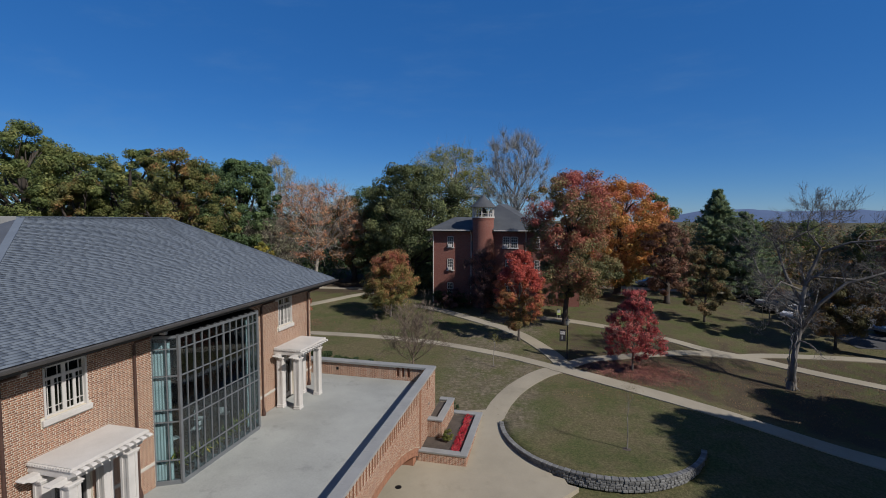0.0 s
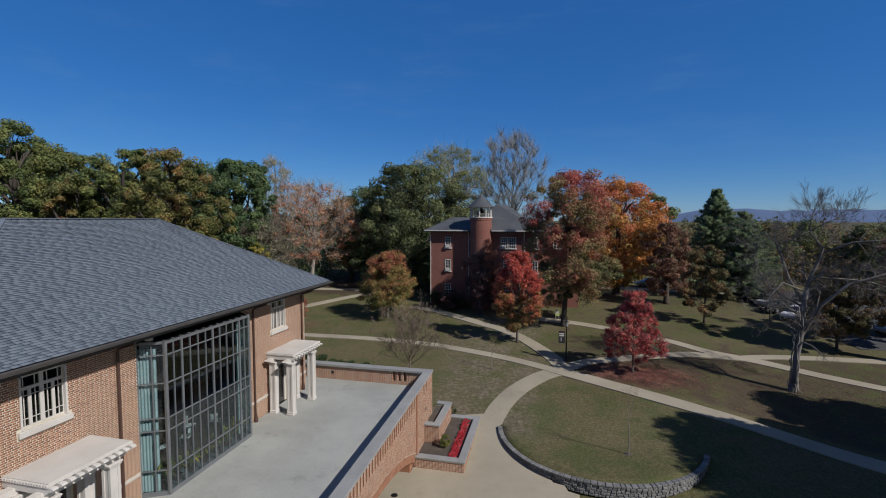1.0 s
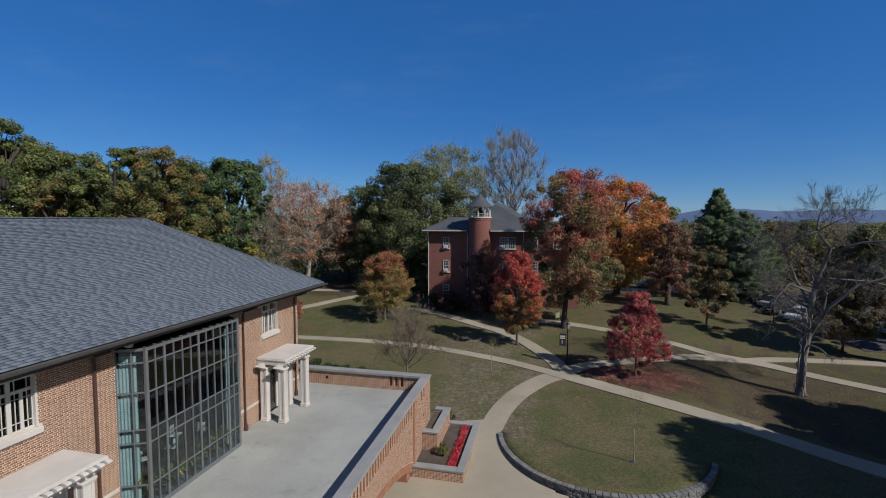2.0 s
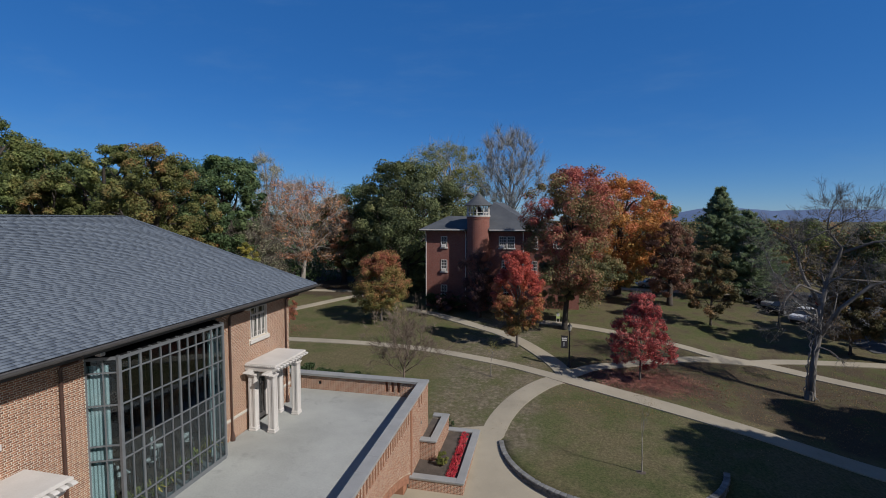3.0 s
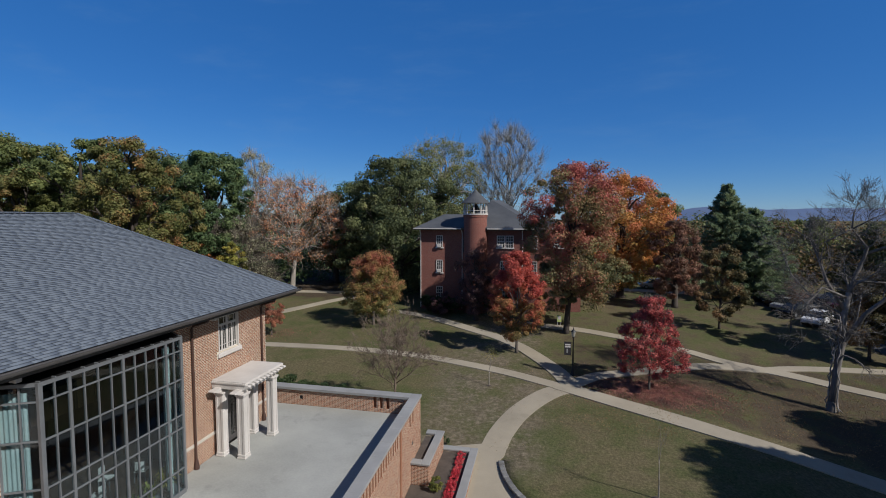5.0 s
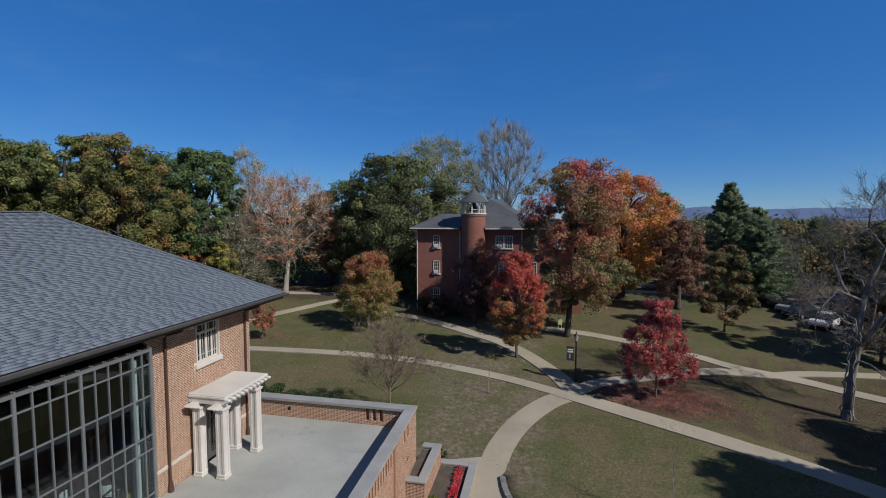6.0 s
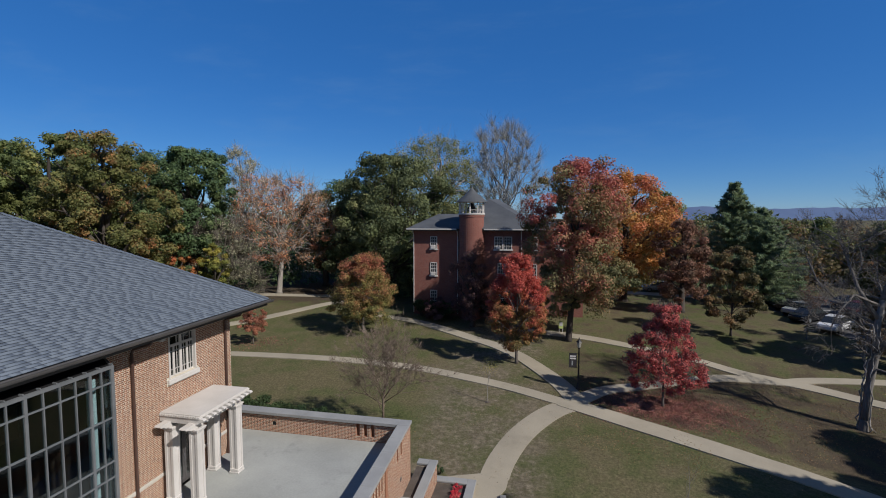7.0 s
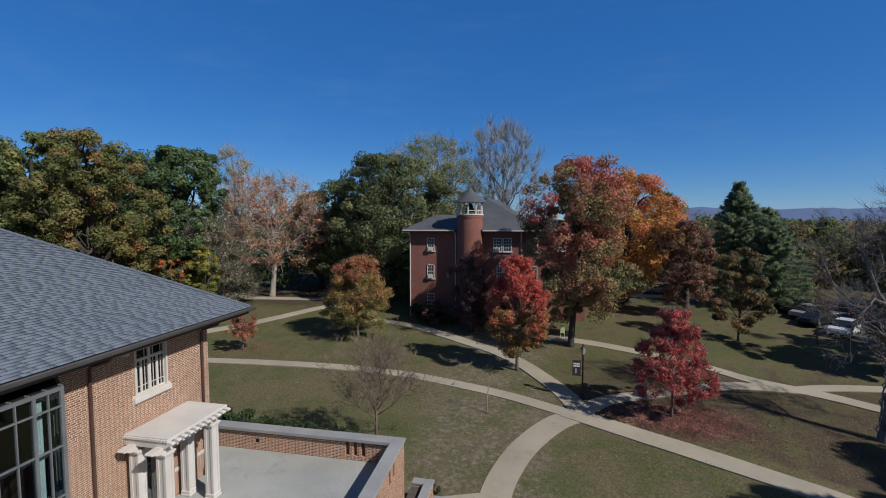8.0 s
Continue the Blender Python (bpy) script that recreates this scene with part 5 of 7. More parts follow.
eaves.box(-15.32, HY - 0.82, HE - 0.01, -9.5, HY - 0.72, HE + 0.12).box(-6.4, HY - 0.87, HE - 0.01, -0.13, HY - 0.77, HE + 0.12).box(-0.13, HY + 0.56, HE - 0.01, 5.2, HY + 0.66, HE + 0.12)
eaves.box(-15.37, HY - 0.72, HE - 0.01, -15.27, HY + 9, HE + 0.12).box(-0.23, HY - 0.77, HE - 0.01, -0.13, HY + 0.6, HE + 0.12)
part("eaves", eaves, WHITE, hall, "white painted gutters")
# boards in a dark tone that paints the shade band below the gutters
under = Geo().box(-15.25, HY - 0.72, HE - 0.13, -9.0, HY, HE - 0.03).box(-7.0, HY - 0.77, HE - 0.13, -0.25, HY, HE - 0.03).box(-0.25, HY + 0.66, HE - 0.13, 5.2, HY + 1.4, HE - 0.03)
part("soffit", under, SOFFIT, hall, "boards under the eaves, darkened for the shade there")


def hall_window(x0, z0, x1, z1, y=HY, unit=False):
    w = part("window", Geo().box(x0, y - 0.07, z0, x0 + 0.08, y + 0.05, z1).box(x1 - 0.08, y - 0.07, z0, x1, y + 0.05, z1).box(x0, y - 0.07, z1 - 0.08, x1, y + 0.05, z1), WHITE, hall, "white sash window with small panes")
    part("window_sill", Geo().box(x0 - 0.1, y - 0.12, z0 - 0.15, x1 + 0.1, y + 0.02, z0, 0.01), WHITE, w)
    zm = 0.5 * (z0 + z1)
    g = Geo().box(x0 + 0.09, y - 0.045, zm - 0.03, x1 - 0.09, y - 0.012, zm + 0.03)
    for k in (1, 2):
        x = x0 + 0.09 + (x1 - x0 - 0.18) * k / 3
        g.box(x - 0.016, y - 0.04, z0, x + 0.016, y - 0.014, z1 - 0.09)
    for z in (0.5 * (z0 + zm), 0.5 * (zm + z1)):
        g.box(x0 + 0.09, y - 0.04, z - 0.016, x1 - 0.09, y - 0.014, z + 0.016)
    part("sash", g, WHITE, w)
    part("pane", Geo().box(x0 + 0.05, y - 0.010, z0, x1 - 0.05, y - 0.004, z1 - 0.05), DARKGLASS, w)
    if unit:
        part("air_conditioner", Geo().box(0.5 * (x0 + x1) - 0.3, y - 0.3, z0 + 0.0, 0.5 * (x0 + x1) + 0.22, y - 0.08, z0 + 0.4, 0.02), WHITE, w, "white window air conditioner")


DARKGLASS = surface("old_window_glass", (0.03, 0.033, 0.036), (0.06, 0.065, 0.07), 0.8, 12, 0.3, 0.02)
hall_window(-12.67, 7.74, -11.85, 9.16, unit=True)
hall_window(-12.67, 4.66, -11.85, 6.18, unit=True)
hall_window(-12.67, 1.3, -11.85, 2.95)
hall_window(-5.30, 7.78, -4.36, 9.20, unit=True)
hall_window(-4.28, 7.78, -3.34, 9.20)
hall_window(-4.92, 4.70, -4.05, 6.2)
hall_window(-5.0, 1.4, -3.9, 3.1)
hall_window(-1.26, 7.78, -0.58, 9.2)
hall_window(1.3, 7.8, 2.4, 9.22, y=HY + 1.4)
hall_window(-1.26, 4.7, -0.58, 6.2)
for x, y in ((-14.62, HY - 0.07), (-2.32, HY - 0.07), (-9.45, HY - 0.07)):
    part("downspout", Geo().tube([(x, y - 0.6, HE - 0.1), (x, y - 0.05, HE - 0.55), (x, y, HE - 0.8), (x, y, 0.3)], [0.055] * 4, 8), WHITE, hall, "white downspout")
# round stair tower
TX, TY, TR = -7.86, HY - 0.2, 1.38
tower = part("tower", Geo().lathe(TX, TY, [(TR, HB), (TR, 11.35), (TR + 0.06, 11.4), (TR + 0.06, 11.62), (TR, 11.65)], 40), FAR_BRICK, hall, "round brick stair tower", smooth=False)
part("parapet_ring", Geo().lathe(TX, TY, [(TR - 0.1, 11.65), (TR + 0.12, 11.65), (TR + 0.12, 11.79), (TR - 0.1, 11.79)], 40), WHITE, tower, "white ring under the lantern")
for k in range(10):
    a = 2 * math.pi * (k + 0.5) / 10
    part("post", Geo().box(TX + 1.36 * math.cos(a) - 0.07, TY + 1.36 * math.sin(a) - 0.07, 11.79, TX + 1.36 * math.cos(a) + 0.07, TY + 1.36 * math.sin(a) + 0.07, 13.03, 0.01), WHITE, tower)
rail = Geo()
for k in range(10):
    a, b = 2 * math.pi * (k + 0.5) / 10, 2 * math.pi * (k + 1.5) / 10
    rail.bar((TX + 1.36 * math.cos(a), TY + 1.36 * math.sin(a), 12.15), (TX + 1.36 * math.cos(b), TY + 1.36 * math.sin(b), 12.15), 0.05, 0.06)
part("railing", rail, WHITE, tower)
part("lantern_ring", Geo().lathe(TX, TY, [(1.26, 12.99), (1.46, 12.99), (1.46, 13.08), (1.26, 13.08)], 32), WHITE, tower)
part("bell", Geo().lathe(TX, TY, [(0.55, 12.0), (0.5, 12.25), (0.36, 12.55), (0.28, 12.8), (0.06, 12.95)], 16), IRON, tower, "dark bell")
part("cone_roof", Geo().lathe(TX, TY, [(1.78, 13.02), (1.74, 13.08), (0.95, 13.75), (0.45, 14.2), (0.1, 14.62), (0.03, 14.85)], 32), HALL_ROOF, tower, "conical slate roof")
for z0 in (7.2, 3.2):
    part("tower_window", Geo().box(TX - 1.39, TY - 0.45, z0, TX - 1.1, TY - 0.1, z0 + 1.5), DARKGLASS, tower)


# ---- a low pale roof beyond the ridge ----
annex = thing("annex_roof", -26, 14, 10.5, "pale flat roof behind the shingle ridge", "roof")
part("slab", Geo().box(-29, -14, 10.9, -24.6, 17.6, 11.49, 0.02), CAP, annex, "pale flat roof edge")
part("support", Geo().box(-28.6, -13, 7.0, -25.0, 17.0, 10.9), FAR_BRICK, annex)

# ---- trees ----
def leaf_cloud(name, centres, radii, per, size, seed, squash=0.75, long=1.0, wide=0.36):
    """Many single leaves round clump centres, each a small pointed blade that faces out of its clump."""
    rng = np.random.default_rng(seed)
    c = np.repeat(np.asarray(centres, float), per, 0)
    rad = np.repeat(np.asarray(radii, float), per)
    n = len(c)
    d = rng.normal(size=(n, 3))
    d /= np.linalg.norm(d, axis=1)[:, None]
    out = rad * rng.uniform(0, 1, n) ** 0.33
    p = c + d * out[:, None] * (1, 1, squash)
    nor = d * 1.0 + rng.normal(size=(n, 3)) * 0.45 + (0, 0, 0.3)
    nor /= np.linalg.norm(nor, axis=1)[:, None]
    a = np.cross(nor, rng.normal(size=(n, 3)))
    a /= np.linalg.norm(a, axis=1)[:, None]
    b = np.cross(nor, a)
    s = size * 1.12 * rng.uniform(0.6, 1.35, n)[:, None]
    tip = a * s * long
    v = np.stack([p + tip * 0.55, p - tip * 0.45 + b * s * wide, p - tip * 0.35 - b * s * wide], 1).reshape(-1, 3)
    return raw_mesh(name, v, np.arange(3 * n).reshape(-1, 3))


def twig_spray(name, tips, per, length, seed, thick=0.012, centre=None, spread=0.75):
    """Fine twigs that spring from the ends of branches, outwards and up."""
    rng = np.random.default_rng(seed)
    c = np.asarray(tips, float)
    mid = c.mean(0) - (0, 0, 1.0) if centre is None else np.asarray(centre, float)
    out = c - mid
    out /= np.linalg.norm(out, axis=1)[:, None] + 1e-6
    c, out = np.repeat(c, per, 0), np.repeat(out, per, 0)
    n = len(c)
    d = out + rng.normal(size=(n, 3)) * spread + (0, 0, 0.25)
    d /= np.linalg.norm(d, axis=1)[:, None]
    ln = length * rng.uniform(0.35, 1.15, n)[:, None]
    side = np.cross(d, rng.normal(size=(n, 3)))
    side /= np.linalg.norm(side, axis=1)[:, None]
    p = c - d * ln * 0.15
    bend = rng.normal(size=(n, 3)) * 0.12
    m = p + d * ln * 0.55 + bend * ln
    e = p + d * ln
    v = np.stack([p - side * thick, p + side * thick, m + side * thick * 0.7, m - side * thick * 0.7, e], 1).reshape(-1, 3)
    k = (np.arange(n) * 5)[:, None]
    f = np.concatenate([k + (0, 1, 2), k + (0, 2, 3), k + (3, 2, 4)], 1).reshape(-1, 3)
    return raw_mesh(name, v, f)


def limb(g, rng, p, q, r0, r1, sides=6, bend=0.12, steps=4):
    """A bent, tapering limb from p to q. Returns its points."""
    p, q = Vector(p), Vector(q)
    d = q - p
    off = Vector(rng.normal(size=3)) * d.length * bend
    pts = []
    for i in range(steps + 1):
        t = i / steps
        pts.append(p + d * t + off * (4 * t * (1 - t)) * 0.5 + Vector((0, 0, d.length * 0.08 * math.sin(math.pi * t))))
    g.tube(pts, [r0 + (r1 - r0) * i / steps for i in range(steps + 1)], sides, cap=True)
    return pts


def crown_points(rng, n, x, y, z0, z1, r, shape, lobes):
    """Clump centres on the outer sides of a number of boughs' lobes, with gaps between them."""
    out, lobe = [], []
    m = max(9, n // 8)
    zc, h = 0.5 * (z0 + z1), 0.5 * (z1 - z0)
    mid = Vector((x, y, zc))
    turn = rng.uniform(0, 6.28)
    for k in range(m + 2):
        if k < m:
            u = 1 - 2 * (k + 0.5) / m
            a = turn + k * 2.39996 + rng.uniform(-0.35, 0.35)
            w = math.sqrt(max(0.05, 1 - u * u)) ** shape[0] * (1 - shape[1] * u)
            f = 0.64 * (1 + lobes * rng.uniform(-0.8, 0.7))
            c = Vector((x + r * w * f * math.cos(a), y + r * w * f * math.sin(a), zc + h * u * 0.80 * (1 + 0.3 * lobes * rng.uniform(-1, 1))))
        else:
            c = Vector((x, y, zc + h * (0.15 if k == m else -0.2)))
        rl = r * rng.uniform(0.40, 0.54)
        away = (c - mid).normalized() if (c - mid).length > 0.1 else Vector((0, 0, 1))
        for i in range(max(3, n // (m + 2))):
            d = (Vector(rng.normal(size=3)).normalized() + 0.6 * away + Vector((0, 0, 0.2))).normalized()
            p = c + d * rl * rng.uniform(0.6, 1.0)
            p.z = min(p.z, z1 + 0.02 * h)
            p.z = max(p.z, z0)
            out.append(tuple(p))
            lobe.append(c)
    return out, lobe


def leafy_tree(x, y, top, bottom, r, foliage, bark, label, seed, clumps=90, per=110, size=0.26, clump=0.27, shape=(0.8, 0.1), lobes=0.35, trunk=None, lean=(0, 0), fork=0.35, name="tree", group="", category="tree", squash=0.75, branches=34, haze=0, deep=1.0):
    """A trunk that forks into limbs under a crown of many small leaves."""
    rng = np.random.default_rng(seed)
    base = gz(x, y) - 0.05
    t = thing(name, x, y, base, label, category, group)
    trunk = trunk or 0.028 * (top - base) + 0.05
    g = Geo()
    cx, cy = x + lean[0], y + lean[1]
    zf = bottom + fork * (top - bottom)
    pts = [(x, y, base - 0.1), (x + 0.1 * lean[0], y + 0.1 * lean[1], base + 0.35), (x + 0.4 * lean[0], y + 0.4 * lean[1], base + 0.5 * (zf - base)), (cx, cy, zf)]
    g.tube(pts, [trunk * 1.5, trunk * 1.05, trunk * 0.85, trunk * 0.55], 10)
    pos, lobe = crown_points(rng, int(clumps * 1.5), cx, cy, bottom, top - 0.42 * r * clump, r * 0.84, shape, lobes)
    pos = [(p[0], cy + deep * (p[1] - cy), p[2]) for p in pos]
    lobe = [Vector((c.x, cy + deep * (c.y - cy), c.z)) for c in lobe]
    order = rng.permutation(len(pos))[: min(branches, len(pos))]
    stem = [Vector(p) for p in pts[2:]] + [Vector((cx, cy, zf + 0.6 * (top - zf)))]
    g.tube(stem[1:], [trunk * 0.55, trunk * 0.18], 7)
    boughs = {}
    for k in order:
        q, c = Vector(pos[k]), lobe[k]
        key = tuple(c)
        if key not in boughs:
            s = float(np.clip((c.z - stem[0].z) / max(0.1, stem[2].z - stem[0].z) - 0.38, 0.0, 0.92))
            j = 0 if s < 0.5 else 1
            boughs[key] = limb(g, rng, stem[j].lerp(stem[j + 1], (s * 2) % 1.0), c, trunk * 0.36, trunk * 0.12, 6, 0.2, 5)
        way = boughs[key]
        limb(g, rng, way[int(rng.integers(2, 6))], q, trunk * 0.13, trunk * 0.03, 4, 0.2)
    part("trunk", g, bark, t, smooth=True)
    radii = r * clump * 0.68 * rng.uniform(0.5, 1.4, len(pos))
    part("crown", leaf_cloud("crown", pos, radii, int(per * 2.0), size * 0.82, seed + 1, squash), foliage, t)
    if haze:
        part("twig_haze", twig_spray("twig_haze", pos, haze, 1.5 * clump * r, seed + 2, 0.022, (cx, cy, bottom), 0.6), bark, t, "fine bare twigs", kind="stuff")
    return t


def twig_tree(x, y, height, spread, bark, label, seed, levels=5, trunk=0.2, first=0.3, lean=(0, 0), name="bare_tree", foliage=None, leaf_size=0.12, leaves=0, split=3, group="", up=0.35, category="tree", wander=0.3, base=None, limbs=(), subs=14, reach=1.0, haze=0, twig=0.0, lift=0.35):
    """A leafless tree: a trunk that divides again and again into fine twigs."""
    rng = np.random.default_rng(seed)
    base = gz(x, y) - 0.08 if base is None else base
    t = thing(name, x, y, base, label, category, group)
    g = Geo()
    tips = []

    def grow(p, d, length, rad, level):
        n = 4 if level < 2 else 3
        pts, radii = [p], [rad]
        q, e = Vector(p), Vector(d)
        for i in range(n):
            e = (e + Vector(rng.normal(size=3)) * wander * (0.12 if level == 0 else 0.35) + Vector((0, 0, 0.06))).normalized()
            q = q + e * length / n
            pts.append(q)
            radii.append(rad * (1 - 0.42 * (i + 1) / n))
        g.tube(pts, [max(q, twig) for q in radii], (9, 7, 5, 4, 3, 3, 3)[level], cap=level < 2)
        if level >= levels:
            tips.append(pts[-1])
            return
        m = split + (1 if level in (1, 2) else 0) + (1 if level >= levels - 1 else 0)
        for k in range(m):
            s = 1.0 if k == 0 else rng.uniform(0.35, 0.98)
            i = min(n - 1, int(s * n))
            a = pts[i].lerp(pts[i + 1], s * n - i) if s < 1 else pts[-1]
            turn = Vector(rng.normal(size=3))
            turn = (turn - e * turn.dot(e)).normalized()
            amt = rng.uniform(0.45, 1.0) * spread * (0.45 if k == 0 else 1.0)
            f = (e + turn * amt + Vector((0, 0, up * rng.uniform(0.0, 1.0)))).normalized()
            grow(a, f, length * rng.uniform(0.55, 0.85), radii[i] * (0.72 if k == 0 else rng.uniform(0.4, 0.6)), level + 1)

    p0 = Vector((x, y, base))
    d0 = Vector((lean[0], lean[1], 1)).normalized()
    g.tube([p0 - Vector((0, 0, 0.1)), p0 + d0 * 0.4, p0 + d0 * 0.8], [trunk * 1.35, trunk * 1.02, trunk * 0.94], 12, cap=False)
    if not limbs:
        grow(p0 + d0 * 0.7, d0, height * first, trunk, 0)
    for pts, ra, rb in limbs:
        pts = [p0 + Vector(q) for q in pts]
        m = len(pts) - 1
        g.tube(pts, [ra + (rb - ra) * i / m for i in range(m + 1)], 8)
        for k in range(subs):
            s = 1.0 if k < 2 else rng.uniform(0.3, 1.0)
            i = min(m - 1, int(s * m))
            e = (pts[i + 1] - pts[i]).normalized()
            turn = Vector(rng.normal(size=3))
            f = (e * 0.5 + turn.normalized() * 0.8 + Vector((0, 0, lift))).normalized()
            rad = (ra + (rb - ra) * s) * rng.uniform(0.3, 0.5)
            grow(pts[i].lerp(pts[i + 1], s * m - i), f, rng.uniform(0.9, 2.2) * reach, max(0.018, rad), 3)
    part("trunk", g, bark, t, smooth=True)
    if haze:
        part("twig_haze", twig_spray("twig_haze", [tuple(p) for p in tips], haze, 0.5 * reach + 0.2, seed + 4, 0.006), bark, t, "fine bare twigs", kind="stuff")
    if foliage:
        part("crown", leaf_cloud("crown", [tuple(p) for p in tips], [0.5 + 2 * leaf_size] * len(tips), leaves, leaf_size, seed + 3), foliage, t)
    return t, tips


def pine(x, y, top, r, label, seed, bottom=1.5):
    """A tall pine with tiers of drooping, tufted boughs."""
    rng = np.random.default_rng(seed)
    base = gz(x, y) - 0.05
    t = thing("pine_tree", x, y, base, label, "tree", "pines by the car park")
    g = Geo()
    g.tube([(x, y, base), (x, y, 0.5 * (base + top)), (x, y, top)], [0.28, 0.17, 0.03], 8)
    pos, rad = [], []
    z = bottom
    while z < top - 0.2:
        f = (top - z) / (top - bottom)
        n = 8 if f > 0.12 else 5
        a0 = rng.uniform(0, 6.28)
        for k in range(n):
            a = a0 + 6.283 * k / n + rng.uniform(-0.3, 0.3)
            ln = r * (0.05 + 0.98 * f ** 0.78) * rng.uniform(0.45, 1.2)
            q = Vector((x + ln * math.cos(a), y + ln * math.sin(a), z + rng.uniform(-0.1, 0.5) + 0.12 * ln))
            limb(g, rng, (x, y, z), q, 0.05, 0.015, 4, 0.05, 3)
            side = Vector((-math.sin(a), math.cos(a), 0))
            for s in np.linspace(0.12, 1.06, 15):
                w = 0.30 * ln * (1.08 - s)
                pos.append(tuple(Vector((x, y, z)).lerp(q, s) + side * rng.uniform(-w, w) + Vector((0, 0, rng.uniform(-0.06, 0.16)))))
                rad.append((0.11 + 0.12 * f * rng.uniform(0.5, 1.5)) * (1.15 - 0.35 * s))
        z += 0.42 + 0.55 * f
    part("trunk", g, DARK_BARK, t, smooth=True)
    part("crown", leaf_cloud("crown", pos, rad, 26, 0.27, seed, 0.4, 2.3, 0.10), NEEDLE, t)
    return t


# wood behind the building
leafy_tree(-55.8, 44.0, 17.3, 4, 4.8, LEAF_TURNING, DARK_BARK, "olive-gold oak in front of the wood behind the building", 25, 80, 130, 0.27, clump=0.22, lobes=0.6)
leafy_tree(-67.6, 46, 24.3, 6, 8.0, LEAF_GREEN, DARK_BARK, "tall green oak in the wood behind the building", 11, 110, 135, 0.31, clump=0.2, lobes=0.6)
leafy_tree(-63.5, 49, 20.8, 5, 7.0, LEAF_GREEN, DARK_BARK, "green oak with some yellowing leaves behind the building", 12, 110, 140, 0.31, clump=0.2, lobes=0.6)
leafy_tree(-53.6, 49, 21.5, 5, 6.4, LEAF_GREEN, DARK_BARK, "green oak in the wood behind the building", 13, 100, 145, 0.31, clump=0.2, lobes=0.6)
leafy_tree(-44.3, 47, 19.4, 3, 6.6, LEAF_TURNING, DARK_BARK, "broad oak turning from green to orange and brown", 14, 150, 140, 0.28, clump=0.2, lobes=0.65)
leafy_tree(-43.8, 58, 21.0, 2, 6.8, LEAF_DEEP, DARK_BARK, "dense dark green tree behind the building", 15, 210, 120, 0.30, clump=0.21, lobes=0.5)
leafy_tree(-55.5, 62, 20.0, 3, 7.0, LEAF_DEEP, DARK_BARK, "dark green tree deep in the wood", 16, 80, 110, 0.40)
leafy_tree(-62, 60, 19.0, 3, 7.0, LEAF_GREEN, DARK_BARK, "green tree deep in the wood", 17, 80, 110, 0.40)
leafy_tree(-80, 58, 23.0, 3, 9.0, LEAF_GREEN, DARK_BARK, "green tree deep in the wood", 18, 90, 110, 0.45)
leafy_tree(-48, 75, 24.4, 9, 5.2, LEAF_GREY, PALE_BARK, "pale half-bare tree above the wood", 19, 60, 50, 0.2, clump=0.26, lobes=0.5, trunk=0.3, fork=0.2, branches=90, haze=14)
leafy_tree(-36.6, 66.5, 17.0, 5.6, 8.8, LEAF_PEACH, PALE_BARK, "half-bare tree with pale forked trunk and peach leaves", 20, 100, 42, 0.24, clump=0.22, lobes=0.6, trunk=0.38, lean=(0.9, 0), fork=0.1, branches=140, haze=22)
leafy_tree(-40.6, 60, 10.8, 0.4, 5.4, LEAF_GREY, BARK, "twiggy grey shrub-like tree, nearly leafless", 21, 100, 80, 0.16, branches=90, haze=50)
leafy_tree(-33, 74, 15.5, 3, 6.0, LEAF_BROWN, DARK_BARK, "olive-brown tree at the edge of the wood", 22, 70, 90, 0.34)
leafy_tree(-42.6, 55, 8.9, 1.5, 2.3, LEAF_FLAME, DARK_BARK, "small flame-orange tree at the edge of the wood", 23, 60, 100, 0.17)
leafy_tree(-38.4, 55.5, 8.6, 1.2, 2.2, LEAF_YELLOWGREEN, DARK_BARK, "small yellow-green tree at the edge of the wood", 24, 60, 100, 0.17)
# round the hall
leafy_tree(-21.0, 71, 20.0, 0.5, 9.6, LEAF_OAK, DARK_BARK, "great dense dark green oak beside the hall", 31, 190, 130, 0.34, clump=0.21, shape=(0.62, 0.12), lobes=0.5)
leafy_tree(-27.5, 76, 17, 1, 7.5, LEAF_DEEP, DARK_BARK, "dark green tree beside the hall", 32, 100, 120, 0.36)
leafy_tree(-20.0, 95, 26.3, 10, 11.2, LEAF_YELLOWGREEN, PALE_BARK, "tall thin yellow-green tree behind the hall", 33, 110, 100, 0.26, clump=0.24, lobes=0.5, branches=110, haze=6)
leafy_tree(-7.0, 98, 29.2, 10, 9.4, LEAF_GREY, GREY_TWIG, "tall tulip tree behind the hall, nearly bare", 34, 120, 28, 0.17, clump=0.24, lobes=0.5, trunk=0.42, fork=0.15, branches=170, haze=44)
leafy_tree(-7.2, 55.2, 7.7, 0.2, 2.45, LEAF_PURPLE, DARK_BARK, "dark purple-leaved tree in front of the hall tower", 35, 80, 66, 0.15, haze=5, lobes=0.5)
leafy_tree(-11.5, 56.6, 2.6, 0.0, 1.6, LEAF_PURPLE, DARK_BARK, "dark purple shrub at the hall wall", 36, 24, 90, 0.16, category="shrub", name="shrub")
leafy_tree(-18.2, 52.0, 7.6, 0.7, 3.6, LEAF_BUSH, BARK, "young maple turning from olive green to orange", 37, 130, 120, 0.15, trunk=0.14, shape=(0.9, 0.5), lobes=0.6)
leafy_tree(-2.2, 46.0, 8.3, 0.4, 2.6, LEAF_RED, BARK, "upright young maple with scarlet and green leaves", 38, 120, 130, 0.15, trunk=0.13, shape=(0.85, 0.4), lobes=0.35)
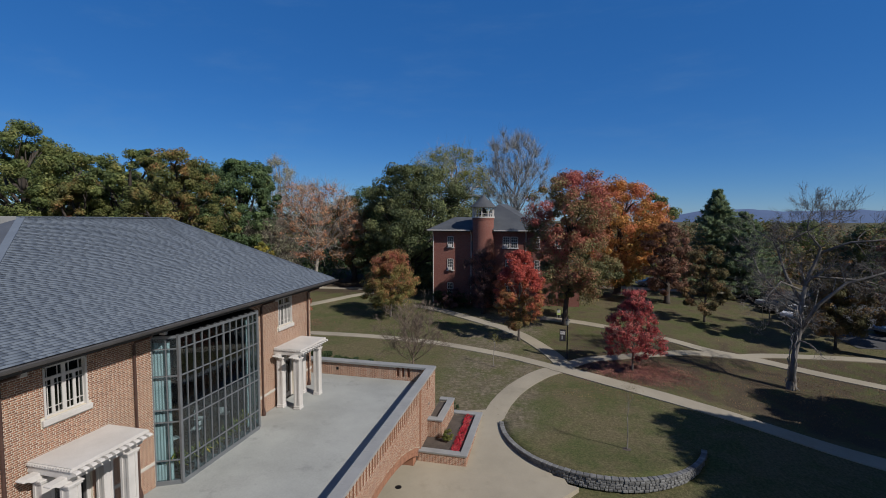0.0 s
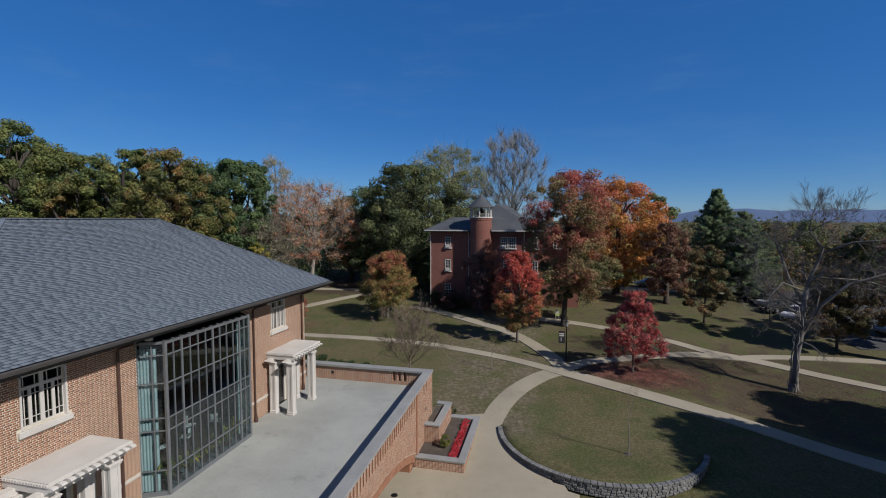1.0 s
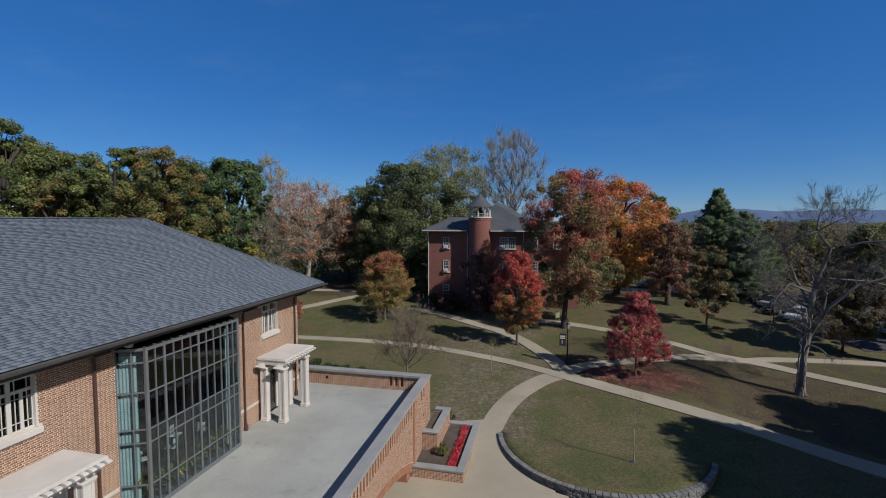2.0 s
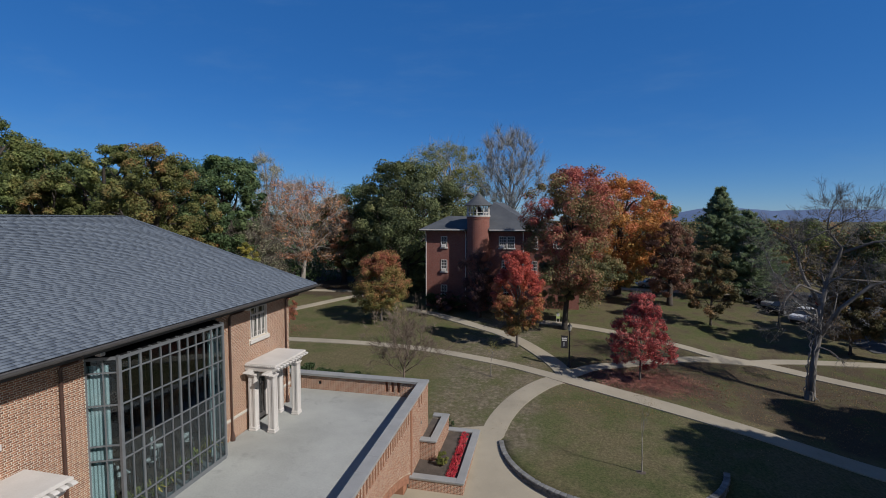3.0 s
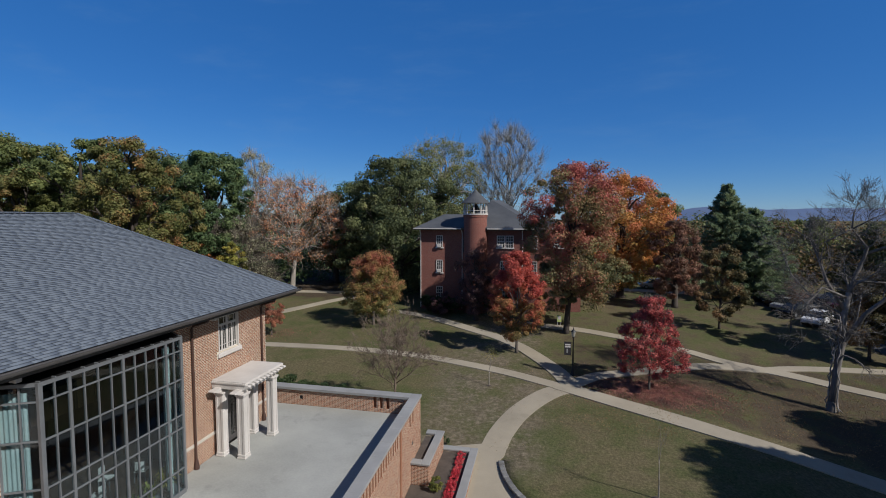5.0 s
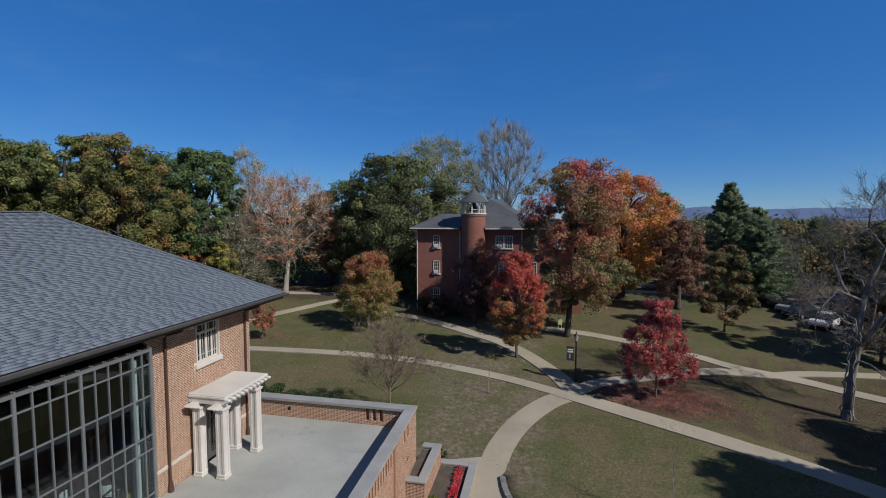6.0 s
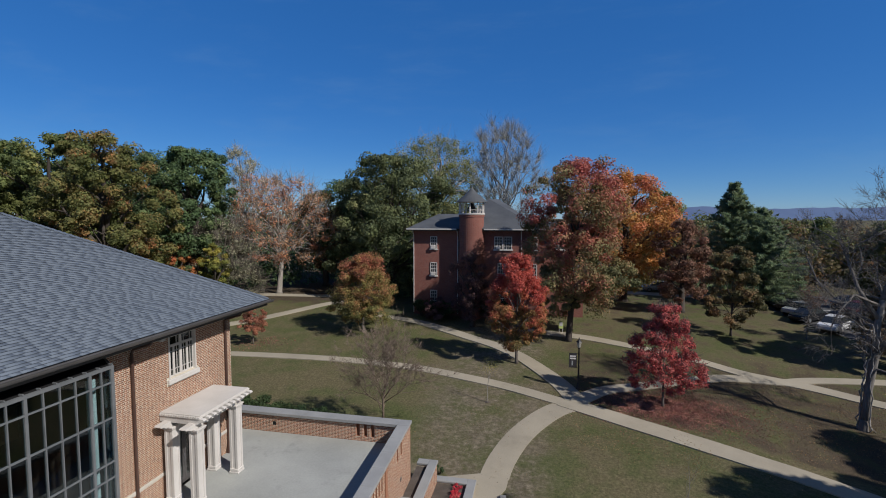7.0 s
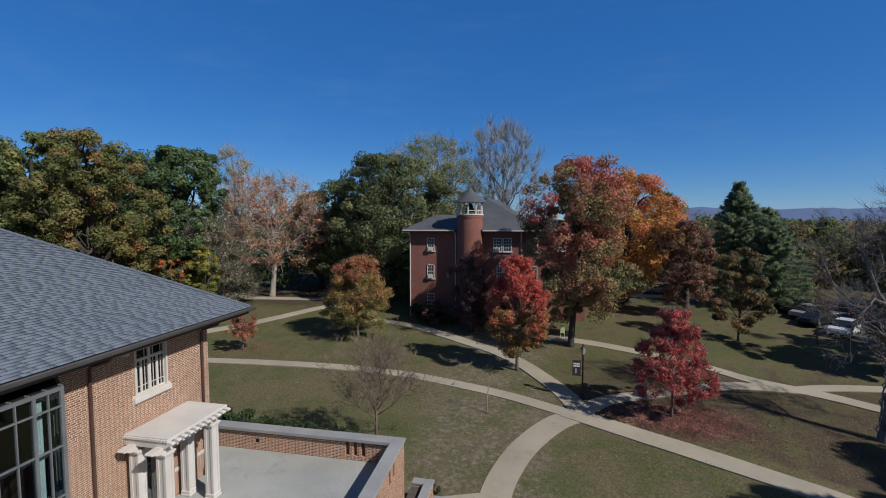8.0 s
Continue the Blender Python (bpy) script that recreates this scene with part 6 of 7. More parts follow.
leafy_tree(2.4, 52.5, 16.7, 2.0, 5.5, LEAF_MAPLE, DARK_BARK, "large maple with red and olive leaves", 39, 190, 120, 0.22, trunk=0.30, clump=0.23, lobes=0.7, lean=(0.7, -0.3), deep=0.9, shape=(0.55, -0.1))
leafy_tree(10.4, 70, 17.6, 2.6, 6.9, LEAF_ORANGE, DARK_BARK, "bright orange maple beyond the upper walk", 40, 160, 110, 0.28, lobes=0.45)
leafy_tree(5.0, 80, 14.0, 3.0, 5.0, LEAF_MAPLE, DARK_BARK, "red-brown tree behind the large maple", 41, 60, 90, 0.32)
leafy_tree(20.0, 95, 17.2, 2.0, 5.0, LEAF_GREEN, DARK_BARK, "green tree far beyond the lawn", 42, 70, 100, 0.34)
leafy_tree(15.9, 64.7, 11.2, 1.4, 3.5, LEAF_RUSSET, DARK_BARK, "dark russet tree on the slope", 43, 90, 100, 0.22)
leafy_tree(17.9, 56.1, 8.7, 1.0, 2.6, LEAF_BROWN, DARK_BARK, "small olive-brown tree on the slope", 44, 70, 100, 0.18, trunk=0.11, shape=(0.75, 0.3))
pine(23.8, 72, 15.4, 5.5, "tall soft green pine at the lawn edge", 45)
pine(28.8, 76, 12.4, 5.8, "soft green pine beside a taller one", 46)
pine(26.8, 70, 11.0, 4.2, "lower soft green pine beside the car park", 47)
leafy_tree(7.7, 39.8, 5.55, 0.0, 2.5, LEAF_CRIMSON, BARK, "small crimson maple beside the walk", 48, 210, 66, 0.115, clump=0.19, trunk=0.075, shape=(1.0, 0.95), lobes=0.45, haze=7)
leafy_tree(-27.3, 46.6, 2.7, 0.1, 1.5, LEAF_RUST, BARK, "small young tree with rusty orange leaves", 49, 60, 70, 0.11, trunk=0.06, lobes=0.2)
# trees east of the view, whose shade falls on the lawn
for k, (x, y, r) in enumerate([(27.0, 22.4, 4.2), (28.0, 23.8, 3.2), (29.6, 24.7, 1.9), (33.4, 24.9, 2.9), (35.0, 29.6, 4.2), (31.5, 20.4, 4.8), (35.5, 18.5, 4.4), (30.0, 15.8, 4.8), (27.6, 17.8, 4.2), (42.0, 16.5, 5.0), (39.7, 27.0, 4.2), (45.4, 28.4, 4.8), (49.1, 23.7, 4.6), (38.0, 17.4, 4.8)]):
    leafy_tree(x, y, 14.8, 4.6, r, LEAF_BROWN, DARK_BARK, "dense oak beside the lawn that shades it", 90 + k, 100, 60, 0.46, clump=0.34)
leafy_tree(33.0, 47.4, 16.5, 1.8, 2.1, LEAF_BROWN, DARK_BARK, "narrow oak beside the slope that shades it", 110, 60, 50, 0.34, clump=0.34)
# east side
leafy_tree(27.6, 50.2, 6.6, 0.5, 3.2, LEAF_BROWN, DARK_BARK, "small rust-brown tree by the car park", 50, 100, 100, 0.2, trunk=0.12)
leafy_tree(34.5, 52.4, 11.0, 1.0, 3.4, LEAF_RUSSET, DARK_BARK, "russet tree by the car park", 51, 70, 90, 0.26)
leafy_tree(36, 92, 11.4, 0.5, 6.5, LEAF_OAK, DARK_BARK, "dull olive tree beyond the car park", 52, 80, 100, 0.36)
leafy_tree(44.3, 95, 11.2, 0.5, 6.0, LEAF_GREEN, DARK_BARK, "dull green tree beyond the car park", 53, 80, 100, 0.36)
leafy_tree(52, 88, 10.8, 0.5, 6.0, LEAF_OAK, DARK_BARK, "dull olive tree beyond the car park", 54, 80, 100, 0.36)
leafy_tree(62, 92, 11.4, 0.5, 7.0, LEAF_GREEN, DARK_BARK, "dull green tree beyond the car park", 55, 80, 100, 0.38)
leafy_tree(47, 70, 9.6, 0.8, 5.0, LEAF_GREEN, DARK_BARK, "dark green tree behind the car park", 56, 70, 100, 0.32)
twig_tree(24.4, 56.2, 4.6, 0.75, BARK, "small twiggy tree with few brown leaves on the slope", 57, 4, 0.06, 0.36, foliage=LEAF_RUSSET, leaf_size=0.1, leaves=5, haze=3, name="small_tree")
BOUGHS = [
    ([(0, 0, 0.30), (0.15, 0, 2.90), (0.38, 0.0, 4.70), (0.45, 0.1, 6.70), (0.72, 0.2, 8.34)], 0.225, 0.165),
    ([(0.72, 0.2, 8.34), (1.0, 0.3, 9.28), (1.45, 0.2, 10.60), (1.55, 0.1, 11.38), (0.55, 0.0, 12.63), (-1.1, -0.3, 11.77)], 0.193, 0.038),
    ([(0.55, 0.0, 12.63), (0.7, 0.2, 13.57), (1.0, 0.4, 14.27)], 0.071, 0.018),
    ([(0.55, 0.0, 12.63), (1.5, -0.3, 13.33), (2.3, -0.6, 13.80)], 0.061, 0.018),
    ([(0.45, 0.1, 7.17), (-0.4, 0.6, 8.96), (-0.9, 0.9, 10.76), (-1.3, 1.0, 11.85), (-2.6, 1.2, 12.71)], 0.149, 0.029),
    ([(1.6, 0.2, 10.99), (3.1, -0.6, 11.85), (5.0, -1.0, 12.08), (6.6, -1.2, 12.71)], 0.123, 0.029),
    ([(0.45, 0.0, 5.00), (1.3, -0.6, 7.09), (2.8, -1.0, 8.81), (4.3, -1.3, 9.43), (5.8, -1.4, 10.06), (6.2, -1.2, 10.68)], 0.176, 0.038),
    ([(1.0, 0.2, 9.12), (3.4, 0.9, 8.96), (5.2, 1.4, 8.81), (6.9, 1.6, 8.26)], 0.096, 0.029),
    ([(0.45, 0.1, 8.03), (-1.3, -0.6, 8.73), (-2.3, -1.0, 7.72), (-2.7, -1.1, 6.78)], 0.096, 0.029),
    ([(0.4, 0.0, 4.40), (1.4, 0.8, 5.50), (2.0, 1.4, 6.47), (2.4, 1.8, 7.87)], 0.105, 0.029),
    ([(0.5, 0.2, 6.78), (-0.6, 1.4, 7.56), (-1.6, 2.6, 9.12), (-2.0, 3.2, 10.68)], 0.105, 0.029),
]
BOUGHS = BOUGHS[:1] + [(way, 0.86 * a, 1.1 * b) for way, a, b in BOUGHS[1:]]
big, tips = twig_tree(19.55, 40.3, 16.6, 0.8, OLD_BARK, "large leafless tree with vines on its grey trunk", 60, 6, 0.235, up=0.06, wander=0.7, limbs=BOUGHS, subs=14, reach=0.66, haze=1, twig=0.007, lift=0.1)
STEMS = [([(0, 0, 0.20), (0, 0, 2.13), (0.1, 0, 3.06)], 0.075, 0.05), ([(0.1, 0, 2.93), (0.3, 0.1, 4.26), (0.2, 0.2, 5.72)], 0.04, 0.012), ([(0, 0, 2.26), (-0.6, 0.2, 3.33), (-1.0, 0.3, 4.79)], 0.04, 0.012),
         ([(0, 0, 2.39), (0.7, -0.1, 3.33), (1.3, 0, 4.52)], 0.04, 0.012), ([(0, 0, 2.00), (-0.9, -0.2, 2.66), (-1.7, -0.3, 3.72)], 0.035, 0.012), ([(0, 0, 2.13), (1.0, 0.3, 2.79), (1.8, 0.4, 3.59)], 0.035, 0.012),
         ([(0, 0, 2.66), (-0.2, -0.7, 3.86), (-0.4, -1.1, 4.92)], 0.035, 0.012), ([(0, 0, 2.66), (0.2, 0.8, 3.72), (0.1, 1.3, 4.79)], 0.035, 0.012)]
twig_tree(-9.46, 32.9, 6.4, 0.7, BROWN_TWIG, "small leafless tree behind the terrace parapet", 61, 5, 0.07, up=0.3, wander=0.4, limbs=STEMS, subs=11, reach=0.55, haze=8)


def vines(x, y, seed):
    """Dry vines wound up the trunk of the big bare tree."""
    rng = np.random.default_rng(seed)
    b = gz(x, y)
    for k in range(7):
        a, z, pts = rng.uniform(0, 6.28), b, []
        for i in range(26):
            r = 0.29 - 0.004 * i + 0.12 * max(0.0, rng.normal())
            pts.append((x + 0.3 + r * math.cos(a) - 0.25 + 0.05 * (z - b) * 0.4, y + r * math.sin(a), z))
            a += rng.uniform(-0.35, 0.5)
            z += rng.uniform(0.16, 0.36)
        part("vine", Geo().tube(pts, [0.035] * len(pts), 5), VINE, big, "pale dry vine stems", smooth=True)


vines(19.55, 40.3, 5)


def sapling(x, y, z, height, label, seed, foliage, stem=0.03):
    t, tips = twig_tree(x, y, height, 0.5, PALE_BARK, label, seed, 4, stem, 0.5, foliage=foliage, leaf_size=0.035, leaves=12, base=z, split=2, name="sapling", up=0.6)
    rng = np.random.default_rng(seed)
    ring = [(x + 0.02, y, z + 0.05)]
    ring += [(x + q * math.cos(a), y + q * math.sin(a), z - 0.015) for a, q in ((6.283 * k / 18, 0.34 * height / 2.9 * rng.uniform(0.85, 1.15)) for k in range(18))]
    mulch = Geo()
    mulch.v += ring
    mulch.f += [(0, 1 + k, 1 + (k + 1) % 18) for k in range(18)]
    part("mulch", mulch, SOIL, t, "ring of brown mulch")
    return t


sapling(5.42, 27.1, lawn_height(5.42, 27.1), 2.6, "thin young sapling with brown leaves on the round lawn", 62, LEAF_BROWN)
sapling(-3.85, 38.4, gz(-3.85, 38.4), 1.55, "thin young sapling with yellow leaves beside the curving walk", 63, LEAF_YELLOWGREEN)


def shrub(x, y, z, r, h, foliage, label, seed, n=18, per=110, size=0.07, name="shrub", low=0.35):
    rng = np.random.default_rng(seed)
    t = thing(name, x, y, z, label, "shrub")
    g = Geo()
    pos = []
    for k in range(n):
        a, q = rng.uniform(0, 6.28), math.sqrt(rng.uniform(0, 1))
        p = (x + r * 0.8 * q * math.cos(a), y + r * 0.8 * q * math.sin(a), z + h * rng.uniform(low, 0.9) * (1 - (0.65 - low) * q))
        pos.append(p)
        g.tube([(x, y, z - 0.05), p], [0.015, 0.006], 4)
    part("stems", g, DARK_BARK, t)
    part("foliage", leaf_cloud("foliage", pos, [0.3 * r] * n, per, size, seed), foliage, t)
    return t


for k in range(8):
    shrub(-15.6 + 0.95 * k, 28.55 + 0.1 * math.sin(k * 2), gz(-12, 28.5), 0.75, 4.5 - 0.12 * k, HEDGE, "dark green clipped hedge shrub behind the parapet", 70 + k, 40, 120, 0.09, low=0.62)
shrub(-4.95, 25.35, -1.86, 0.36, 1.25, LEAF_YELLOWGREEN, "tall light green bush in the planter", 80, 22, 60, 0.06, low=0.15)
shrub(-5.6, 29.9, gz(-5.6, 29.9), 0.4, 0.6, HEDGE, "small dark green bush beside the raised planter", 81, 12, 80, 0.06)
for k, (x, y) in enumerate([(-11.6, 57.9), (-13.4, 58.0), (-9.9, 57.3), (-5.6, 57.9), (-3.9, 57.8)]):
    shrub(x, y, gz(x, y), 1.1, 2.5, HEDGE, "dark evergreen shrub at the hall wall", 82 + k, 34, 80, 0.13)


def far_woods():
    """A belt of woodland that closes the view on all sides."""
    rng = np.random.default_rng(9)
    pos, rad = [], []
    for k in range(1150):
        a = rng.uniform(0, 2 * math.pi)
        d = rng.uniform(118, 165)
        x, y = d * math.cos(a), 20 + d * math.sin(a)
        if y < -20 and rng.uniform() < 0.5:
            continue
        h = 9 + 5 * noise.noise((x * 0.03, y * 0.03, 1)) + (6 if x < -20 else 0)
        pos.append((x, y, rng.uniform(0.5, 1.0) * h))
        rad.append(rng.uniform(2.2, 4.2))
    return leaf_cloud("far_woods", pos, rad, 60, 0.85, 4, 0.9)


tagged(part("far_woods", far_woods(), LEAF_OAK, kind="stuff"), "belt of mixed green and turning woodland", "woods")


def near_woods():
    """Dark undergrowth between the trunks behind the hall and the building."""
    rng = np.random.default_rng(10)
    pos, rad = [], []
    for k in range(420):
        x = rng.uniform(-78, -17)
        y = rng.uniform(76, 104) if x > -36 else rng.uniform(66, 100)
        pos.append((x, y, gz(x, y) + abs(rng.normal()) * 3.4 + 0.3))
        rad.append(rng.uniform(1.2, 2.4))
    return leaf_cloud("undergrowth", pos, rad, 60, 0.42, 5, 0.9)


tagged(part("undergrowth", near_woods(), LEAF_DEEP, kind="stuff"), "dark green undergrowth and saplings of the wood", "undergrowth")


def low_woods_east():
    rng = np.random.default_rng(14)
    pos, rad = [], []
    for k in range(620):
        x = rng.uniform(20, 120)
        y = rng.uniform(84, 116) if x < 60 else rng.uniform(60, 116)
        pos.append((x, y, 0.6 + rng.uniform(0, 1) ** 0.8 * 9.3))
        rad.append(rng.uniform(1.4, 2.8))
    return leaf_cloud("mixed_woods", pos, rad, 60, 0.5, 6, 0.9)


tagged(part("mixed_woods", low_woods_east(), LEAF_BROWN, kind="stuff"), "olive and brown woodland beyond the car park", "woods")


# planting in the low planter and fallen leaves
def flower_bed():
    rng = np.random.default_rng(3)
    pos = [(rng.uniform(-4.5, -4.08), rng.uniform(24.05, 29.05), -1.86 + rng.uniform(0.04, 0.17)) for _ in range(360)]
    return leaf_cloud("red_flowers", pos, [0.085] * len(pos), 40, 0.034, 8, 0.7)


tagged(part("red_flowers", flower_bed(), FLOWER, kind="stuff"), "dense bed of small red flowers in mulch", "flowers")


def litter(name, material, n, x, y, sx, sy, size, seed, label, height=gz):
    rng = np.random.default_rng(seed)
    px, py = rng.normal(x, sx, n), rng.normal(y, sy, n)
    pos = [(a, b, height(a, b) + 0.04) for a, b in zip(px, py)]
    me = leaf_cloud(name, pos, [0.02] * n, 1, size, seed)
    tagged(part(name, me, material, kind="stuff"), label, "leaves")


litter("fallen_leaves", LITTER_RED, 20000, 7.7, 39.6, 2.4, 1.4, 0.06, 21, "red leaves fallen under the crimson maple")
litter("fallen_leaves", LITTER_GOLD, 1500, 4.6, 34.6, 2.6, 1.1, 0.045, 22, "golden leaves scattered on the round lawn", lambda a, b: lawn_height(a, b) if (Vector((a, b, 0)) - LAWN_C).length < LAWN_R else gz(a, b))
litter("fallen_leaves", LITTER_GOLD, 12000, 17, 40.5, 7.5, 4.0, 0.055, 23, "brown and golden leaves scattered under the bare tree")
litter("fallen_leaves", LITTER_GOLD, 700, -5.5, 34.0, 2.6, 3.0, 0.045, 24, "dry leaves scattered on the lawn")
litter("fallen_leaves", LITTER_RED, 900, -27, 47, 2.0, 1.0, 0.07, 25, "rusty leaves fallen under a young tree")

# ---- lamp, sign, cars ----
def street_lamp(x, y):
    z, k = gz(x, y), 0.92
    t = thing("street_lamp", x, y, z, "black iron lamp post with a lantern and a dark banner", "lamp post")
    part("pole", Geo().lathe(x, y, [(0.19, z - 0.05), (0.19, z + k * 0.12), (0.13, z + k * 0.2), (0.11, z + k * 0.55), (0.075, z + k * 0.65), (0.06, z + k * 1.6), (0.05, z + k * 3.3), (0.09, z + k * 3.34), (0.09, z + k * 3.4)], 12), IRON, t, smooth=True)
    part("lantern", Geo().lathe(x, y, [(0.08, z + k * 3.4), (0.12, z + k * 3.45), (0.17, z + k * 3.82), (0.17, z + k * 3.84)], 8), LANTERN, t, "frosted lantern")
    part("lantern_cap", Geo().lathe(x, y, [(0.21, z + k * 3.84), (0.17, z + k * 3.9), (0.06, z + k * 4.02), (0.03, z + k * 4.16), (0.012, z + k * 4.22)], 8), IRON, t)
    for q in (2.92, 1.78):
        part("banner_arm", Geo().tube([(x, y, z + k * q), (x - 0.72, y, z + k * q)], [0.016] * 2, 6), IRON, t)
    ban = part("banner", Geo().box(x - 0.68, y - 0.008, z + k * 1.80, x - 0.14, y + 0.008, z + k * 2.90), BANNER, t, "dark fabric banner with pale bars")
    part("banner_mark", Geo().box(x - 0.62, y - 0.013, z + k * 2.62, x - 0.20, y - 0.009, z + k * 2.74).box(x - 0.62, y - 0.013, z + k * 2.44, x - 0.20, y - 0.009, z + k * 2.56), WHITE, ban)
    part("banner_mark", Geo().box(x - 0.5, y - 0.013, z + k * 1.95, x - 0.40, y - 0.009, z + k * 2.32), CAP, ban)


SIGN_PAINT = surface("yellow_green_paint", (0.42, 0.52, 0.16), (0.55, 0.64, 0.24), 2, 30, 0.6, 0.05)
BANNER = surface("black_banner_cloth", (0.016, 0.014, 0.016), (0.035, 0.03, 0.034), 2, 40, 0.85, 0.1)
street_lamp(2.42, 41.5)

SX, SY = 1.85, 54.55
sz = gz(SX, SY)
sign = thing("yard_sign", SX, SY, sz, "small pale yellow-green notice board on two posts", "sign")
part("board", Geo().box(SX - 0.22, SY - 0.02, sz + 0.45, SX + 0.22, SY + 0.02, sz + 1.2, 0.008), SIGN_PAINT, sign)
for x in (SX - 0.17, SX + 0.17):
    part("post", Geo().box(x - 0.025, SY + 0.02, sz - 0.1, x + 0.025, SY + 0.07, sz + 1.2, 0.005), WHITE, sign)
part("notice", Geo().box(SX - 0.16, SY - 0.028, sz + 0.72, SX + 0.16, SY - 0.022, sz + 1.12), WHITE, sign, "faded printed sheet")


LOT = Geo()
xs = [24.5, 27, 30, 34, 40, 48, 60]
ys = [50.8, 54, 57, 60, 64, 68, 72, 78]
for x in xs:
    for y in ys:
        edge = float(np.interp(y, [50, 57, 60, 64, 72, 78], [30.0, 28.4, 27.6, 26.8, 25.8, 25.0]))
        px = edge + (x - 24.5) * (60 - edge) / 35.5
        LOT.v.append((px, y, gz(px, y) + 0.03))
for i in range(len(xs) - 1):
    for j in range(len(ys) - 1):
        a = i * len(ys) + j
        LOT.f.append((a, a + len(ys), a + len(ys) + 1, a + 1))
structure("road_car_park", LOT, ASPHALT, "grey asphalt car park", "car park")


def car(x, y, yaw, paint, label):
    """A saloon car: lofted body, glasshouse, wheels, lamps."""
    z = gz(x, y) + 0.03
    t = thing("car", x, y, z, label, "car", "parked cars")
    m = pose(x, y, z, 0, 0, yaw)
    secs = [(-2.2, 0.35, 0.62, 0.72), (-2.1, 0.25, 0.80, 0.82), (-1.3, 0.2, 0.88, 0.88), (-0.9, 0.2, 0.90, 0.89), (1.0, 0.2, 0.92, 0.89), (1.7, 0.22, 0.90, 0.87), (2.1, 0.26, 0.82, 0.8), (2.2, 0.36, 0.7, 0.7)]
    body = Geo()
    for px, lo, hi, w in secs:
        for yy, zz in ((-w, lo + 0.08), (-w - 0.02, 0.5 * (lo + hi)), (-w + 0.06, hi), (w - 0.06, hi), (w + 0.02, 0.5 * (lo + hi)), (w, lo + 0.08)):
            body.v.append(tuple(m @ Vector((px, yy, zz))))
    for i in range(len(secs) - 1):
        for k in range(6):
            a, b = 6 * i + k, 6 * i + (k + 1) % 6
            body.f.append((a, a + 6, b + 6, b))
    body.f.append(tuple(range(6)))
    body.f.append(tuple(range(6 * len(secs) - 1, 6 * len(secs) - 7, -1)))
    part("body", body, paint, t, smooth=False)
    cab = Geo()
    lo = [m @ Vector((px, s * 0.82, 0.88)) for px in (-1.25, 1.8) for s in (-1, 1)]
    hi = [m @ Vector((px, s * 0.62, 1.42)) for px in (-0.5, 1.0) for s in (-1, 1)]
    cab.hexa([lo[0], hi[0], lo[1], hi[1], lo[2], hi[2], lo[3], hi[3]], 0.04)
    part("glasshouse", cab, CARGLASS, t, "dark car glass")
    rf = [m @ Vector((px, s * 0.63, zz)) for px in (-0.52, 1.02) for s in (-1, 1) for zz in (1.41, 1.46)]
    part("roof", Geo().hexa(rf, 0.02), paint, t)
    for px in (-1.35, 1.4):
        for s in (-1, 1):
            c = m @ Vector((px, s * 0.82, 0.32))
            d = (m.to_3x3() @ Vector((0, s, 0)))
            w = part("wheel", Geo().tube([c - d * 0.12, c - d * 0.1, c + d * 0.08, c + d * 0.1], [0.28, 0.32, 0.32, 0.28], 14), IRON, t)
            part("rim", Geo().tube([c + d * 0.10, c + d * 0.112], [0.2, 0.18], 10), STEEL, w)
    for s in (-1, 1):
        part("headlight", Geo().obox(m @ Matrix.Translation((-2.14, s * 0.6, 0.62)), 0.1, 0.3, 0.12, 0.02), LANTERN, t)
        part("tail_light", Geo().obox(m @ Matrix.Translation((2.14, s * 0.62, 0.66)), 0.1, 0.26, 0.12, 0.02), TAIL, t)


def paint(name, c, metal=0.4):
    return surface(name, tuple(0.85 * q for q in c), c, 1.0, 8, 0.25, 0.0, metal=metal)


CARGLASS = surface("car_glass", (0.015, 0.018, 0.02), (0.03, 0.034, 0.038), 1, 6, 0.08, 0.0)
TAIL = surface("tail_lamp", (0.25, 0.01, 0.012), (0.35, 0.015, 0.018), 2, 10, 0.25, 0.0)
SILVER, WHITE_CAR, BLACK_CAR, BLUE_CAR, RED_CAR = paint("silver_paint", (0.3, 0.32, 0.34), 0.2), paint("white_car_paint", (0.6, 0.61, 0.62), 0.0), paint("black_paint", (0.02, 0.021, 0.024)), paint("blue_paint", (0.05, 0.09, 0.16)), paint("maroon_paint", (0.12, 0.02, 0.022))
CARS = [(28.5, 59.6, 46, WHITE_CAR, "white saloon parked beside the lawn"), (27.9, 62.9, 36, BLACK_CAR, "black saloon in the car park"), (28.5, 65.5, 33, SILVER, "silver saloon in the car park"),
        (28.8, 68.1, 35, BLACK_CAR, "black saloon in the car park"), (29.2, 70.8, 32, BLUE_CAR, "dark blue saloon in the car park"), (29.6, 73.4, 34, SILVER, "silver saloon in the car park"), (34.8, 64.0, 214, BLUE_CAR, "dark blue saloon facing the lawn"), (35.0, 67.0, 216, RED_CAR, "maroon saloon in the car park"),
        (35.5, 55.4, 30, SILVER, "silver saloon at the end of the car park"), (40.0, 71.0, 95, WHITE_CAR, "white saloon in the far row"), (36.0, 70.5, 214, BLACK_CAR, "black saloon in the far row"),
        (16.5, 78.0, 5, SILVER, "silver saloon on the drive under the trees"), (11.4, 79.0, 4, BLACK_CAR, "black saloon on the drive under the trees")]
for q in CARS:
    car(*q)
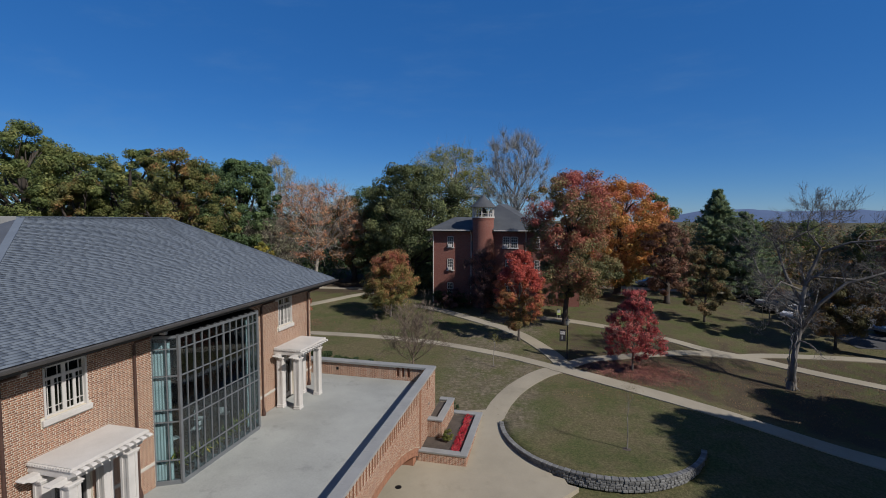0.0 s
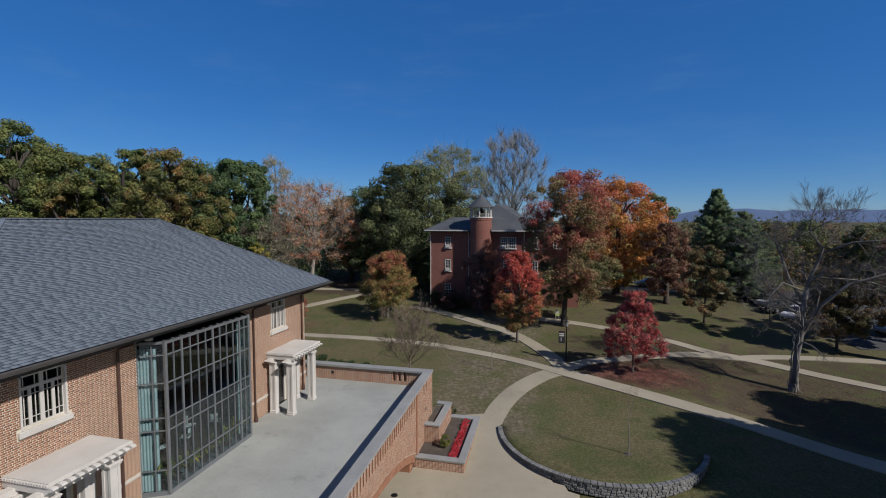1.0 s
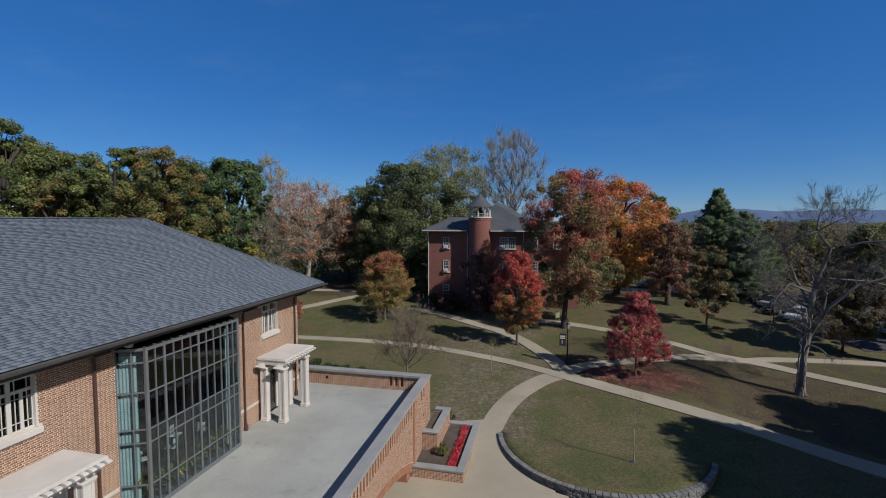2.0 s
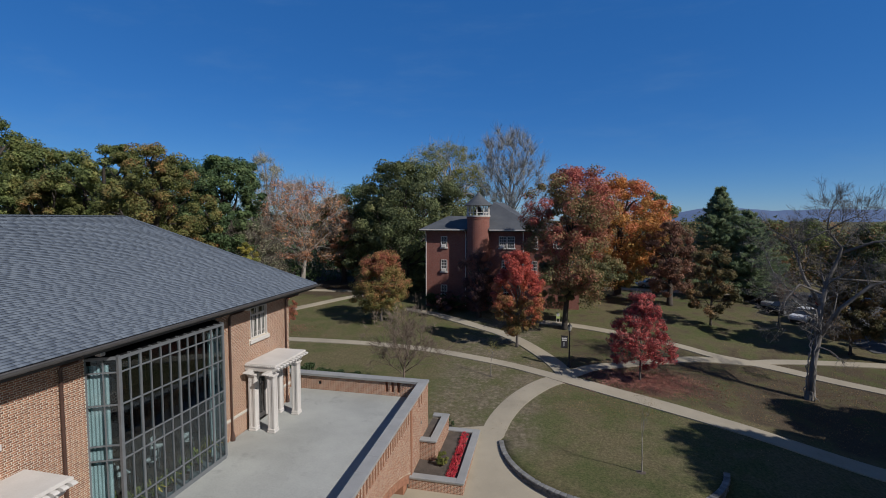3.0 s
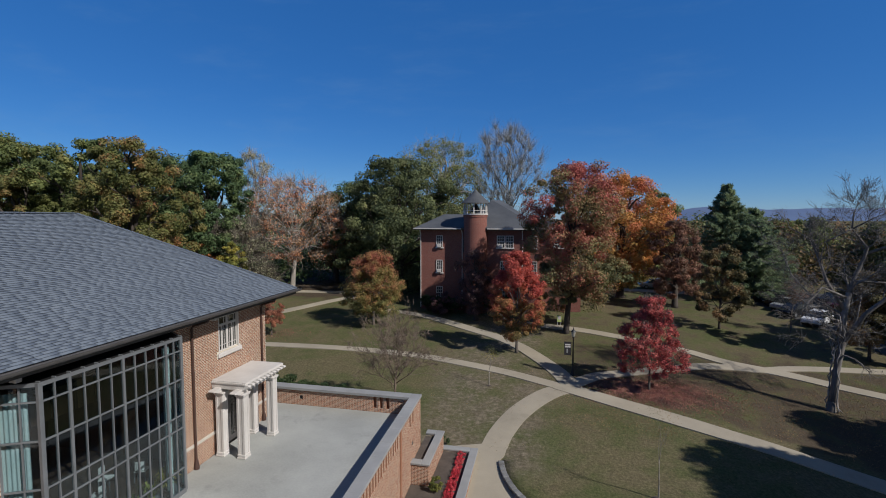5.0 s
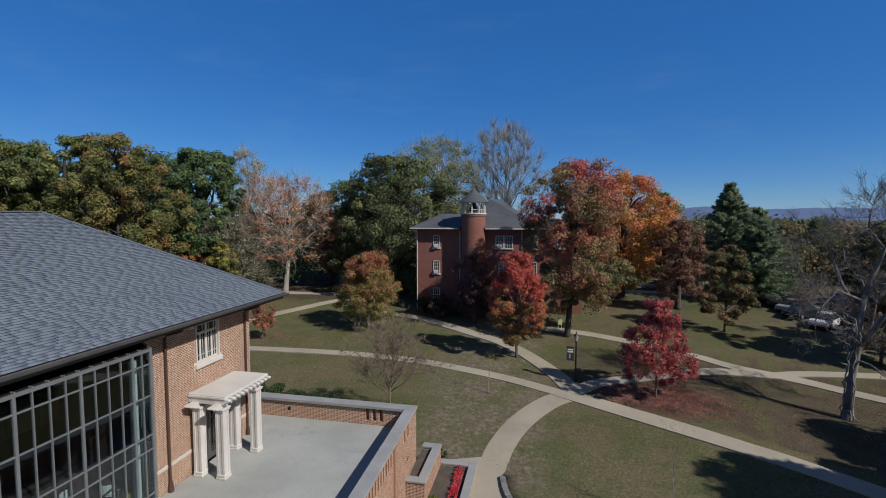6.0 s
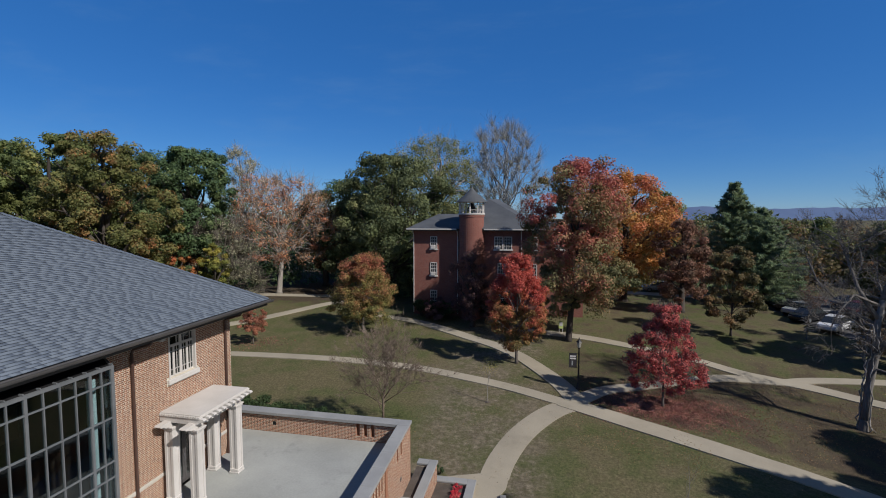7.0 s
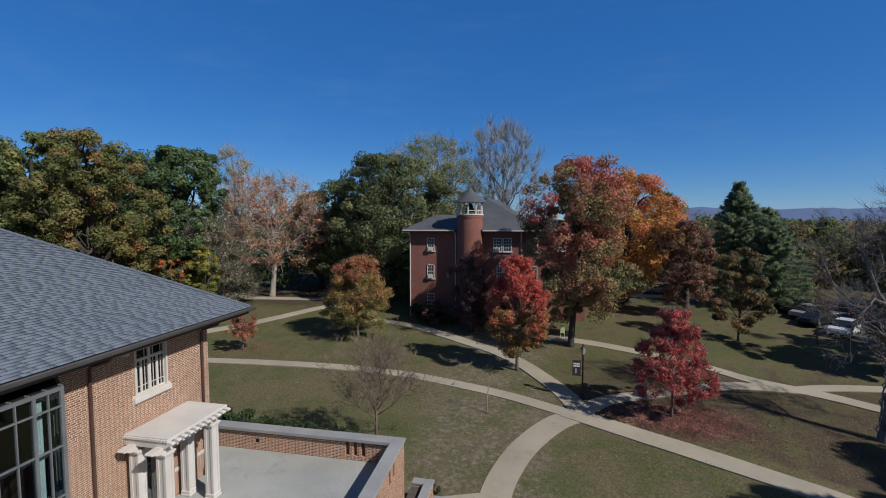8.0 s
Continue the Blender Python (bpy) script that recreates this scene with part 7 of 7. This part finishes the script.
for k in range(5):
    q = 60.6 + 2.6 * k
    part("parking_line", Geo().box(29.6, q - 0.05, gz(30, q) + 0.028, 33.0, q + 0.05, gz(30, q) + 0.05), LINE, bpy.data.objects["road_car_park"])

# ---- pieces: shingles, wall stones, bricks ----
def lay_shingles():
    """Courses of asphalt shingles on the slope over the terrace, with uneven butts."""
    rng = np.random.default_rng(77)
    run = Vector((RIDGE_X - EAVE_X, 0, RIDGE_Z - EAVE_Z))
    length = run.length
    s = run.normalized()
    n = Vector((abs(s.z), 0, abs(s.x)))
    o = Vector((EAVE_X, 0, EAVE_Z))
    rows = int(length / 0.118)
    near, rest = [], []
    for r in range(rows + 1):
        d0 = r * 0.118 - 0.04
        f = (d0 + 0.1) / length
        y_end = TIP_Y + (RIDGE_Y - TIP_Y) * f
        y = ROOF_S + (RIDGE_S - ROOF_S) * f
        while y < y_end - 0.02:
            w = rng.choice([0.24, 0.34, 0.46, 0.6])
            y2 = min(y + w, y_end)
            th = rng.choice([0.045, 0.046, 0.047])
            back = min(d0 + 0.16, length)
            cs = [o + s * a + Vector((0, q, 0)) + n * h for q in (y + 0.0005, y2 - 0.0005) for a, hs in ((d0 - rng.uniform(0, 0.004), (0.030, th)), (back, (0.0, 0.004))) for h in hs]
            near.append(cs) if 8.0 < y < 14.5 and 7 < r < 32 and len(near) < 300 else rest.append(cs)
            y = y2
    quads = ((0, 1, 5, 4), (1, 3, 7, 5), (0, 2, 3, 1), (4, 5, 7, 6))
    def build(items):
        v = np.array([[tuple(p) for p in cs] for cs in items], float)
        f = (np.arange(len(items)) * 8)[:, None, None] + np.array(quads)[None]
        return v.reshape(-1, 3), f.reshape(-1, 4)
    roof_ob = next(o for o in building.children if o.name.startswith("roof"))
    v, f = build(rest)
    part("shingles", raw_mesh("shingles", v, f), SHINGLE, roof_ob, "blue-grey shingles", kind="stuff")
    for cs in near:
        v, f = build([cs])
        part("shingle", raw_mesh("shingle", v, f), SHINGLE, roof_ob)
    caps = Geo()
    a, b = Vector(e1), Vector(r1)
    d = (b - a).normalized()
    m = int((b - a).length / 0.2)
    for k in range(m):
        p = a + d * 0.2 * k
        caps.bar(p + Vector((0, 0, 0.02)), p + d * 0.26 + Vector((0, 0, 0.045)), 0.26, 0.03)
    a, b = Vector(e0), Vector(r0)
    d = (b - a).normalized()
    for k in range(int((b - a).length / 0.2)):
        p = a + d * 0.2 * k
        caps.bar(p + Vector((0, 0, 0.02)), p + d * 0.26 + Vector((0, 0, 0.045)), 0.26, 0.03)
    for k in range(38):
        caps.bar((RIDGE_X, RIDGE_Y - 0.2 * k, RIDGE_Z + 0.02), (RIDGE_X, RIDGE_Y - 0.2 * k - 0.26, RIDGE_Z + 0.045), 0.26, 0.03)
    part("ridge_shingles", caps, SHINGLE, roof_ob, kind="stuff")


lay_shingles()

# low wall of rough stones round the lawn, with a row of flat capping stones
stone_wall = tagged(new("retaining_wall"), "low curved wall of grey rough stones with capping", "wall", kind="structure")
rng = np.random.default_rng(31)
deg = 187.5
while deg < 344:
    w = rng.uniform(2.2, 3.6)
    a, b = deg, min(deg + w, 344.5)
    m = 0.5 * (a + b)
    top = COURT_Z + wall_height(m)
    c = []
    for q in (a + 0.12, b - 0.12):
        for r in (LAWN_R - 0.13, LAWN_R + 0.17):
            x, y = arc(q, r)
            for z in (top - 0.11, top + rng.uniform(-0.008, 0.008)):
                c.append((x, y, z))
    part("capping_stone", Geo().hexa(c, 0.02), ROCK, stone_wall)
    deg = b
for course in range(4):
    deg = 188.0
    while deg < 343:
        w = rng.uniform(1.5, 2.9)
        b = min(deg + w, 343.5)
        foot = wall_foot(0.5 * (deg + b))
        top = COURT_Z + wall_height(0.5 * (deg + b)) - 0.11
        z0, z1 = foot + (top - foot) * course / 4, foot + (top - foot) * (course + 1) / 4 - 0.01
        out = LAWN_R + 0.14 + rng.uniform(-0.02, 0.045)
        c = []
        for q in (deg + 0.1, b - 0.1):
            for r in (LAWN_R - 0.12, out):
                x, y = arc(q, r)
                for z in (z0, z1):
                    c.append((x + rng.uniform(-0.008, 0.008), y + rng.uniform(-0.008, 0.008), z))
        part("stone", Geo().hexa(c, 0.022), ROCK, stone_wall)
        deg = b

# bricks: those beside the glass bay singly, the others joined wall by wall
left = 300
for parent, origin, u, n, rects in BRICK_JOBS:
    single, rest = [], rects
    if parent is wall_ob:
        pick = lambda q: 11.95 < q[0] + Y0 < 13.6 and 2.0 < q[1] + FLOOR < 4.6
        single = [q for q in rects if pick(q)][:left]
        gone = set(single)
        rest = [q for q in rects if q not in gone]
    v, f = lay(rest, origin, u, n)
    part("bricks", raw_mesh("bricks", v, f), BRICK, parent, kind="stuff")
    for q in single:
        v, f = lay([q], origin, u, n)
        part("brick", raw_mesh("brick", v, f), BRICK, parent)
